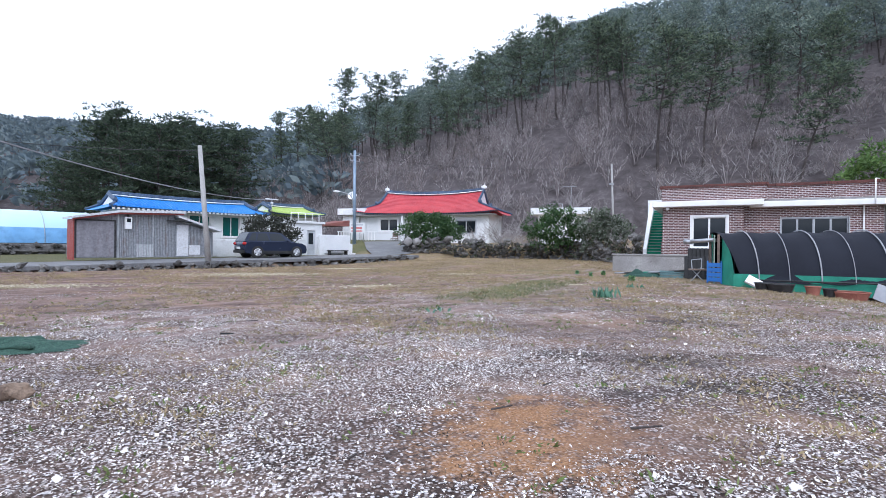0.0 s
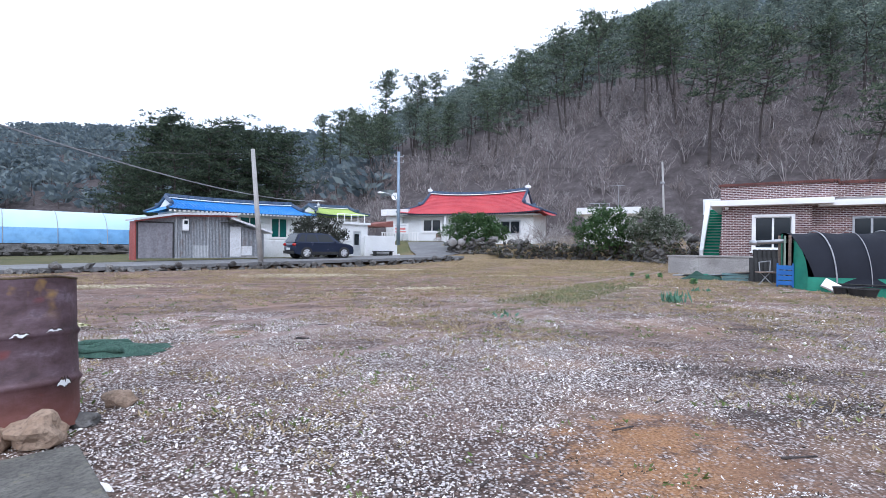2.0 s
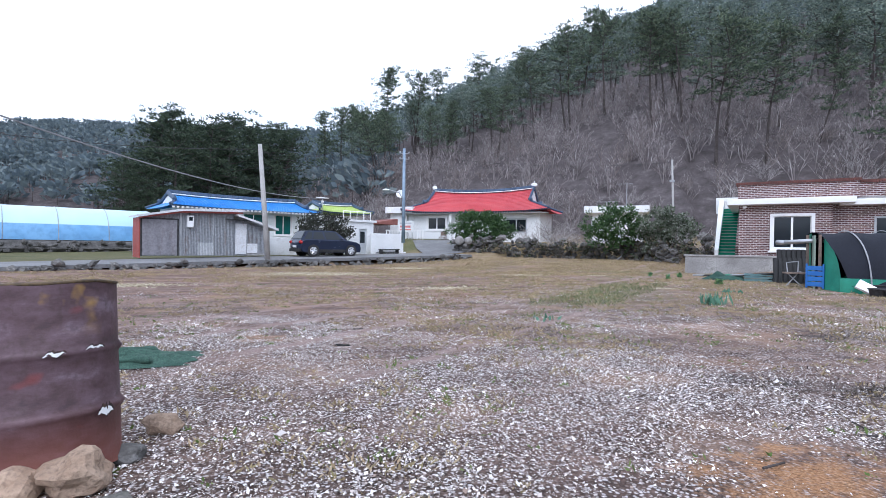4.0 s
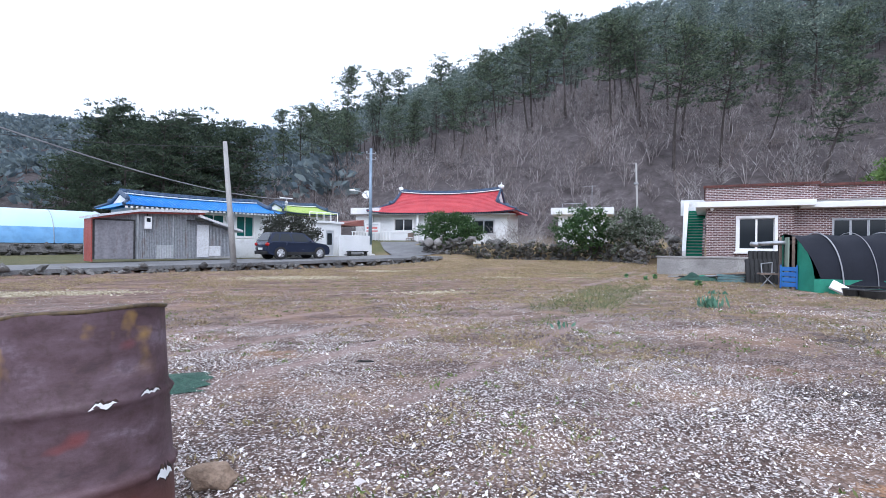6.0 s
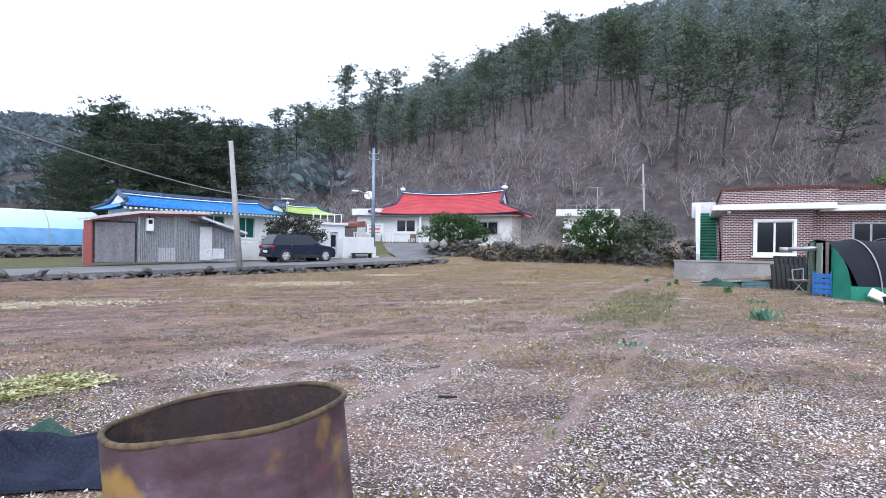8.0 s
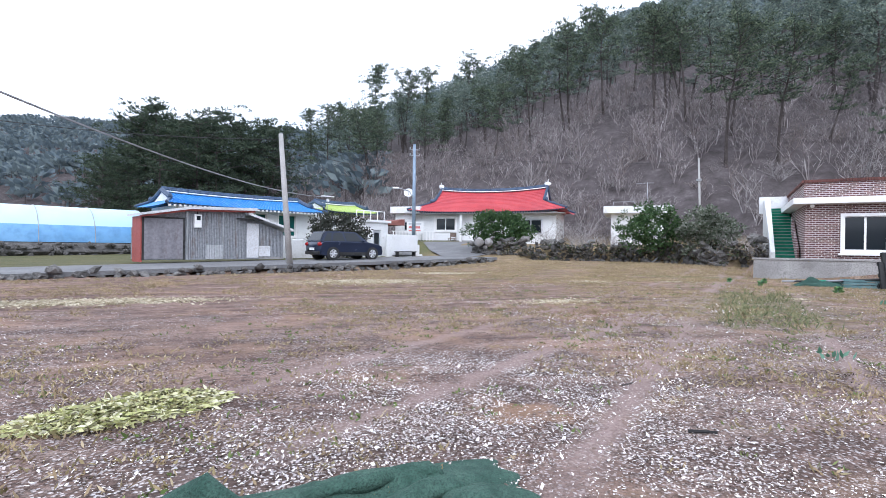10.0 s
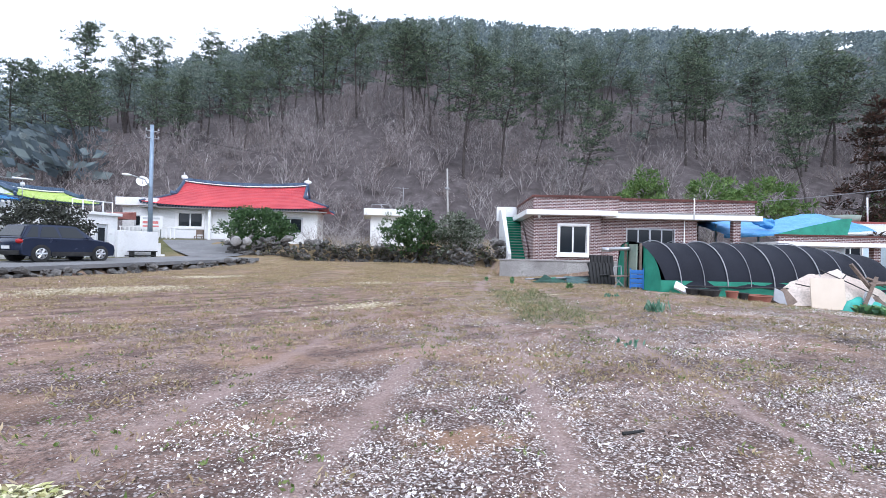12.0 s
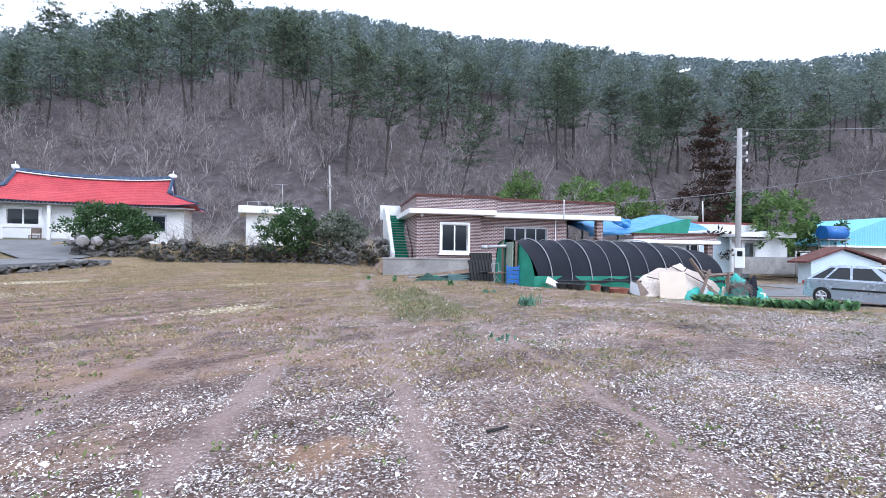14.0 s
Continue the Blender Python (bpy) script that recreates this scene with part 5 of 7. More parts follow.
    part("number_plate", box(bmesh.new(), -0.005, -0.26, 0.52, 0.03, 0.26, 0.65), PLATE, c)
    part("rear_bumper", box(bmesh.new(), -0.02, -W / 2 + 0.12, 0.28, 0.1, W / 2 - 0.12, 0.46, 0.03), BLACK_RUBBER if clad else paint, c)
    return c


x, y = lw(2.75, 3.3)
car(pose(x, y, road_z(4.7) + 0.035, 0, 0, 23), "suv", "dark blue compact suv parked on the lane", CAR_BLUE, 4.1, 1.77, 0.98, 1.53,
    [(0.02, 0.35), (0.0, 0.62), (0.05, 0.95), (0.3, 1.02), (2.85, 1.0), (3.15, 0.98), (3.8, 0.88), (4.05, 0.74), (4.1, 0.5), (4.05, 0.26), (3.6, 0.22), (0.5, 0.22), (0.1, 0.28)], (0.08, 0.42, 2.35, 3.1), (0.82, 3.32), 0.335, True)
car(pose(21.76, 3.07, -0.5, 0, 0.5, -130), "sedan", "silver-blue sedan parked beside the cabbage patch", CAR_SILVER, 4.3, 1.7, 0.93, 1.45,
    [(0.03, 0.3), (0.0, 0.6), (0.04, 0.93), (0.35, 0.98), (3.1, 0.94), (3.4, 0.9), (4.05, 0.76), (4.25, 0.62), (4.3, 0.4), (4.25, 0.24), (3.7, 0.2), (0.6, 0.2), (0.1, 0.25)], (0.18, 0.95, 2.35, 3.35), (0.8, 3.32), 0.3)

# ---- white walls, gate hut and things by the lane ----
z0 = 0.42
w = thing("white_wall", pose(*lw(0, 0), z0, 0, 0, 27), "white painted yard walls beside the lane", "wall", kind="structure")
part("low_wall", box(bmesh.new(), 2.6, 6.8, 0, 9.0, 7.0, 1.15, 0.02), WHITE, w)
bm = bmesh.new()
box(bm, 10.2, 6.0, 0, 13.0, 6.2, 1.62, 0.02)
box(bm, 13.0, 6.0, 0, 13.2, 6.2, 0.95, 0.02)
box(bm, 13.2, 6.0, 0, 13.5, 6.3, 0.25, 0.02)
part("gate_wall", bm, WHITE, w)
hut = thing("gate_hut", pose(*lw(0, 0), z0, 0, 0, 27), "small white flat-roofed outbuilding with a grey door", "outbuilding")
part("wall", wall_bm(8.4, 11.2, 0, 2.45, 7.2, 7.4, [(9.9, 0.1, 10.6, 1.95)]), WHITE, hut)
part("side_wall", box(bmesh.new(), 11.0, 7.4, 0, 11.2, 10.0, 2.45), WHITE, hut)
part("roof_slab", box(bmesh.new(), 8.3, 7.05, 2.452, 11.4, 10.2, 2.62, 0.02), WHITE, hut)
d = part("door", box(bmesh.new(), 9.9, 7.28, 0.1, 10.6, 7.33, 1.95), GREYPAINT, hut)
part("door_pane", box(bmesh.new(), 10.05, 7.262, 0.9, 10.45, 7.278, 1.75), DARK_GLASS, d)
part("notice", box(bmesh.new(), 9.2, 7.16, 1.2, 9.75, 7.198, 1.65), PLATE, hut, "faded paper notice")
bm = bmesh.new()
for i in range(5):
    tube(bm, (8.7 + i * 0.6, 7.5, 2.6), (8.7 + i * 0.6, 7.5, 3.25), 0.03)
tube(bm, (8.7, 7.5, 3.25), (11.1, 7.5, 3.25), 0.03)
part("roof_rail", bm, WHITE_TRIM, hut)
be = thing("bench", pose(*lw(10.75, 5.5), z0 + 0.05, 0, 0, 27), "low black and white bench against the white wall", "bench")
part("seat", box(bmesh.new(), 0, 0, 0.36, 1.7, 0.4, 0.42), DARK_METAL, be)
part("shelf", box(bmesh.new(), -0.2, 0.02, 0.12, 1.5, 0.38, 0.17), DARK_METAL, be)
for i in range(2):
    part("leg", box(bmesh.new(), 0.05 + i * 1.5, 0.05, 0, 0.15 + i * 1.5, 0.35, 0.36), DARK_METAL, be)
dish = thing("satellite_dish", pose(8.9, 49.5, 5.1, 0, 0, -20), "round white satellite dish on the annexe roof", "satellite dish")
bm = bmesh.new()
res = bmesh.ops.create_uvsphere(bm, u_segments=20, v_segments=10, radius=0.75)
bmesh.ops.delete(bm, geom=[v for v in bm.verts if v.co.z > -0.45], context="VERTS")
bmesh.ops.solidify(bm, geom=bm.faces[:], thickness=0.02)
bmesh.ops.translate(bm, vec=(0, 0, 0.75), verts=bm.verts[:])
bmesh.ops.rotate(bm, cent=(0, 0, 0), matrix=Matrix.Rotation(radians(65), 3, "X"), verts=bm.verts[:])
bmesh.ops.translate(bm, vec=(0, 0, 1.0), verts=bm.verts[:])
part("reflector", bm, WHITE_TRIM, dish)
part("mast", tube(bmesh.new(), (0, 0.05, 0), (0, 0.05, 1.0), 0.04), STEEL, dish)
part("feed", tube(bmesh.new(), (0, -0.1, 0.8), (0, -0.7, 1.25), 0.025), STEEL, dish)
RM = pose(12.6, 50.4, 1.6, 0, 0, -38.5)
ban = thing("banner", RM @ pose(-1.85, -4.2, -0.1), "white fabric banner with faded red lettering in the yard", "banner")
for x in (0, 1.35):
    part("post", tube(bmesh.new(), (x, 0.03, 0), (x, 0.03, 1.95), 0.03), STEEL, ban)
part("cloth", box(bmesh.new(), -0.1, -0.02, 0.95, 1.5, 0.0, 1.95), PLATE, ban)
RED_INK = surface("faded_red_ink", (0.6, 0.16, 0.15), (0.7, 0.3, 0.28), None, 3, 20, 0.7)
for i, (a, b, z, hh, mt) in enumerate(((0.1, 1.3, 1.68, 0.14, GREYPAINT), (0.1, 0.5, 1.36, 0.18, RED_INK), (0.62, 1.2, 1.34, 0.2, RED_INK), (0.1, 1.25, 1.1, 0.12, RED_INK))):
    part("bar", box(bmesh.new(), a, -0.027, z, b, -0.0215, z + hh), mt, ban)
ys = thing("yard_screen", RM @ pose(-2.6, -3.2, -0.15), "white mesh fence panel in the yard", "fence panel")
for i in range(14):
    part("slat", box(bmesh.new(), -1.2 + i * 0.3, 0, 0, -1.2 + i * 0.3 + 0.1, 0.04, 1.15), WHITE_TRIM, ys)
part("top_rail", box(bmesh.new(), -1.25, -0.02, 1.15, 3.0, 0.06, 1.22), WHITE_TRIM, ys)
WOOD = surface("weathered_wood", (0.16, 0.12, 0.1), (0.28, 0.21, 0.17), (0.1, 0.075, 0.06), 3, 25, 0.85, rel=0.4)
ch = thing("wooden_chair", RM @ pose(0.9, -1.1, 0.0), "old wooden chair against the house front", "chair")
part("seat", box(bmesh.new(), 0, 0, 0.42, 0.6, 0.5, 0.47), WOOD, ch)
part("backrest", box(bmesh.new(), 0, 0.48, 0.6, 0.6, 0.53, 1.0), WOOD, ch)
for x in (0, 0.54):
    for y2, hh in ((0.0, 0.42), (0.48, 1.0)):
        part("leg", box(bmesh.new(), x, y2, 0, x + 0.06, y2 + 0.06, hh), WOOD, ch)

# ---- blue-roofed house, green roof, plastic greenhouse ----
BLUE_ROOF = corrugated("blue_roof", (0.025, 0.2, 0.56), (0.05, 0.28, 0.66), (0.03, 0.16, 0.45), period=0.3, metal=0.0, rough=0.45)
LIME_ROOF = corrugated("lime_roof", (0.38, 0.5, 0.12), (0.5, 0.62, 0.2), (0.3, 0.4, 0.12), period=0.3, metal=0.0)
bh = thing("blue_roofed_house", pose(*lw(0, 14), 0.7, 0, 0, 27), "white house with a bright blue tiled roof", "house")
part("front_wall", wall_bm(-0.4, 10.0, 0, 3.05, 1.0, 1.2, [(6.9, 1.2, 8.3, 2.8), (4.3, 1.2, 5.9, 2.8)]), WHITE, bh)
part("side_wall", box(bmesh.new(), -0.4, 1.2, 0, -0.2, 6.0, 3.05), WHITE, bh)
part("side_wall", box(bmesh.new(), 9.8, 1.2, 0, 10.0, 6.0, 3.05), WHITE, bh)
part("back_wall", box(bmesh.new(), -0.2, 5.8, 0, 9.8, 6.0, 3.05), WHITE, bh)
window(bh, 6.9, 1.2, 8.3, 2.8, 1.0, GREEN_GLASS, WHITE_TRIM, 2, 0.12)
window(bh, 4.3, 1.2, 5.9, 2.8, 1.0, GREEN_GLASS, WHITE_TRIM, 2, 0.12)
tiled_roof(bh, -1.2, 10.6, 0.1, 6.9, 3.0, 3.95, 0.7, BLUE_ROOF, BLUE_TILE, curl=0.12, sag=0.1, rows=10, finial=None)
for i in range(38):
    part("eave_tile", box(bmesh.new(), -1.1 + i * 0.31, 0.02, 2.9, -1.1 + i * 0.31 + 0.15, 0.09, 3.03), WHITE_TRIM, bh)
an = thing("roof_antenna", pose(1.4, 46.9, 3.9, 0, 0, 27), "small white aerial above the blue roof", "antenna")
part("mast", tube(bmesh.new(), (0, 0, -0.4), (0, 0, 1.4), 0.03), STEEL, an)
bm = bmesh.new()
tube(bm, (-0.6, 0, 1.35), (0.6, 0, 1.35), 0.05)
tube(bm, (0, 0, 0.9), (0, 0, 1.1), 0.12)
part("element", bm, WHITE_TRIM, an)
gh = thing("green_roofed_house", pose(*lw(0, 16), 0.8, 0, 0, 27), "low house with a lime green tiled roof", "house")
part("wall", box(bmesh.new(), 12.0, 1.0, 0, 17.0, 5.0, 3.1), WHITE, gh)
tiled_roof(gh, 11.6, 17.6, 0.2, 5.8, 3.3, 4.1, 0.8, LIME_ROOF, BLUE_TILE, curl=0.2, sag=0.1, rows=8, finial=None)
part("small_roof", prism(bmesh.new(), [(17.3, 2.4), (17.3, 2.6), (19.6, 3.0), (19.6, 2.4)], -1.0, 2.0), surface("brick_red_roof", (0.2, 0.07, 0.06), (0.3, 0.12, 0.1), None, 2, 15, 0.8), gh)
FILM_TOP = surface("pale_blue_film", (0.42, 0.62, 0.72), (0.55, 0.73, 0.8), None, 0.15, 2, 0.35, rel=0.05)
FILM_LOW = surface("blue_film", (0.13, 0.33, 0.6), (0.2, 0.42, 0.68), (0.12, 0.28, 0.5), 0.3, 2, 0.4, rel=0.05)
pg = thing("plastic_greenhouse", pose(*lw(0, 19.5), 1.15, 0, 0, 27), "long polytunnel greenhouse in pale and deep blue film", "greenhouse")


def arch(bm, x0, x1, pts):
    a, b = [bm.verts.new((x0, y, z)) for y, z in pts], [bm.verts.new((x1, y, z)) for y, z in pts]
    for i in range(len(pts) - 1):
        f = bm.faces.new((a[i], a[i + 1], b[i + 1], b[i]))
        f.smooth = True


prof = [(3 - 3 * math.cos(a), 2.5 * math.sin(a) ** 0.8) for a in (math.pi * i / 24 for i in range(25))]
cut = 3
bm = bmesh.new()
arch(bm, -46, -0.8, prof[cut:25 - cut])
part("roof_film", bm, FILM_TOP, pg)
bm = bmesh.new()
arch(bm, -46, -0.8, [(p[0] - 0.01, p[1]) for p in prof[:cut + 1]])
part("side_film", bm, FILM_LOW, pg)
bm = bmesh.new()
arch(bm, -46, -0.8, prof[24 - cut:])
part("side_film", bm, FILM_LOW, pg)
bm = bmesh.new()
ev = [bm.verts.new((-0.8, y, z)) for y, z in prof]
bm.faces.new(ev)
part("end_film", bm, FILM_TOP, pg)
for i in range(16):
    bm = bmesh.new()
    for (ya, za), (yb, zb_) in zip(prof, prof[1:]):
        tube(bm, (-45.9 + i * 3.0, ya - 0.02, za + 0.02), (-45.9 + i * 3.0, yb - 0.02, zb_ + 0.02), 0.025, 0.025, 4, False)
    part("hoop", bm, STEEL, pg)
part("base_rail", box(bmesh.new(), -46, -0.05, -0.25, -0.8, 0.03, 0.05), DARK_METAL, pg)

# ---- bushes and thickets by the houses ----
bush("round_bush", *lw(6.3, 6.2), 2.05, 1.6, 3.0, LEAF_DUSK, rng, "dense dark round evergreen shrub behind the white wall", 230, 20, 0.22, 0.1, 0.5, uneven=0.1)
bush("broad_bush", 14.1, 40.6, 2.9, 1.7, 3.2, LEAF_DARK, rng, "spreading glossy green shrub in front of the red-roofed house", 330, 18, 0.3, 0.12, 1.1)
bush("evergreen_bush", 19.9, 30.6, 2.2, 1.4, 3.0, LEAF_DARK, rng, "dark evergreen shrub above the stone wall", 220, 18, 0.26, 0.11, 1.2)
bush("pale_leaved_bush", 22.3, 28.5, 2.0, 1.4, 2.9, LEAF_SILVER, rng, "shrub with pale silvery green leaves above the stone wall", 220, 18, 0.28, 0.13, 1.0)
for i, (uu, vv, k, me) in enumerate(((-15.6, 39.4, 0.55, 1), (-14.8, 39.0, 0.5, 1), (-9.8, 38.9, 0.6, 1), (-8.2, 39.6, 0.8, 0), (-7.4, 41.5, 1.0, 0), (-8.6, 44.0, 1.3, 0), (-6.4, 38.9, 0.55, 1), (-5.4, 39.0, 0.55, 1), (-4.6, 38.6, 0.5, 2), (-2.5, 37.8, 0.5, 1), (-1.0, 36.2, 0.6, 1), (1.2, 34.6, 0.7, 2), (2.0, 33.6, 0.6, 0), (-12.0, 38.9, 0.45, 1), (-11.0, 42.5, 0.9, 2))):
    x, y = hw(uu, vv)
    place_tree("thicket", (thickets[me],), ("bough",), x, y, k, i * 1.3, "leafless grey-brown thicket above the stone wall", "thicket", "thickets on the wall", height(x, y, False) - 0.1)
hangers = leaf_mesh("ivy", [(Vector((*hw(u, wall_line(u) - 0.35), rng.uniform(0.7, 1.6))), 0.5) for u in (rng.uniform(-13.5, 2) for _ in range(110))], 12, 0.22, 0.09, island_mat("dry_creeper", [(0.05, 0.05, 0.035), (0.1, 0.085, 0.06), (0.16, 0.13, 0.1), (0.05, 0.07, 0.035)], 0.9), rng, -0.3)
tagged(new("creeper", hangers), "dry brown creeper hanging over the stone wall", "creeper", kind="stuff")
hose = thing("pale_pipe", Matrix(), "bent pale plastic pipe leaning on the stone wall", "pipe")
bm = bmesh.new()
x0_, y0_ = hw(-3.6, 37.3)
pr = Vector((x0_, y0_, 0.3))
for i in range(1, 13):
    f = i / 12
    q = Vector((x0_ + HD.x * 2.4 * f, y0_ + HD.y * 2.4 * f, 0.3 + 1.25 * math.sin(f * 1.7)))
    tube(bm, pr, q, 0.05, 0.05, 6, False)
    pr = q
part("tube", bm, CABLE, hose)
for x, y, rx, tall, mat, label, zz in ((43.0, 24.2, 2.6, 4.6, LEAF_LIGHT, "fresh green bamboo clump behind the brick house", 4.6), (45.5, 15.2, 3.6, 4.4, LEAF_LIGHT, "fresh green bamboo thicket behind the houses", 3.6), (45.4, 6.4, 3.0, 5.3, LEAF_DARK, "large dark evergreen behind the neighbouring houses", 1.6), (45.0, 3.4, 3.2, 5.4, LEAF_LIGHT, "large light green shrub behind the neighbouring houses", 1.5), (49.0, 0.4, 3.4, 3.6, LEAF_DARK, "dark green shrubbery behind the water tank", 1.0), (49.0, 20.0, 3.5, 4.5, LEAF_LIGHT, "fresh green bamboo thicket behind the houses", 5.0)):
    bush("bamboo_clump" if mat is LEAF_LIGHT else "evergreen_bush", x, y, rx, rx * 0.8, tall, mat, rng, label, 150, 16, 0.5, 0.16, zz)
x, y = 44.3, 20.6
place_tree("thicket", (thickets[0],), ("bough",), x, y, 1.5, 0.4, "leafless grey thicket beside the bamboo", "thicket", "", 5.2)
dead = pine(rng, 11.5, 0.05, 2.6, True, LEAF_BROWN)
place_tree("dead_conifer", dead, ("trunk", "crown"), 42.6, 9.0, 1.0, 0.3, "withered brown conifer behind the houses", "conifer", "", 1.0)
place_tree("dead_conifer", dead, ("trunk", "crown"), 42.6, 7.0, 0.72, 1.9, "smaller withered brown conifer beside its neighbour", "conifer", "", 1.0)

# ---- shade-cloth tunnel and the clutter round it ----
SHADE = surface("black_shade_cloth", (0.009, 0.01, 0.016), (0.015, 0.017, 0.026), (0.024, 0.027, 0.038), 0.8, 55, 0.8, rel=0.3)
SHADE.node_tree.nodes["Principled BSDF"].inputs["Specular IOR Level"].default_value = 0.25
BLACK_PLASTIC = surface("black_plastic", (0.006, 0.006, 0.007), (0.014, 0.014, 0.015), None, 4, 40, 0.7, rel=0.1)
GREEN_CLOTH = surface("green_sheet", (0.01, 0.2, 0.13), (0.03, 0.3, 0.2), (0.02, 0.16, 0.11), 2, 40, 0.6, rel=0.3)
CREAM = surface("cream_canvas", (0.55, 0.46, 0.4), (0.72, 0.63, 0.56), (0.42, 0.35, 0.3), 1.4, 14, 0.8, rel=0.4)
CYAN = surface("turquoise_tarp", (0.02, 0.3, 0.25), (0.05, 0.42, 0.36), None, 2, 20, 0.5, rel=0.2)
BLUE_TARP = surface("blue_tarp", (0.06, 0.26, 0.55), (0.14, 0.38, 0.68), (0.05, 0.2, 0.45), 1.5, 10, 0.5, rel=0.3)
PLASTIC_BLUE = surface("blue_plastic", (0.02, 0.12, 0.4), (0.03, 0.17, 0.5), None, 3, 20, 0.4, rel=0)
TERRACOTTA = surface("terracotta", (0.26, 0.09, 0.06), (0.36, 0.14, 0.1), (0.2, 0.07, 0.05), 4, 30, 0.7)
BOARD = surface("cream_board", (0.68, 0.58, 0.47), (0.75, 0.65, 0.54), None, 1, 15, 0.6, rel=0.05)
NET = surface("green_net", (0.02, 0.055, 0.042), (0.045, 0.11, 0.085), (0.012, 0.035, 0.03), 3, 60, 0.9, rel=0.5)
TM = pose(14.94, 12.36, -0.2, 0, 0, -48)
ROW = pose(14.15, 12.45, -0.2, 0, 0, -44)
tn = thing("shade_tunnel", TM, "hoop tunnel under black shade cloth with green sheet ends", "polytunnel")
W_T, H_T, L_T = 3.1, 2.03, 8.3


def skew(x, y):
    """The hoops stand askew to the tunnel's length, the more so towards the door."""
    return x - 0.27 * min(y, 2.2) - 0.18 * max(0.0, 1 - x / 1.2) * math.sin(math.pi * y / W_T)


rng = random.Random(21)
pf = [(W_T / 2 - W_T / 2 * math.cos(a), H_T * math.sin(a) ** 0.8) for a in (math.pi * i / 28 for i in range(29))]
bm = bmesh.new()
prev = None
for i in range(62):
    x = L_T * i / 61
    sagx = -0.06 * abs(math.sin(math.pi * (x - 0.75) / 0.82)) ** 0.7
    drop = 1 - 0.16 * smooth((x - 5.6) / 2.7)
    row = []
    for j, (y, z) in enumerate(pf):
        w_ = 0.035 * noise.noise(Vector((x * 2.2, y * 2.2, z * 2.2))) + sagx * (0.3 + z / H_T)
        low = 0.34 + 0.1 * noise.noise(Vector((x * 1.3, 5, 0)))
        gap = 0.3 * max(0.0, 1 - x / 0.55) * max(0.0, 1 - z / 1.5) if j < 14 else 0.0
        row.append(bm.verts.new((skew(x, y) + gap, y, max((z + w_) * drop, low if j < 3 or j > 25 else 0) + 0.02)))
    if prev:
        for a in range(28):
            f = bm.faces.new((prev[a], prev[a + 1], row[a + 1], row[a]))
            f.smooth = True
    prev = row
part("shade_cloth", bm, SHADE, tn)
bm = bmesh.new()
for y in (0.02, W_T - 0.02):
    for i in range(40):
        x = L_T * i / 40
        vs_ = [bm.verts.new((skew(x + dx, y), y + (-0.05 if y < 1 else 0.05) * noise.noise(Vector((x + dx, z, 0))), z)) for dx, z in ((0, 0), (L_T / 40, 0), (L_T / 40, 0.6), (0, 0.6))]
        bm.faces.new(vs_)
bmesh.ops.remove_doubles(bm, verts=bm.verts[:], dist=0.01)
part("skirt", bm, GREEN_CLOTH, tn, "green side skirt")
bm = bmesh.new()
for a, b in ((0, 10), (15, 28)):
    pts_ = [bm.verts.new((skew(0, y) + 0.03 + 0.03 * noise.noise(Vector((y * 2, z * 2, 1))), y, z * 0.985)) for y, z in pf[a:b + 1]]
    foot = [bm.verts.new((skew(0, pf[b][0]) + 0.03, pf[b][0], 0.0)), bm.verts.new((skew(0, pf[a][0]) + 0.03, pf[a][0], 0.0))]
    if a == 0:
        bm.faces.new(pts_ + foot[:1])
    else:
        bm.faces.new(pts_ + foot[1:])
part("end_sheet", bm, GREEN_CLOTH, tn)
part("end_door", box(bmesh.new(), skew(0, 1.4) - 0.03, pf[10][0], 0.0, skew(0, 1.4) + 0.01, pf[15][0], 1.9), surface("dull_film", (0.2, 0.27, 0.22), (0.3, 0.36, 0.3), None, 2, 20, 0.5), tn, "dull translucent door film")
for y in (pf[10][0], pf[15][0]):
    part("door_post", box(bmesh.new(), skew(0, y) - 0.1, y - 0.05, 0, skew(0, y) - 0.02, y + 0.05, 1.92), WOOD, tn)
for i in range(9):
    bm = bmesh.new()
    x = 0.72 + i * 0.82
    k_ = 1 - 0.16 * smooth((x - 5.6) / 2.7)
    for (ya, za), (yb, zb_) in zip(pf[1:-1], pf[2:-1]):
        tube(bm, (skew(x, ya), ya - 0.05 * (1 - ya / W_T), za * k_ + 0.03), (skew(x, yb), yb - 0.05 * (1 - yb / W_T), zb_ * k_ + 0.03), 0.02 if i % 2 == 0 else 0.011, None, 5, False)
    bmesh.ops.remove_doubles(bm, verts=bm.verts, dist=0.009)
    part("hoop", bm, CABLE, tn)
bm = bmesh.new()
tube(bm, (-1.35, 1.75, 1.68), (-0.2, 1.5, 1.76), 0.075, 0.075, 10)
tube(bm, (-1.3, 1.75, 1.66), (-1.55, 1.95, 1.68), 0.09, 0.09, 10)
part("flue_pipe", bm, STEEL, tn, "short silver flue pipe")
part("roll_bar", tube(bmesh.new(), (0.4, -0.12, 0.42), (4.4, -0.12, 0.42), 0.025), DARK_METAL, tn)


def sheet(name, m, pts, mat, label, category, thick=0.03):
    """Flat panel of some thickness from an outline in x, z."""
    return solid(name, prism(bmesh.new(), pts, 0, thick), mat, m, label, category)


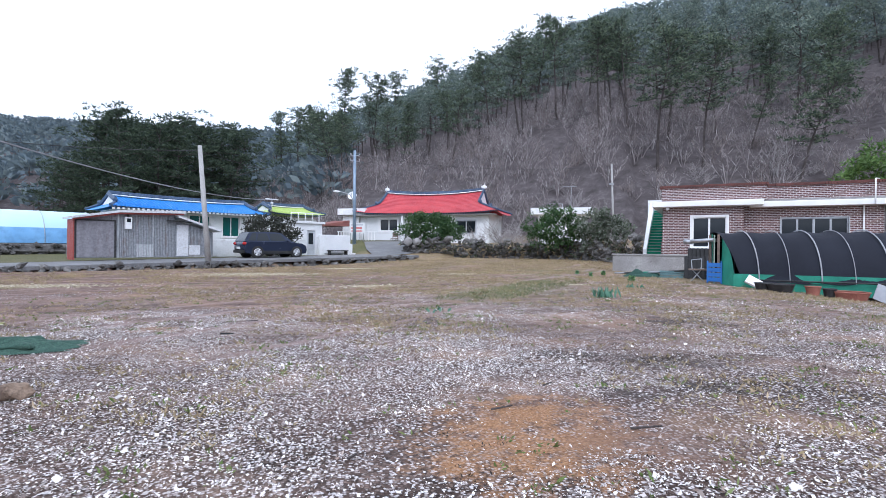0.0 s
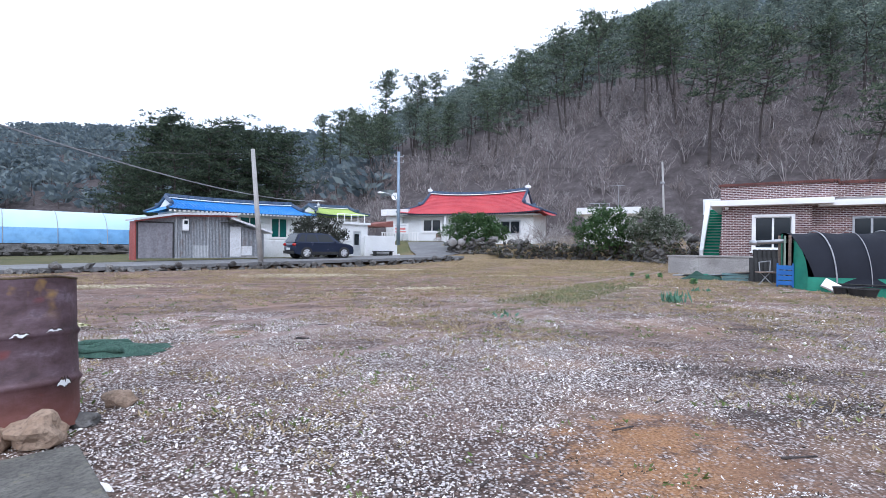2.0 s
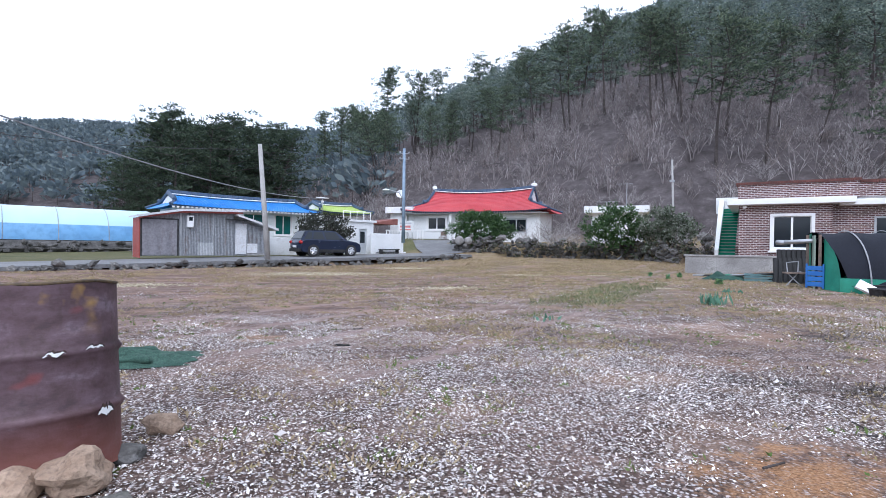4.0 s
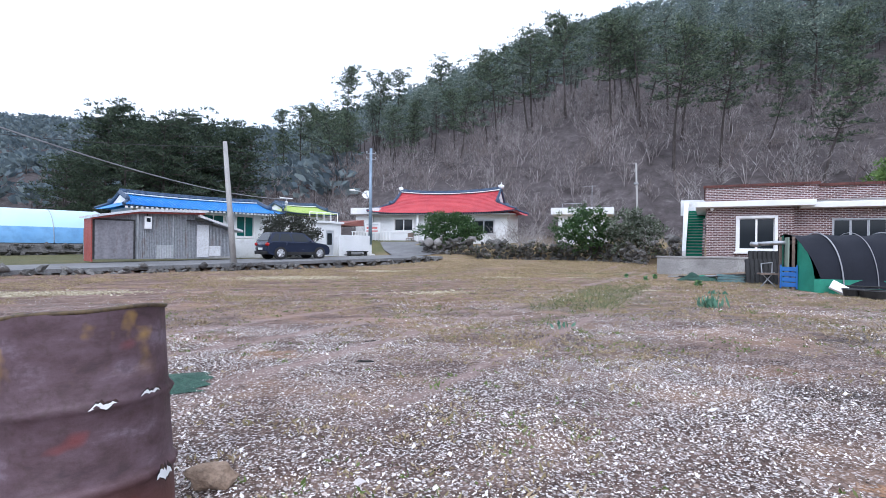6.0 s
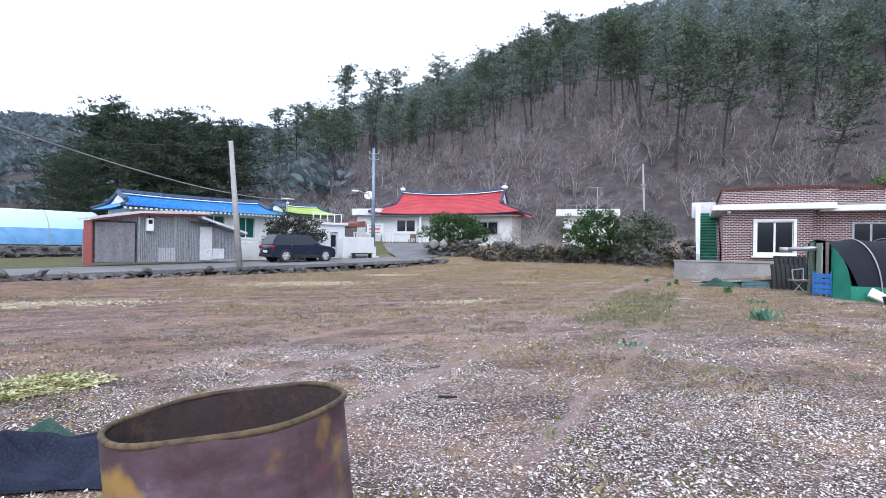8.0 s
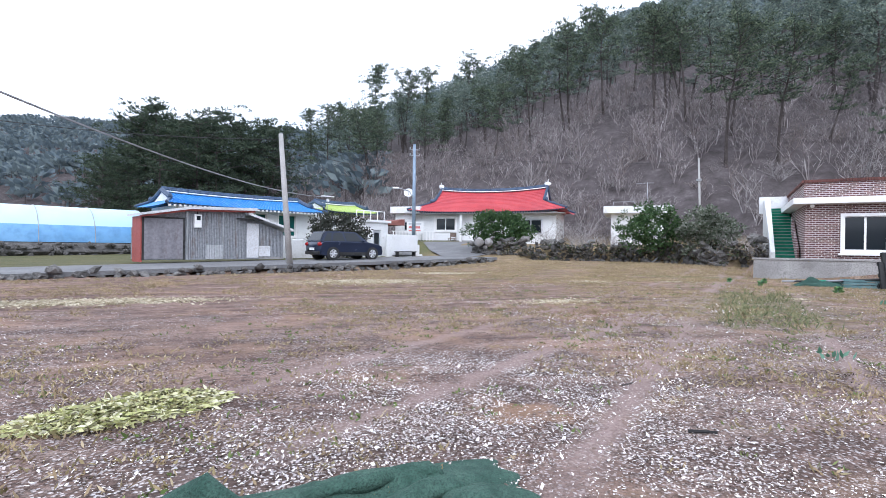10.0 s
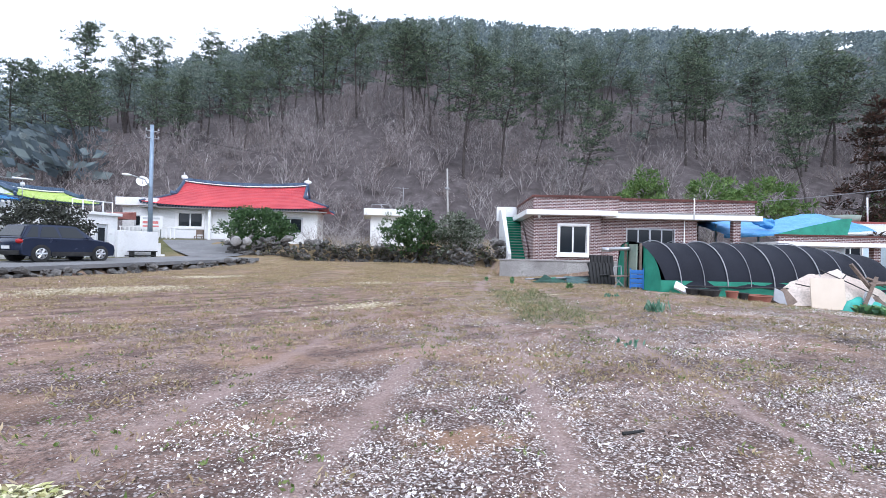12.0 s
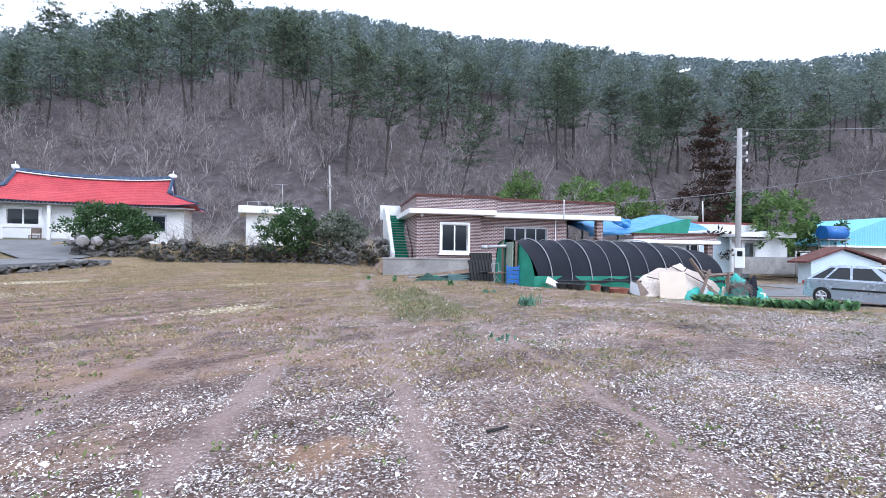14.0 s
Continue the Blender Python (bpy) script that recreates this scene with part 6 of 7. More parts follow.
def tub(m, name, r0, r1, hgt, mat, label):
    t = thing(name, m, label, "planter")
    bm = tube(bmesh.new(), (0, 0, 0), (0, 0, hgt), r0, r1, 18, False)
    part("wall", bm, mat, t)
    bm = bmesh.new()
    bmesh.ops.create_circle(bm, cap_ends=True, radius=r1 * 0.95, segments=18, matrix=Matrix.Translation((0, 0, hgt * 0.8)))
    part("soil", bm, BARK, t)
    bm = bmesh.new()
    for i in range(18):
        a, b = i * math.pi / 9, (i + 1) * math.pi / 9
        tube(bm, (r1 * math.cos(a), r1 * math.sin(a), hgt), (r1 * math.cos(b), r1 * math.sin(b), hgt), 0.02, 0.02, 5, False)
    part("rim", bm, mat, t)


def tz(x, y=-0.6):
    """Pose on the ground along the row of things before the tunnel."""
    p = ROW @ Vector((x, y, 0))
    return pose(p.x, p.y, height(p.x, p.y, False), 0, 0, -44)


bg_ = thing("white_sack", pose(15.02, 11.6, height(15.02, 11.6, False), 0, 0, -50) @ pose(0, 0, 0.04, -35, 30, 0), "crumpled white fertiliser sack on the ground", "sack")
bm = bmesh.new()
box(bm, -0.38, -0.02, 0.0, 0.26, 0.06, 0.3, 0.02)
bmesh.ops.subdivide_edges(bm, edges=bm.edges[:], cuts=2, use_grid_fill=True)
for v in bm.verts:
    v.co += Vector((0, 1, 0)) * 0.05 * noise.noise(v.co * 5)
part("sack_body", bm, WHITE_TRIM, bg_)
tub(tz(1.75), "planter", 0.28, 0.36, 0.24, DARK_METAL, "low black plastic planter beside the tunnel")
tub(tz(1.35, -0.35), "planter", 0.2, 0.25, 0.22, DARK_METAL, "low black plastic planter beside the tunnel")
tub(tz(2.55), "planter", 0.15, 0.2, 0.26, TERRACOTTA, "small terracotta pot beside the tunnel")
tub(tz(2.95), "planter", 0.13, 0.17, 0.24, DARK_METAL, "small dark pot beside the tunnel")
tub(tz(3.45), "planter", 0.36, 0.44, 0.22, TERRACOTTA, "wide terracotta planter beside the tunnel")
for x, a, wd, hh, mat in ((4.15, 25, 0.55, 0.5, CABLE), (4.55, -30, 0.45, 0.6, WOOD), (7.35, 42, 0.9, 0.55, GREYPAINT), (7.95, -38, 0.35, 0.62, WOOD), (8.2, 35, 0.28, 0.6, BOARD)):
    sheet("loose_panel", tz(x, -0.75) @ pose(0, 0, 0.03, -25, a, 0), [(-wd / 2, 0), (wd / 2, 0), (wd / 2, hh), (-wd / 2, hh)], mat, "weathered loose panel leaning on the junk heap", "panel")
sheet("cream_panel", tz(5.85, -0.75) @ pose(0, 0, 0, -6, 0, 0), [(-0.6, 0), (0.62, 0), (0.6, 1.06), (-0.6, 1.06)], BOARD, "upright plain cream board before the canvas heap", "board")
cv = thing("canvas_heap", tz(4.6, 0.3), "cream canvas thrown over a heap of junk", "canvas")
bm = bmesh.new()
nx, ny = 34, 16
g2 = []
for i in range(nx):
    row = []
    for j in range(ny):
        x, y = 4.9 * i / (nx - 1), -0.75 + 2.3 * j / (ny - 1)
        e = max(0, math.sin(math.pi * min(1, (i + 0.5) / nx)) ** 0.45)
        z = 1.28 * e * (1 - abs((j - 8.5) / 8.5) ** 2.6) + 0.16 * noise.noise(Vector((x * 1.5, y * 1.5, 2))) + 0.06 * noise.noise(Vector((x * 4, y * 4, 7)))
        z -= 0.3 * max(0, (x - 3.2) / 1.7)
        row.append(bm.verts.new((x, y - 0.15 * math.sin(x), max(z, 0.02 if j else 0.0))))
    g2.append(row)
for a, b in zip(g2, g2[1:]):
    for j in range(ny - 1):
        f = bm.faces.new((a[j], b[j], b[j + 1], a[j + 1]))
        f.smooth = True
part("canvas", bm, CREAM, cv)
for pts_ in (((0.4, -0.6, 0.75), (1.6, -0.75, 0.5), (2.4, -0.4, 1.1)), ((1.5, 0.2, 1.4), (2.4, -0.7, 0.75), (3.4, -0.6, 0.35)), ((2.2, 0.3, 1.3), (3.2, -0.5, 0.9), (4.2, -0.7, 0.4))):
    bm = bmesh.new()
    for a, b in zip(pts_, pts_[1:]):
        tube(bm, a, b, 0.02, 0.02, 5)
    part("tie_rope", bm, DARK_METAL, cv)


def drape(name, m, lx, ly, hgt, mat, label, seed, category="tarp", nx=22, ny=16, fold=5.0, edge=0.6):
    """Crumpled cloth lying in a heap; its rim comes down to the ground."""
    t = thing(name, m, label, category)
    bm = bmesh.new()
    g = []
    for i in range(nx):
        row = []
        for j in range(ny):
            fx, fy = i / (nx - 1), j / (ny - 1)
            e = (math.sin(math.pi * fx) * math.sin(math.pi * fy)) ** edge
            n = noise.noise(Vector((fx * 3 + seed, fy * 3, seed)))
            z = hgt * e * (0.7 + 0.9 * n) + 0.35 * hgt * e * noise.noise(Vector((fx * fold + fy * 3, fy * fold, seed + 4)))
            ox = 0.12 * noise.noise(Vector((fx * 4, fy * 4, seed + 8)))
            row.append(bm.verts.new((lx * (fx - 0.5 + ox), ly * (fy - 0.5 + 0.12 * noise.noise(Vector((fx * 3.3, fy * 3, seed + 2)))), max(z, 0.006) + 0.004)))
        g.append(row)
    for a, b in zip(g, g[1:]):
        for j in range(ny - 1):
            f = bm.faces.new((a[j], b[j], b[j + 1], a[j + 1]))
            f.smooth = True
    part("cloth", bm, mat, t)
    return t


drape("turquoise_tarp", tz(9.2, -0.15), 2.2, 1.9, 1.0, CYAN, "turquoise tarpaulin bunched over junk", 3.0, edge=0.4)
drape("turquoise_tarp", tz(7.2, -0.35), 1.8, 0.9, 0.55, CYAN, "turquoise tarpaulin under the wooden beams", 6.0, edge=0.35)
drape("dark_blue_tarp", tz(9.45, -0.7), 0.7, 0.7, 0.95, SHADE, "dark blue cloth hanging on the heap", 9.0, edge=0.35)
bt = thing("timber_frame", tz(7.2, -0.85), "broken wooden table frame lying on the junk heap", "timber frame")
for a, b, r in (((-0.45, 0.3, 1.62), (0.15, 0.1, 0.75), 0.07), ((-0.25, 0.0, 0.1), (0.3, 0.1, 1.2), 0.075), ((0.05, 0.1, 0.95), (1.35, 0.05, 1.05), 0.07), ((1.1, 0.0, 0.35), (1.12, 0.05, 1.1), 0.075), ((0.3, 0.5, 1.15), (0.65, 0.1, 0.95), 0.05)):
    part("beam", tube(bmesh.new(), a, b, r, r, 4), WOOD, bt)
bk = thing("twig_bundle", tz(8.75, -0.95), "round bundle of dry brown twigs", "twigs")
bm = bmesh.new()
for i in range(150):
    a, e = rng.uniform(0, 6.3), rng.uniform(-0.3, 1.3)
    c = Vector((0.42 * math.cos(a) * math.cos(e), 0.35 * math.sin(a) * math.cos(e), 0.32 + 0.36 * math.sin(e)))
    d_ = Vector((-math.sin(a), math.cos(a), rng.gauss(0, 0.5))).normalized() * 0.28
    tube(bm, c - d_, c + d_, 0.012, 0.008, 3, False)
part("twig_mass", bm, BROWN_TWIG, bk)
pn = thing("white_pail", tz(9.75, -0.95), "small white plastic pail", "pail")
part("pail_body", tube(bmesh.new(), (0, 0, 0), (0.06, 0, 0.3), 0.14, 0.17, 14), WHITE_TRIM, pn)

# pallets, cart and clutter at the tunnel's end
def ground_pose(x, y, rz=0.0, up=0.0):
    return pose(x, y, height(x, y, False) + up, 0, 0, rz)


for i, (px, py, tilt, h_) in enumerate(((16.72, 15.42, -24, 1.0), (16.98, 15.5, -15, 1.28))):
    pl = thing("black_pallet", ground_pose(px, py, -44) @ pose(0, 0, 0.02, tilt, 0, 0), "black plastic pallet leaning on end against the tunnel", "pallet", "leaning pallets")
    part("deck", box(bmesh.new(), -0.52, 0.042, 0, 0.52, 0.06, h_, 0.006), BLACK_PLASTIC, pl)
    for k in range(7):
        part("slat", box(bmesh.new(), -0.5 + k * 0.15, 0, 0, -0.5 + k * 0.15 + 0.1, 0.04, h_, 0.006), BLACK_PLASTIC, pl)
    for z in (0.02, h_ / 2, h_ - 0.1):
        part("cross_bar", box(bmesh.new(), -0.52, 0.062, z, 0.52, 0.14, z + 0.1), BLACK_PLASTIC, pl)
bc = thing("blue_trolley", ground_pose(15.2, 13.35, -68), "blue plastic panel trolley by the tunnel door", "trolley")
for k in range(4):
    part("panel_slat", box(bmesh.new(), -0.198, 0, 0.08 + k * 0.17, 0.198, 0.03, 0.22 + k * 0.17, 0.006), PLASTIC_BLUE, bc)
for x in (-0.25, 0.2):
    part("side_post", box(bmesh.new(), x, 0.0, 0.02, x + 0.05, 0.04, 0.8, 0.006), PLASTIC_BLUE, bc)
fr = thing("metal_chair_frame", ground_pose(15.15, 13.95, -30), "tangled white metal chair frame", "chair frame")
for a, b in (((-0.3, 0, 0), (0.1, 0.1, 0.45)), ((0.2, 0, 0), (-0.2, 0.1, 0.45)), ((-0.2, 0.1, 0.45), (0.2, 0.12, 0.5)), ((0.1, 0.1, 0.45), (0.15, 0.2, 0.85)), ((-0.2, 0.1, 0.45), (-0.2, 0.2, 0.8)), ((-0.2, 0.2, 0.8), (0.15, 0.2, 0.85))):
    part("tube_leg", tube(bmesh.new(), a, b, 0.018, 0.018, 6), CABLE, fr)
part("seat", box(bmesh.new(), -0.3, -0.12, 0.44, 0.3, 0.26, 0.49), WOOD, fr)
drape("green_net_heap", ground_pose(15.6, 17.3, -44), 1.5, 0.5, 0.3, NET, "heap of dark green netting before the concrete wall", 12.0, "net")
for i in range(5):
    x, y = 15.3 + i * 0.1, 17.1 - i * 0.22
    solid("long_pipe", tube(bmesh.new(), (-1.4, 0, 0.05), (1.2, 0.3, 0.12 + 0.05 * i), 0.035, 0.035, 8), (CABLE, DARK_METAL, GREEN_CLOTH)[i % 3], ground_pose(x + 0.5, y, -40 - 6 * i, 0.1), "long plastic pipe lying before the concrete wall", "pipe")
TEAL = surface("teal_plastic", (0.08, 0.17, 0.18), (0.16, 0.26, 0.27), None, 3, 20, 0.6)
cr_ = thing("teal_crate", ground_pose(16.45, 16.5, -44), "weathered blue-green plastic crate", "crate")
bm = bmesh.new()
for k in range(3):
    z = 0.02 + k * 0.1
    for x0, y0, x1, y1 in ((-0.5, -0.25, 0.5, -0.22), (-0.5, 0.22, 0.5, 0.25), (-0.5, -0.22, -0.47, 0.22), (0.47, -0.22, 0.5, 0.22)):
        part("crate_slat", box(bmesh.new(), x0, y0, z, x1, y1, z + 0.07), TEAL, cr_)
part("crate_base", box(bmesh.new(), -0.5, -0.25, 0, 0.5, 0.25, 0.02), TEAL, cr_)
ty = thing("old_tyre", ground_pose(16.95, 16.0, 20), "old black rubber tyre lying flat", "tyre")
bm = bmesh.new()
for i in range(20):
    a, b = i * math.pi / 10, (i + 1) * math.pi / 10
    tube(bm, (0.3 * math.cos(a), 0.3 * math.sin(a), 0.1), (0.3 * math.cos(b), 0.3 * math.sin(b), 0.1), 0.1, 0.1, 8, False)
part("ring", bm, BLACK_RUBBER, ty)

# ---- neighbouring houses on the east side ----
PALE_BLUE = surface("pale_blue_render", (0.55, 0.68, 0.75), (0.66, 0.77, 0.83), (0.5, 0.6, 0.66), 0.8, 10, 0.7, rel=0.1)
BM = pose(21.45, 20.55, 0, 0, 0, -48)
pc = thing("brick_porch", BM @ pose(0, -1, 0), "flat porch roof with a brick parapet and white edge", "porch")
part("slab", box(bmesh.new(), 11.7, 0, 1.98, 17.7, 3.2, 2.2, 0.02), WHITE_TRIM, pc)
part("parapet", box(bmesh.new(), 11.8, 0.15, 2.202, 17.5, 0.4, 2.5), BRICK_X, pc)
bm = bmesh.new()
for i in range(52):
    box(bm, 11.75 + i * 0.11, 0.08, 2.502, 11.75 + i * 0.11 + 0.085, 0.45, 2.6)
part("parapet_cap", bm, BRICK_CAP, pc)
for x in (12.2, 17.0):
    part("pillar", box(bmesh.new(), x, 0.3, -0.5, x + 0.35, 0.65, 1.98), BRICK_X, pc)
part("back_wall", wall_bm(11.8, 17.4, -0.5, 1.98, 2.9, 3.1, [(15.2, -0.2, 16.1, 1.7)]), PALE_BLUE, pc)
tb = thing("blue_tarp_roof", BM, "sagging blue tarpaulin roof beside the brick house", "tarp")
bm = bmesh.new()
g2 = []
for i in range(26):
    row = []
    for j in range(12):
        fx, fy = i / 25, j / 11
        x, y = 9.9 + 8.8 * fx, 1.2 + 4.5 * fy
        z = 2.62 + 0.35 * fx + (1.15 + 0.15 * math.sin(fx * 9)) * fy ** 0.8 * (0.75 + 0.35 * fx) + 0.1 * noise.noise(Vector((x * 2, y * 1.5, 3)))
        row.append(bm.verts.new((x, y, z)))
    g2.append(row)
for a, b in zip(g2, g2[1:]):
    for j in range(11):
        f = bm.faces.new((a[j], b[j], b[j + 1], a[j + 1]))
        f.smooth = True
part("tarp_sheet", bm, BLUE_TARP, tb)
part("roll", tube(bmesh.new(), (9.9, 1.0, 2.5), (15.0, 0.9, 2.85), 0.13, 0.1, 10), BLUE_TARP, tb, "rolled blue tarpaulin edge")
part("knot", blob(bmesh.new(), (12.6, 1.7, 3.35), (0.5, 0.25, 0.3), 0.35, 3, 8), BLUE_TARP, tb)
for x in (10.4, 13.0, 18.2):
    part("post", tube(bmesh.new(), (x, 3.0, -0.4), (x, 3.0, 3.3), 0.06), STEEL, tb)
part("green_flap", prism(bmesh.new(), [(12.3, 2.62), (16.45, 2.7), (16.7, 3.62), (16.2, 3.6), (14.2, 3.12)], 0.45, 0.5), GREEN_CLOTH, tb, "green sheet stretched beside the blue tarpaulin")
nh = thing("white_flat_house", BM @ pose(0, 6, 0), "white flat-roofed house with red roof edging", "house")
part("wall", wall_bm(19.5, 26.2, -0.4, 3.0, 0, 0.25, [(20.2, 0.9, 21.6, 2.3)]), PALE_BLUE, nh)
part("side_wall", box(bmesh.new(), 26.0, 0.25, -0.4, 26.2, 5.5, 3.0), PALE_BLUE, nh)
part("roof_slab", box(bmesh.new(), 19.0, -0.4, 3.002, 26.5, 6.0, 3.72, 0.02), WHITE, nh)
part("roof_edge", box(bmesh.new(), 18.95, -0.42, 3.722, 26.55, 6.0, 3.86), surface("red_edge", (0.25, 0.06, 0.06), (0.35, 0.1, 0.09), None, 2, 20, 0.7), nh)
window(nh, 20.2, 0.9, 21.6, 2.3, 0.0, DARK_GLASS, WHITE_TRIM, 2, 0.08)
vt = thing("roof_tub", BM @ pose(21.2, 7.2, 3.86), "grey-green round tub on the flat roof", "tub")
part("tub_wall", tube(bmesh.new(), (0, 0, 0), (0, 0, 0.5), 0.95, 1.05, 20), surface("moss_plastic", (0.2, 0.26, 0.22), (0.28, 0.33, 0.29), None, 2, 20, 0.6), vt)
rp = thing("roof_pipe", BM @ pose(22.3, 6.4, 3.86), "thin white pipe standing on the roof", "pipe")
part("pipe_shaft", tube(bmesh.new(), (0, 0, 0), (-0.05, 0, 1.7), 0.05), WHITE_TRIM, rp)
ob_ = thing("white_outhouse", BM @ pose(0, 4, 0), "low weathered white outhouse with an open porch", "outhouse")
part("wall", wall_bm(23.6, 28.6, 0.0, 2.75, 0.9, 1.1, [(24.0, 0.3, 24.5, 2.3), (24.75, 0.3, 25.7, 2.3)]), WHITE, ob_)
part("inner_wall", box(bmesh.new(), 23.6, 2.6, 0, 28.6, 2.8, 2.7), GREYPAINT, ob_)
part("roof_slab", prism(bmesh.new(), [(23.4, 2.75), (23.4, 2.95), (26.0, 3.2), (28.8, 3.1), (28.8, 2.75)], 0.3, 3.4), WHITE, ob_)
part("awning", box(bmesh.new(), 23.5, 0.2, 2.5, 26.3, 0.898, 2.62), CONCRETE, ob_)
part("yard_wall", box(bmesh.new(), 23.2, -0.6, 0.0, 28.4, -0.4, 1.25, 0.02), CONCRETE, ob_)
part("yard_wall_east", box(bmesh.new(), 28.4, -0.58, -0.2, 31.5, -0.4, 1.6, 0.02), WHITE, ob_)
for x in (27.2, 28.4):
    part("fence_post", tube(bmesh.new(), (x, -1.2, -0.4), (x, -1.2, 1.75), 0.035), STEEL, ob_)
part("fence_rail", tube(bmesh.new(), (27.2, -1.2, 1.7), (28.4, -1.2, 1.7), 0.03), STEEL, ob_)
wt = thing("water_tank", BM @ pose(31.8, 4.0, 0), "blue plastic water tank on a steel stand", "water tank")
bm = bmesh.new()
tube(bm, (-1.0, 0, 3.2), (1.0, 0, 3.2), 0.52, 0.52, 20)
bmesh.ops.bevel(bm, geom=[e for e in bm.edges if len(e.link_faces) == 2 and e.calc_face_angle(0) > 1.0], offset=0.15, segments=3, affect="EDGES")
part("tank_body", bm, PLASTIC_BLUE, wt)
for x in (-0.8, 0.8):
    for y in (-0.4, 0.4):
        part("leg", tube(bmesh.new(), (x, y, -0.4), (x, y, 2.7), 0.04), STEEL, wt)
part("platform", box(bmesh.new(), -1.1, -0.55, 2.62, 1.1, 0.55, 2.7), STEEL, wt)
SKY_ROOF = corrugated("sky_blue_roof", (0.16, 0.5, 0.66), (0.24, 0.58, 0.74), (0.3, 0.55, 0.65), period=0.25, metal=0.0)
er = thing("sky_blue_roofed_house", BM @ pose(0, 4.5, 0), "house with a bright sky blue metal roof", "house")
part("roof", prism(bmesh.new(), [(31.2, 2.2), (31.2, 2.35), (38.0, 4.6), (43.0, 2.35), (43.0, 2.2)], 0.0, 7.0), SKY_ROOF, er)
part("gutter", box(bmesh.new(), 31.2, -0.12, 2.1, 43.0, -0.002, 2.25), WHITE_TRIM, er)
part("wall", box(bmesh.new(), 32.0, 0.6, -0.4, 42.2, 6.5, 2.199), CREAM, er)
sh_ = thing("small_store", BM @ pose(0, 0.2, 0), "small pale store with a dark red gabled roof", "store house")
part("wall", prism(bmesh.new(), [(25.7, -0.5), (25.7, 1.0), (28.2, 1.82), (31.6, 0.9), (31.6, -0.5)], 0, 1.0), PALE_BLUE, sh_)
part("roof", prism(bmesh.new(), [(25.0, 0.88), (25.0, 1.0), (28.2, 2.02), (32.6, 0.92), (32.6, 0.8), (28.2, 1.88)], -0.3, 1.2), BRICK_CAP, sh_)
bw = thing("brushwood_pile", BM @ pose(24.6, -3.5, 0), "low pile of dry brown brushwood beside the yard wall", "brushwood pile")
bm = bmesh.new()
for i in range(260):
    x, y = rng.gauss(0, 0.75), rng.gauss(0, 0.4)
    z = -0.4 + 0.65 * math.exp(-(x * x) / 1.2) * rng.random()
    d_ = Vector((rng.gauss(0, 1), rng.gauss(0, 1), rng.gauss(0, 0.35))).normalized() * rng.uniform(0.2, 0.5)
    tube(bm, Vector((x, y, z)) - d_, Vector((x, y, z)) + d_, 0.018, 0.01, 3, False)
part("stick_mass", bm, BROWN_TWIG, bw)
lane = bmesh.new()
box(lane, 19.0, -5.2, -0.62, 60.0, -1.6, -0.46)
box(lane, 11.9, -9.6, -0.62, 60.0, -5.2, -0.462)
solid("east_lane", lane, ASPHALT, BM, "pale concrete lane east of the tunnel", "road", kind="structure")

# ---- by the start of the walk: drum, rocks, slab, netting ----
RUST = bpy.data.materials.new("rusty_drum")
RUST.use_nodes = True
nt = RUST.node_tree
bs = nt.nodes["Principled BSDF"]
tco = nt.nodes.new("ShaderNodeTexCoord").outputs["Object"]
st = nt.nodes.new("ShaderNodeMapping")
st.inputs["Scale"].default_value = (1, 1, 2.2)
nt.links.new(tco, st.inputs[0])
n1, n2, n3 = noise_at(nt, st.outputs[0], 3.2, 7, 0.65), noise_at(nt, tco, 26, 5, 0.6), noise_at(nt, tco, 5.0, 3, 0.5)
# rust tones; the lightest mauve stop paints in a bluish sheen
col = ramp(nt, n1, [(0.32, (0.03, 0.016, 0.021)), (0.46, (0.08, 0.044, 0.052)), (0.58, (0.12, 0.075, 0.09)), (0.7, (0.2, 0.15, 0.185))])
col = mix(nt, math_node(nt, "MULTIPLY_ADD", n2, 3.0, -1.5, True), col, (0.055, 0.032, 0.03))
sepz = nt.nodes.new("ShaderNodeSeparateXYZ")
nt.links.new(tco, sepz.inputs[0])
lowz = math_node(nt, "MULTIPLY_ADD", sepz.outputs[2], -3.0, 1.0, True)
col = mix(nt, math_node(nt, "MULTIPLY", lowz, 0.75), col, (0.22, 0.065, 0.035))
hi = math_node(nt, "MULTIPLY_ADD", sepz.outputs[2], 5.0, -3.3, True)
yl = math_node(nt, "MULTIPLY", math_node(nt, "MULTIPLY_ADD", n3, 9.0, -5.0, True), hi)
col = mix(nt, math_node(nt, "MULTIPLY", yl, 0.85), col, (0.42, 0.25, 0.05))
rd = math_node(nt, "MULTIPLY_ADD", noise_at(nt, tco, 4.1, 2, 0.4), 14.0, -9.6, True)
col = mix(nt, math_node(nt, "MULTIPLY", rd, 0.7), col, (0.3, 0.04, 0.03))
nt.links.new(col, bs.inputs["Base Color"])
bs.inputs["Metallic"].default_value = 0.15
nt.links.new(math_node(nt, "MULTIPLY_ADD", n1, 0.4, 0.4, True), bs.inputs["Roughness"])
bump(nt, bs, n2, 0.25, 0.01)
YELLOW_RUST = surface("yellow_rust", (0.035, 0.024, 0.018), (0.15, 0.1, 0.04), (0.03, 0.022, 0.018), 6, 50, 0.7)
SOOT = surface("sooty_inside", (0.025, 0.019, 0.019), (0.05, 0.034, 0.033), (0.075, 0.04, 0.03), 6, 40, 0.9, stain=(0.12, 0.07, 0.04))
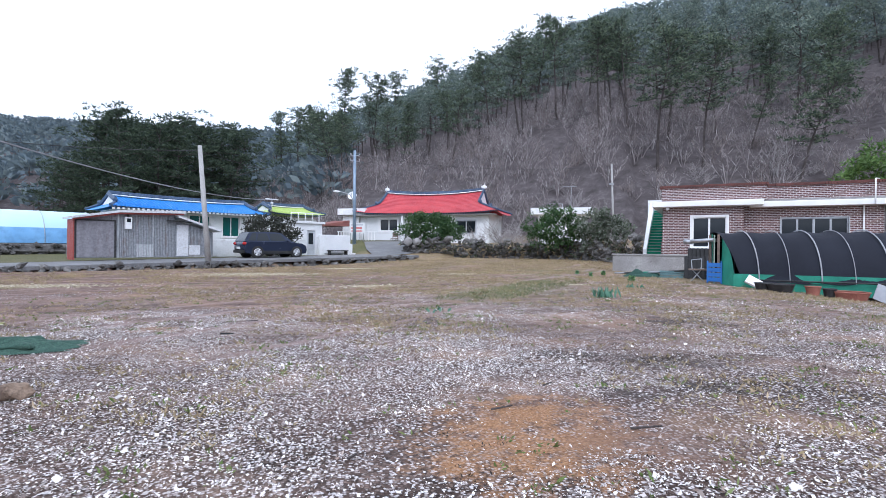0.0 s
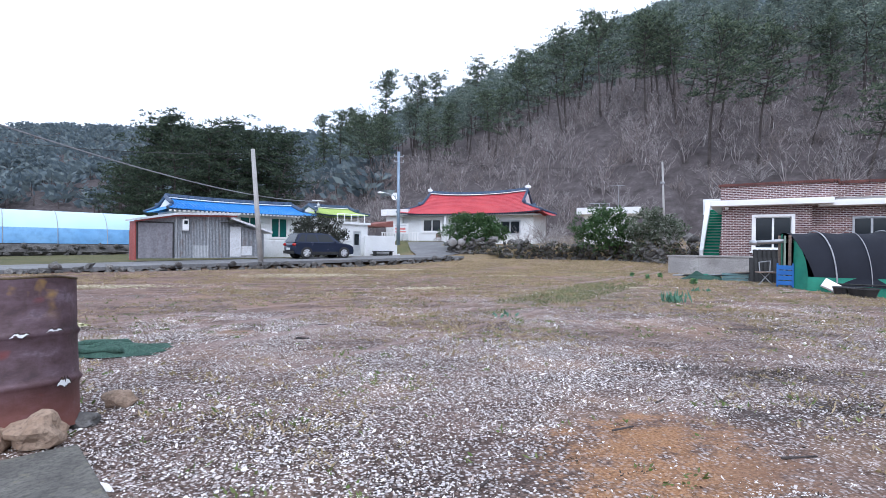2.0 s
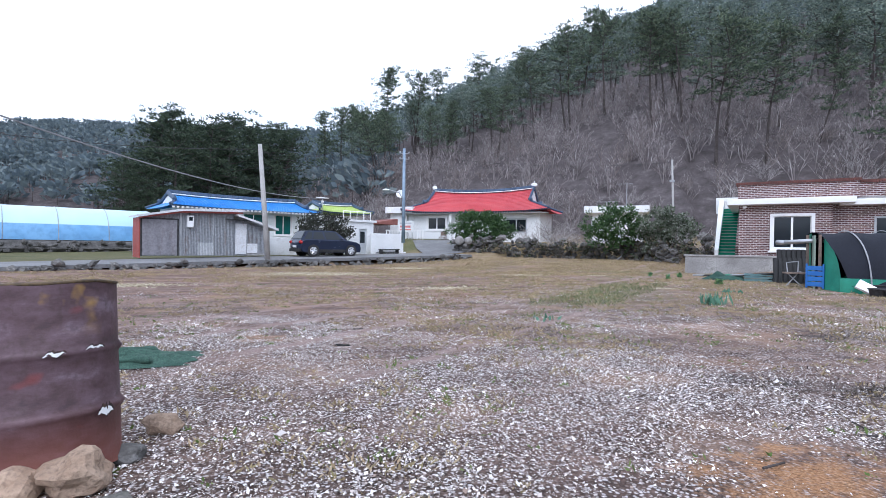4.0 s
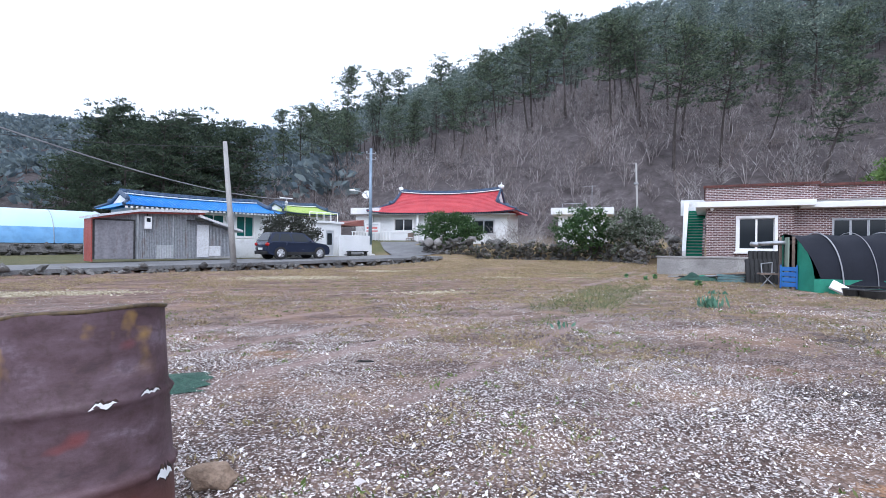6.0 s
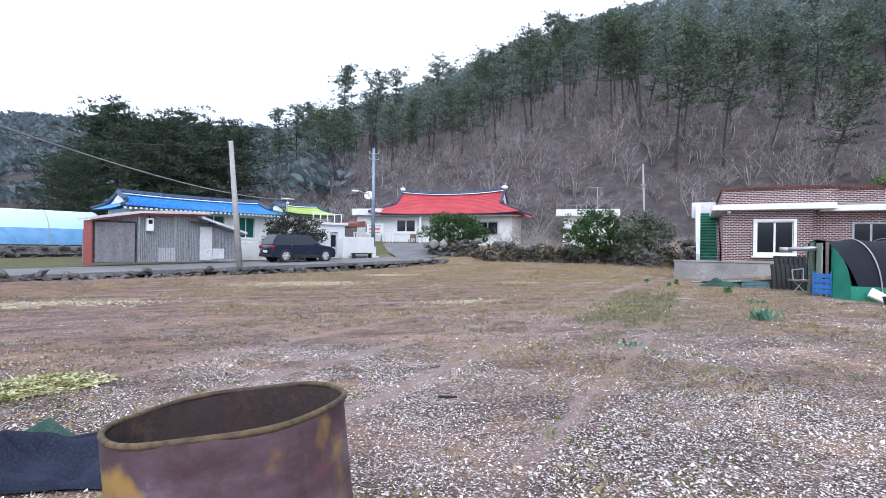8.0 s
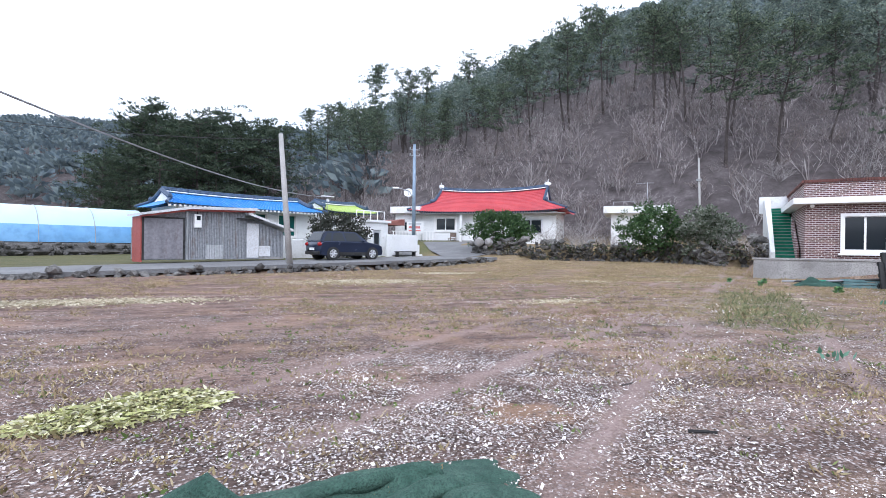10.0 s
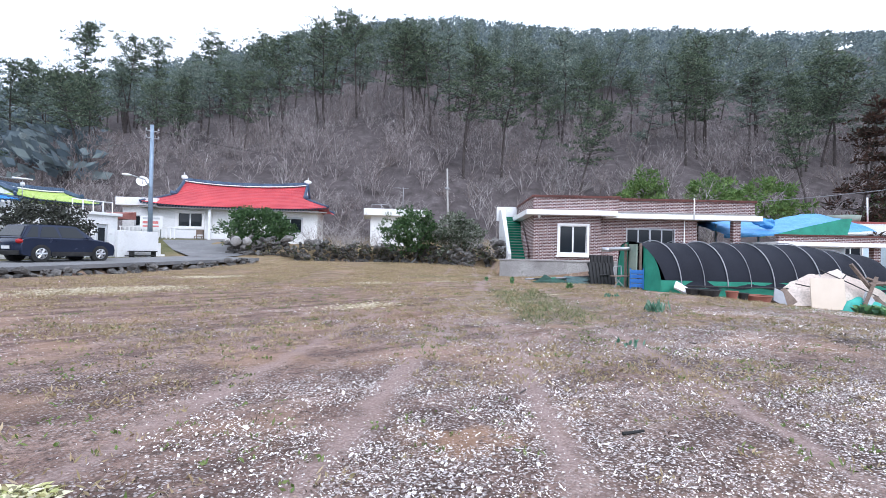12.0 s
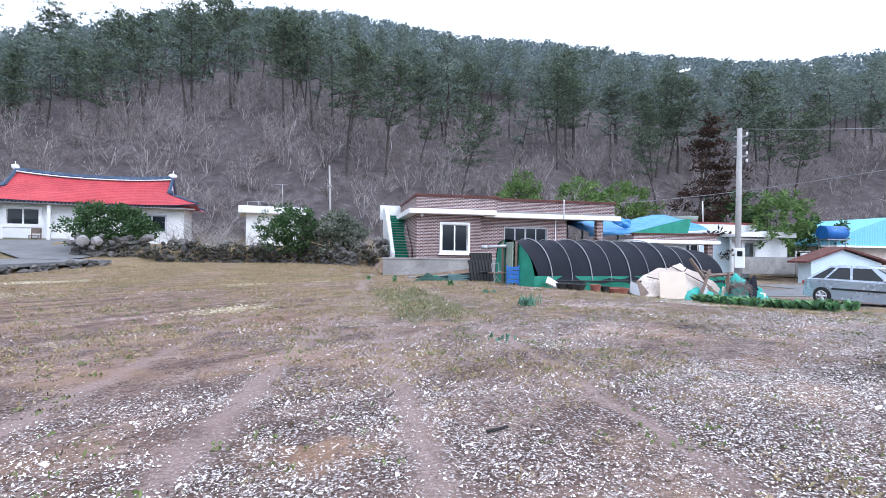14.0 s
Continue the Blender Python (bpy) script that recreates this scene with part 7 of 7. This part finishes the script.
dr = thing("oil_drum", Matrix.Translation((-1.81, 4.15, 0.015)) @ Matrix.Rotation(radians(7), 4, Vector((-0.96, -0.28, 0))) @ pose(0, 0, 0, 0, -2.6, 20), "rusty open steel oil drum with a yellowed rim", "oil drum")
R0, HD0 = 0.3, 0.935
bm = bmesh.new()
zs = [0, 0.02, 0.26, 0.275, 0.29, 0.305, 0.32, 0.45, 0.56, 0.575, 0.59, 0.605, 0.62, 0.75, 0.83, 0.88, HD0]
rs = [0.005, 0, 0, 0.008, 0.016, 0.008, 0, 0, 0, 0.008, 0.016, 0.008, 0, 0, 0, 0, 0]
prev = None
SEG = 72
for z, ex in zip(zs, rs):
    row = []
    for k in range(SEG):
        a = 2 * math.pi * k / SEG
        dent = 0.012 * noise.noise(Vector((math.cos(a) * 1.6, math.sin(a) * 1.6, z * 2.5))) + (0.012 * noise.noise(Vector((math.cos(a) * 9, math.sin(a) * 9, z * 9))) if ex else 0)
        r_ = R0 + ex + dent
        row.append(bm.verts.new((r_ * math.cos(a), r_ * math.sin(a), z)))
    if prev:
        for k in range(SEG):
            f = bm.faces.new((prev[k], prev[(k + 1) % SEG], row[(k + 1) % SEG], row[k]))
            f.smooth = True
    prev = row
part("shell", bm, RUST, dr)
bm = bmesh.new()
tube(bm, (0, 0, HD0 - 0.004), (0, 0, 0.05), R0 - 0.008, R0 - 0.012, SEG, False)
bmesh.ops.reverse_faces(bm, faces=bm.faces[:])
part("lining", bm, SOOT, dr)
bm = bmesh.new()
bmesh.ops.create_circle(bm, cap_ends=True, radius=R0 - 0.01, segments=SEG, matrix=Matrix.Translation((0, 0, 0.12)))
part("ash_bed", bm, SOOT, dr, "grey ash in the bottom")
bm = bmesh.new()
for k in range(SEG):
    a, b = 2 * math.pi * k / SEG, 2 * math.pi * (k + 1) / SEG
    tube(bm, (R0 * math.cos(a), R0 * math.sin(a), HD0 + 0.003 * math.sin(5 * a)), (R0 * math.cos(b), R0 * math.sin(b), HD0 + 0.003 * math.sin(5 * b)), 0.0085, 0.0085, 8, False)
bmesh.ops.remove_doubles(bm, verts=bm.verts[:], dist=0.0015)
part("rim", bm, YELLOW_RUST, dr, "rolled rim with yellow rust")
for a, z, hh in ((-1.65, 0.588, 0.02), (-1.1, 0.6, 0.016), (-0.95, 0.27, 0.045)):
    for nm, grow, out, mat_ in (("tear", 1.7, 0.0175, SOOT), ("torn_seam", 1.0, 0.0195, PLATE)):
        bm = bmesh.new()
        rows_ = []
        for k in range(13):
            b = a + k * 0.03 * (0.9 if grow > 1 else 0.8)
            w_ = grow * (hh * (0.35 + 0.65 * abs(math.sin(k * 1.3 + a * 3))) + 0.003) * math.sin(math.pi * (k + 0.4) / 12.8)
            lift = 0.006 * math.sin(k * 0.9 + a)
            rows_.append([bm.verts.new(((R0 + out) * math.cos(b), (R0 + out) * math.sin(b), z_)) for z_ in (z + lift - 0.3 * w_, z + lift + 0.7 * w_)])
        for (p0, p1), (q0, q1) in zip(rows_, rows_[1:]):
            bm.faces.new((p0, q0, q1, p1))
        part(nm, bm, mat_, dr, "bare bright metal where the seam has torn" if grow == 1 else "dark tear along the seam")


def rock(name, x, y, r, seed, label, mat=None, turn=0.0, z=None, sub=3):
    bm = blob(bmesh.new(), (0, 0, r[2] * 0.62), r, 0.22, sub, seed)
    for v in bm.verts:
        v.co += v.co.normalized() * 0.05 * max(r) * noise.noise(v.co * (6 / max(r) * 0.4))
        v.co.z = max(v.co.z, -0.02)
    return solid(name, bm, mat or ROCK, pose(x, y, height(x, y, False) if z is None else z, 0, 0, turn), label, "rock")


rock("rock", -1.6, 3.84, (0.15, 0.12, 0.1), 2, "tan boulder on the concrete slab beside the drum", None, 15, 0.03)
rock("rock", -1.84, 3.84, (0.14, 0.12, 0.085), 5, "smaller brown rock behind the boulder", None, 60)
rock("rock", -1.52, 4.2, (0.11, 0.09, 0.055), 8, "flat dark grey stone at the drum's foot", STONE, 30)
rock("rock", -1.42, 4.62, (0.12, 0.085, 0.07), 11, "angular orange-brown stone lying on the shells", None, -20)
SLAB = surface("mossy_slab", (0.09, 0.085, 0.075), (0.17, 0.16, 0.14), (0.05, 0.05, 0.045), 4, 40, 0.9, rel=0.5, stain=(0.2, 0.18, 0.12))
bm = bmesh.new()
box(bm, -1.6, -2.2, -0.1, 0.0, 0.0, 0.045, 0.015)
solid("concrete_slab", bm, SLAB, pose(-1.36, 3.74, 0.0, 0, 0, 28), "dark mossy concrete slab edging the field", "slab")
OLD_NET = surface("weathered_green_net", (0.025, 0.075, 0.054), (0.075, 0.15, 0.113), (0.02, 0.045, 0.036), 7, 90, 0.95, rel=0.9)
gn_ = drape("green_net_heap", pose(-2.35, 6.72, 0, 0, 0, 4), 1.5, 0.7, 0.11, OLD_NET, "crumpled dark green shade net on the shells", 2.0, "net", 44, 24, 7.0, 0.45)
NAVY = surface("navy_black_cloth", (0.012, 0.015, 0.028), (0.024, 0.03, 0.052), (0.04, 0.046, 0.068), 2, 70, 0.95, rel=0.3)
NAVY.node_tree.nodes["Principled BSDF"].inputs["Specular IOR Level"].default_value = 0.15
drape("black_cloth_heap", pose(-2.98, 6.5, 0, 0, 0, -15), 1.3, 0.6, 0.24, NAVY, "rumpled blue-black shade cloth beside the green net", 15.0, "cloth", 70, 44, 7.0, 0.4)
for k, (y0, x0, x1, rr) in enumerate(((-0.22, -0.6, 0.4, 0.04), (-0.05, -0.7, 0.45, 0.045), (0.13, -0.68, 0.38, 0.04))):
    bm = bmesh.new()
    rings = []
    for i in range(25):
        f = i / 24
        cx, cy = x0 + (x1 - x0) * f, y0 + 0.06 * math.sin(f * 5 + k * 2) + 0.02 * math.sin(f * 17)
        r_ = rr * (0.75 + 0.35 * math.sin(f * 9 + k) ** 2) * (1 if 0 < i < 24 else 0.55)
        rings.append([bm.verts.new((cx, cy + 1.5 * r_ * math.cos(a), 0.04 + r_ * (0.9 + math.sin(a)) + 0.008 * math.sin(3 * a + f * 20))) for a in (q * math.pi / 6 for q in range(12))])
    for ra_, rb_ in zip(rings, rings[1:]):
        for j in range(12):
            bm.faces.new((ra_[j], rb_[j], rb_[(j + 1) % 12], ra_[(j + 1) % 12])).smooth = True
    bm.faces.new(rings[0])
    bm.faces.new(rings[-1][::-1])
    part("rolled_fold", bm, OLD_NET, gn_)
fl = thing("net_corner", pose(-3.08, 6.85, 0.0, 0, 0, -10), "folded corner of green net standing up", "net")
bm = bmesh.new()
g2 = []
for i in range(9):
    row = []
    for j in range(9):
        fx, fy = i / 8, j / 8
        row.append(bm.verts.new((-0.3 + 0.65 * fx, -0.25 * fy + 0.05 * math.sin(fx * 6), 0.02 + 0.2 * (1 - abs(2 * fx - 1)) * (1 - fy * 0.75) + 0.03 * math.sin(fy * 7))))
    g2.append(row)
for a, b in zip(g2, g2[1:]):
    for j in range(8):
        f = bm.faces.new((a[j], b[j], b[j + 1], a[j + 1]))
        f.smooth = True
part("net_fold", bm, OLD_NET, fl)
solid("charred_stick", tube(bmesh.new(), (-0.085, 0, 0.012), (0.09, 0.015, 0.018), 0.013, 0.009, 6), BLACK_RUBBER, pose(-0.11, 7.07, 0.0, 0, 0, -35), "short charred black stick on the ground", "stick")
for x, y, a, ln in ((2.55, 3.7, 20, 0.12), (2.9, 3.45, -30, 0.1), (3.05, 3.6, 70, 0.14), (1.9, 3.25, 5, 0.18), (2.6, 2.6, -12, 0.22), (0.75, 2.75, 30, 0.07), (0.2, 8.2, 10, 0.15), (4.2, 8.0, 60, 0.12)):
    solid("stick", tube(bmesh.new(), (-ln / 2, 0, 0.012), (ln / 2, 0.01, 0.014), 0.008, 0.006, 5), BARK, pose(x, y, 0.0, 0, 0, a), "dry brown stick lying on the shells", "stick")

# ---- compost, crops, tufts and crushed shell ----
rng = random.Random(77)
vs, fs = [], []
for i in range(5200):
    a, k = rng.uniform(0, 6.3), rng.random() ** 0.6
    x, y = -3.75 + 0.66 * k * math.cos(a) + 0.1 * math.sin(a), 8.55 + 0.36 * k * math.sin(a) + 0.12 * math.cos(a)
    z = 0.02 + 0.1 * (1 - k * k) * rng.random()
    d = Vector((rng.gauss(0, 1), rng.gauss(0, 1), rng.gauss(0.0, 0.16))).normalized()
    fan(vs, fs, Vector((x, y, z)), d, rng.uniform(0.025, 0.085), rng.uniform(0.008, 0.026), rng)
me = bpy.data.meshes.new("leaf_litter")
me.from_pydata(vs, [], fs)
me.materials.append(island_mat("wilted_leaves", [(0.52, 0.5, 0.26), (0.7, 0.68, 0.44), (0.34, 0.37, 0.11), (0.78, 0.75, 0.55), (0.13, 0.11, 0.06), (0.56, 0.57, 0.26), (0.24, 0.21, 0.1)], 0.8))
tagged(new("leaf_litter", me), "heap of wilted yellow-green vegetable leaves on the field", "leaf heap", kind="stuff")
# scattered pale trimmings farther off
vs, fs = [], []
for cx, cy, rx, ry, n in ((-6.3, 16.3, 2.9, 0.7, 2200), (0.2, 21.5, 2.5, 1.1, 2200), (5.0, 26.5, 1.8, 0.8, 800), (8.5, 20.5, 1.2, 0.6, 250), (3.4, 14.6, 1.3, 0.6, 250), (9.8, 13.7, 0.7, 0.4, 90), (11.9, 20.0, 0.8, 0.5, 90)):
    for i in range(n * 2):
        x, y = cx + rng.gauss(0, rx * 0.42), cy + rng.gauss(0, ry * 0.42)
        d = Vector((rng.gauss(0, 1), rng.gauss(0, 1), rng.gauss(0.0, 0.07))).normalized()
        fan(vs, fs, Vector((x, y, height(x, y, False) + 0.02)), d, rng.uniform(0.03, 0.09), rng.uniform(0.012, 0.032), rng)
me = bpy.data.meshes.new("straw_litter")
me.from_pydata(vs, [], fs)
me.materials.append(island_mat("dry_leaves", [(0.46, 0.4, 0.28), (0.58, 0.52, 0.4), (0.36, 0.31, 0.2), (0.66, 0.6, 0.48)], 0.9))
tagged(new("straw_litter", me), "pale dry plant trimmings strewn over the field", "straw", kind="stuff")


def tufts(name, spots, mat, label, blades, length, width, flat=0.7):
    vs, fs = [], []
    for x, y, k in spots:
        z = height(x, y, False) if abs(x) + abs(y) > 14 else 0.0
        for _ in range(blades):
            d = Vector((rng.gauss(0, flat), rng.gauss(0, flat), rng.uniform(0.5, 1.2))).normalized()
            fan(vs, fs, Vector((x + rng.gauss(0, 0.05 * k), y + rng.gauss(0, 0.05 * k), z - 0.005)), d, length * k * rng.uniform(0.5, 1.2), width * rng.uniform(0.7, 1.3), rng)
    me = bpy.data.meshes.new(name)
    me.from_pydata(vs, [], fs)
    me.materials.append(mat)
    return tagged(new(name, me), label, "grass", kind="stuff")


DRY = island_mat("dry_grass", [(0.26, 0.19, 0.11), (0.38, 0.29, 0.18), (0.46, 0.37, 0.25), (0.22, 0.19, 0.09), (0.3, 0.24, 0.13)], 0.9)
FRESH = island_mat("fresh_grass", [(0.1, 0.15, 0.04), (0.15, 0.2, 0.06), (0.2, 0.24, 0.09), (0.12, 0.14, 0.05)], 0.8)
spots, green = [], []
while len(spots) < 17000:
    u, v = rng.uniform(-24, 14), rng.uniform(2.5, 37)
    x, y = hw(u, v)
    if (x - L0.x) * LN.x + (y - L0.y) * LN.y > -0.8 or noise.noise(Vector((x * 0.35, y * 0.35, 9))) + rng.gauss(0, 0.2) < 0.1 - 0.007 * v:
        continue
    spots.append((x, y, rng.uniform(0.5, 1.1) * (1 + v / 26)))
while len(green) < 2600:
    u, v = rng.uniform(-12, 10), rng.uniform(1.5, 26)
    x, y = hw(u, v)
    if noise.noise(Vector((x * 0.8, y * 0.8, 4))) + rng.gauss(0, 0.2) > 0.1:
        green.append((x, y, rng.uniform(0.4, 1.0)))
tufts("dry_grass", spots, DRY, "short dry yellow-brown grass tufts on the field", 12, 0.06, 0.012, 1.0)
tufts("green_weeds", green, FRESH, "small green weeds among the shells", 7, 0.07, 0.014, 1.0)
dark = []
while len(dark) < 1500:
    u, v = rng.uniform(-9, 6), rng.uniform(1.5, 13)
    x, y = hw(u, v)
    if noise.noise(Vector((x * 1.1, y * 1.1, 14))) + rng.gauss(0, 0.25) > 0.2:
        dark.append((x, y, rng.uniform(0.3, 0.9)))
for cx, cy, rx, ry, n in ((4.1, 4.2, 0.5, 0.25, 150), (6.6, 6.3, 0.6, 0.22, 110), (3.4, 4.75, 0.25, 0.14, 40), (3.9, 3.2, 0.22, 0.14, 30)):
    dark += [(rng.gauss(cx, rx), rng.gauss(cy, ry), rng.uniform(0.4, 0.9)) for _ in range(n)]
tufts("dead_weeds", dark, island_mat("dead_weed", [(0.03, 0.024, 0.02), (0.07, 0.055, 0.045), (0.05, 0.05, 0.03), (0.13, 0.1, 0.08)], 0.9), "dark withered weeds and scraps among the shells", 8, 0.045, 0.008, 1.4)
rows_c = []
for r in range(9):
    for i in range(46):
        f = i / 45
        x = 3.9 + 5.6 * f + 0.2 * r * (0.9 + 0.2 * f) + rng.gauss(0, 0.05)
        y = 10.5 + 5.2 * f - 0.06 * r + rng.gauss(0, 0.05)
        if rng.random() < 0.6:
            rows_c.append((x, y, rng.uniform(0.9, 1.5)))
tufts("garlic_rows", rows_c, island_mat("garlic_leaves", [(0.11, 0.13, 0.06), (0.17, 0.185, 0.09), (0.24, 0.23, 0.12)], 0.7), "rows of short green garlic shoots", 8, 0.11, 0.014, 0.7)


def leek(x, y, n, length, label, name="leek_clump", mat=None):
    vs, fs = [], []
    for _ in range(n):
        d = Vector((rng.gauss(0, 0.4), rng.gauss(0, 0.4), 1)).normalized()
        fan(vs, fs, Vector((x + rng.gauss(0, 0.16), y + rng.gauss(0, 0.12), height(x, y, False) - 0.01)), d, length * rng.uniform(0.6, 1.2), 0.04, rng)
    me = bpy.data.meshes.new(name)
    me.from_pydata(vs, [], fs)
    me.materials.append(mat or LEEK)
    return tagged(new(name, me), label, "plant", kind="stuff")


LEEK = island_mat("leek_leaves", [(0.06, 0.16, 0.1), (0.1, 0.22, 0.15), (0.15, 0.28, 0.2)], 0.6)
leek(7.95, 9.95, 60, 0.3, "clump of blue-green leeks at the crop's end")
leek(10.9, 12.4, 24, 0.15, "small clump of blue-green leeks")
leek(3.25, 8.6, 12, 0.11, "lone green weed among the shells")


def cabbage(x, y, k, mat, label):
    vs, fs = [], []
    for i in range(22):
        a = i * 2.4
        d = Vector((math.cos(a), math.sin(a), 0.35 + 0.03 * i)).normalized()
        fan(vs, fs, Vector((x, y, height(x, y, False) + 0.02 + 0.006 * i)), d, k * rng.uniform(0.7, 1.1), 0.14 * k / 0.3, rng)
    me = bpy.data.meshes.new("cabbage")
    me.from_pydata(vs, [], fs)
    me.materials.append(mat)
    tagged(new("cabbage", me), label, "cabbage", "cabbages by the lane")


CAB = island_mat("cabbage_leaves", [(0.07, 0.17, 0.06), (0.12, 0.25, 0.1), (0.18, 0.32, 0.12), (0.1, 0.2, 0.12)], 0.55)
for i in range(64):
    f = rng.random()
    cabbage(17.5 - 2.9 * f + rng.gauss(0, 0.2), 6.9 - 3.6 * f + rng.gauss(0, 0.22), rng.uniform(0.2, 0.34), CAB, "leafy green cabbage in the row beside the junk heap")
for x, y in ((13.0, 14.9), (13.2, 17.6), (14.6, 18.6), (15.3, 17.6), (13.8, 19.4)):
    cabbage(x, y, rng.uniform(0.12, 0.2), CAB, "lone leafy green cabbage near the concrete wall")

# crushed shell: thin curved chips, thickest near the walk
gen = np.random.default_rng(3)


def chips(n, u0, u1, v0, v1, size, seed, gate):
    u, v = gen.uniform(u0, u1, n), gen.uniform(v0, v1, n)
    x, y = HD.x * u + HN.x * v, HD.y * u + HN.y * v
    dens = np.array([noise.noise(Vector((a * 0.45, b * 0.45, 1.7))) + 0.5 * noise.noise(Vector((a * 1.6, b * 1.6, 5.1))) for a, b in zip(x, y)])
    keep = gate + 0.9 * dens - 0.035 * np.maximum(v - 4, 0) + np.where(u < -6.2, 0.05 * (u + 4.9), 0.03 * (u + 4)) + gen.normal(0, 0.3, n) > 0
    for ou, bend in ((8.05, 0.283), (6.05, 0.184), (4.53, 0.217), (9.2, 0.24)):
        keep &= ~((np.abs(u - bend * v + ou) < gen.uniform(0.04, 0.17, n)) & (v > 4.2) & (gen.random(n) < 0.85))
    keep &= ~((((x - 1.85) / 0.75) ** 2 + ((y - 2.75) / 0.85) ** 2 + 1.6 * dens < gen.uniform(0.4, 1.1, n)) & (gen.random(n) < 0.9))
    keep &= ~((((x - 4.1) / 0.75) ** 2 + ((y - 4.2) / 0.4) ** 2 + 1.6 * dens < gen.uniform(0.3, 1.0, n)) & (gen.random(n) < 0.7))
    keep &= ~((x + 1.85) ** 2 + (y - 4.19) ** 2 < 0.34 ** 2)
    bare = np.array([noise.noise(Vector((a * 0.5, b * 0.5, 31.0))) + 0.4 * noise.noise(Vector((a * 2, b * 2, 8.0))) for a, b in zip(x, y)])
    keep &= ~((bare > 0.27) & (gen.random(n) < 0.85))
    x, y = x[keep], y[keep]
    m = len(x)
    s = size * gen.lognormal(0, 0.42, m)
    a, t = gen.uniform(0, 2 * np.pi, m), gen.normal(0, 0.45, m)
    tilt2 = gen.normal(0, 0.4, m)
    z = np.full(m, 0.004) + s * 0.28 * np.abs(np.sin(t)) + gen.uniform(0, 0.006, m)
    far = np.abs(x) + np.abs(y) > 14
    if far.any():
        z[far] += [height(p, q, False) for p, q in zip(x[far], y[far])]
    ca, sa = np.cos(a), np.sin(a)
    V = np.zeros((m, 4, 3))
    for k, (p, q, r) in enumerate(((-0.6, -0.1, 0), (0.1, -0.42, 0), (0.55, 0.1, 0.1), (-0.15, 0.42, 0))):
        p2, q2 = p * gen.uniform(0.45, 1.5, m) + gen.normal(0, 0.1, m), q * gen.uniform(0.45, 1.5, m) + gen.normal(0, 0.08, m)
        V[:, k, 0] = x + s * (p2 * ca - q2 * sa)
        V[:, k, 1] = y + s * (p2 * sa + q2 * ca)
        V[:, k, 2] = z + s * (r + p2 * np.sin(t) * 0.8 + q2 * np.sin(tilt2) * 0.8) + 0.002
    me = bpy.data.meshes.new("shell_chips")
    me.from_pydata(V.reshape(-1, 3), [], np.arange(m * 4).reshape(-1, 4))
    me.materials.append(SHELL)
    return tagged(new("shell_chips", me), "loose crushed white and brown shell chips on the soil", "shell chips", kind="stuff")


SHELL = island_mat("shell_chip", [(0.13, 0.09, 0.07), (0.36, 0.27, 0.22), (0.88, 0.86, 0.85), (0.56, 0.48, 0.43), (0.9, 0.88, 0.88), (0.24, 0.19, 0.16), (0.9, 0.87, 0.86), (0.72, 0.64, 0.58), (0.8, 0.76, 0.74)], 0.6)
chips(270000, -8.0, 4.5, 0.8, 6.8, 0.0098, 1, 0.26)
chips(190000, -9.5, 7.5, 6.8, 13.0, 0.0105, 2, 0.04)
chips(90000, -17, 12, 13.0, 24.0, 0.014, 3, 0.2)
chips(60000, -14.0, -6.0, 3.0, 13.0, 0.0095, 4, 0.2)
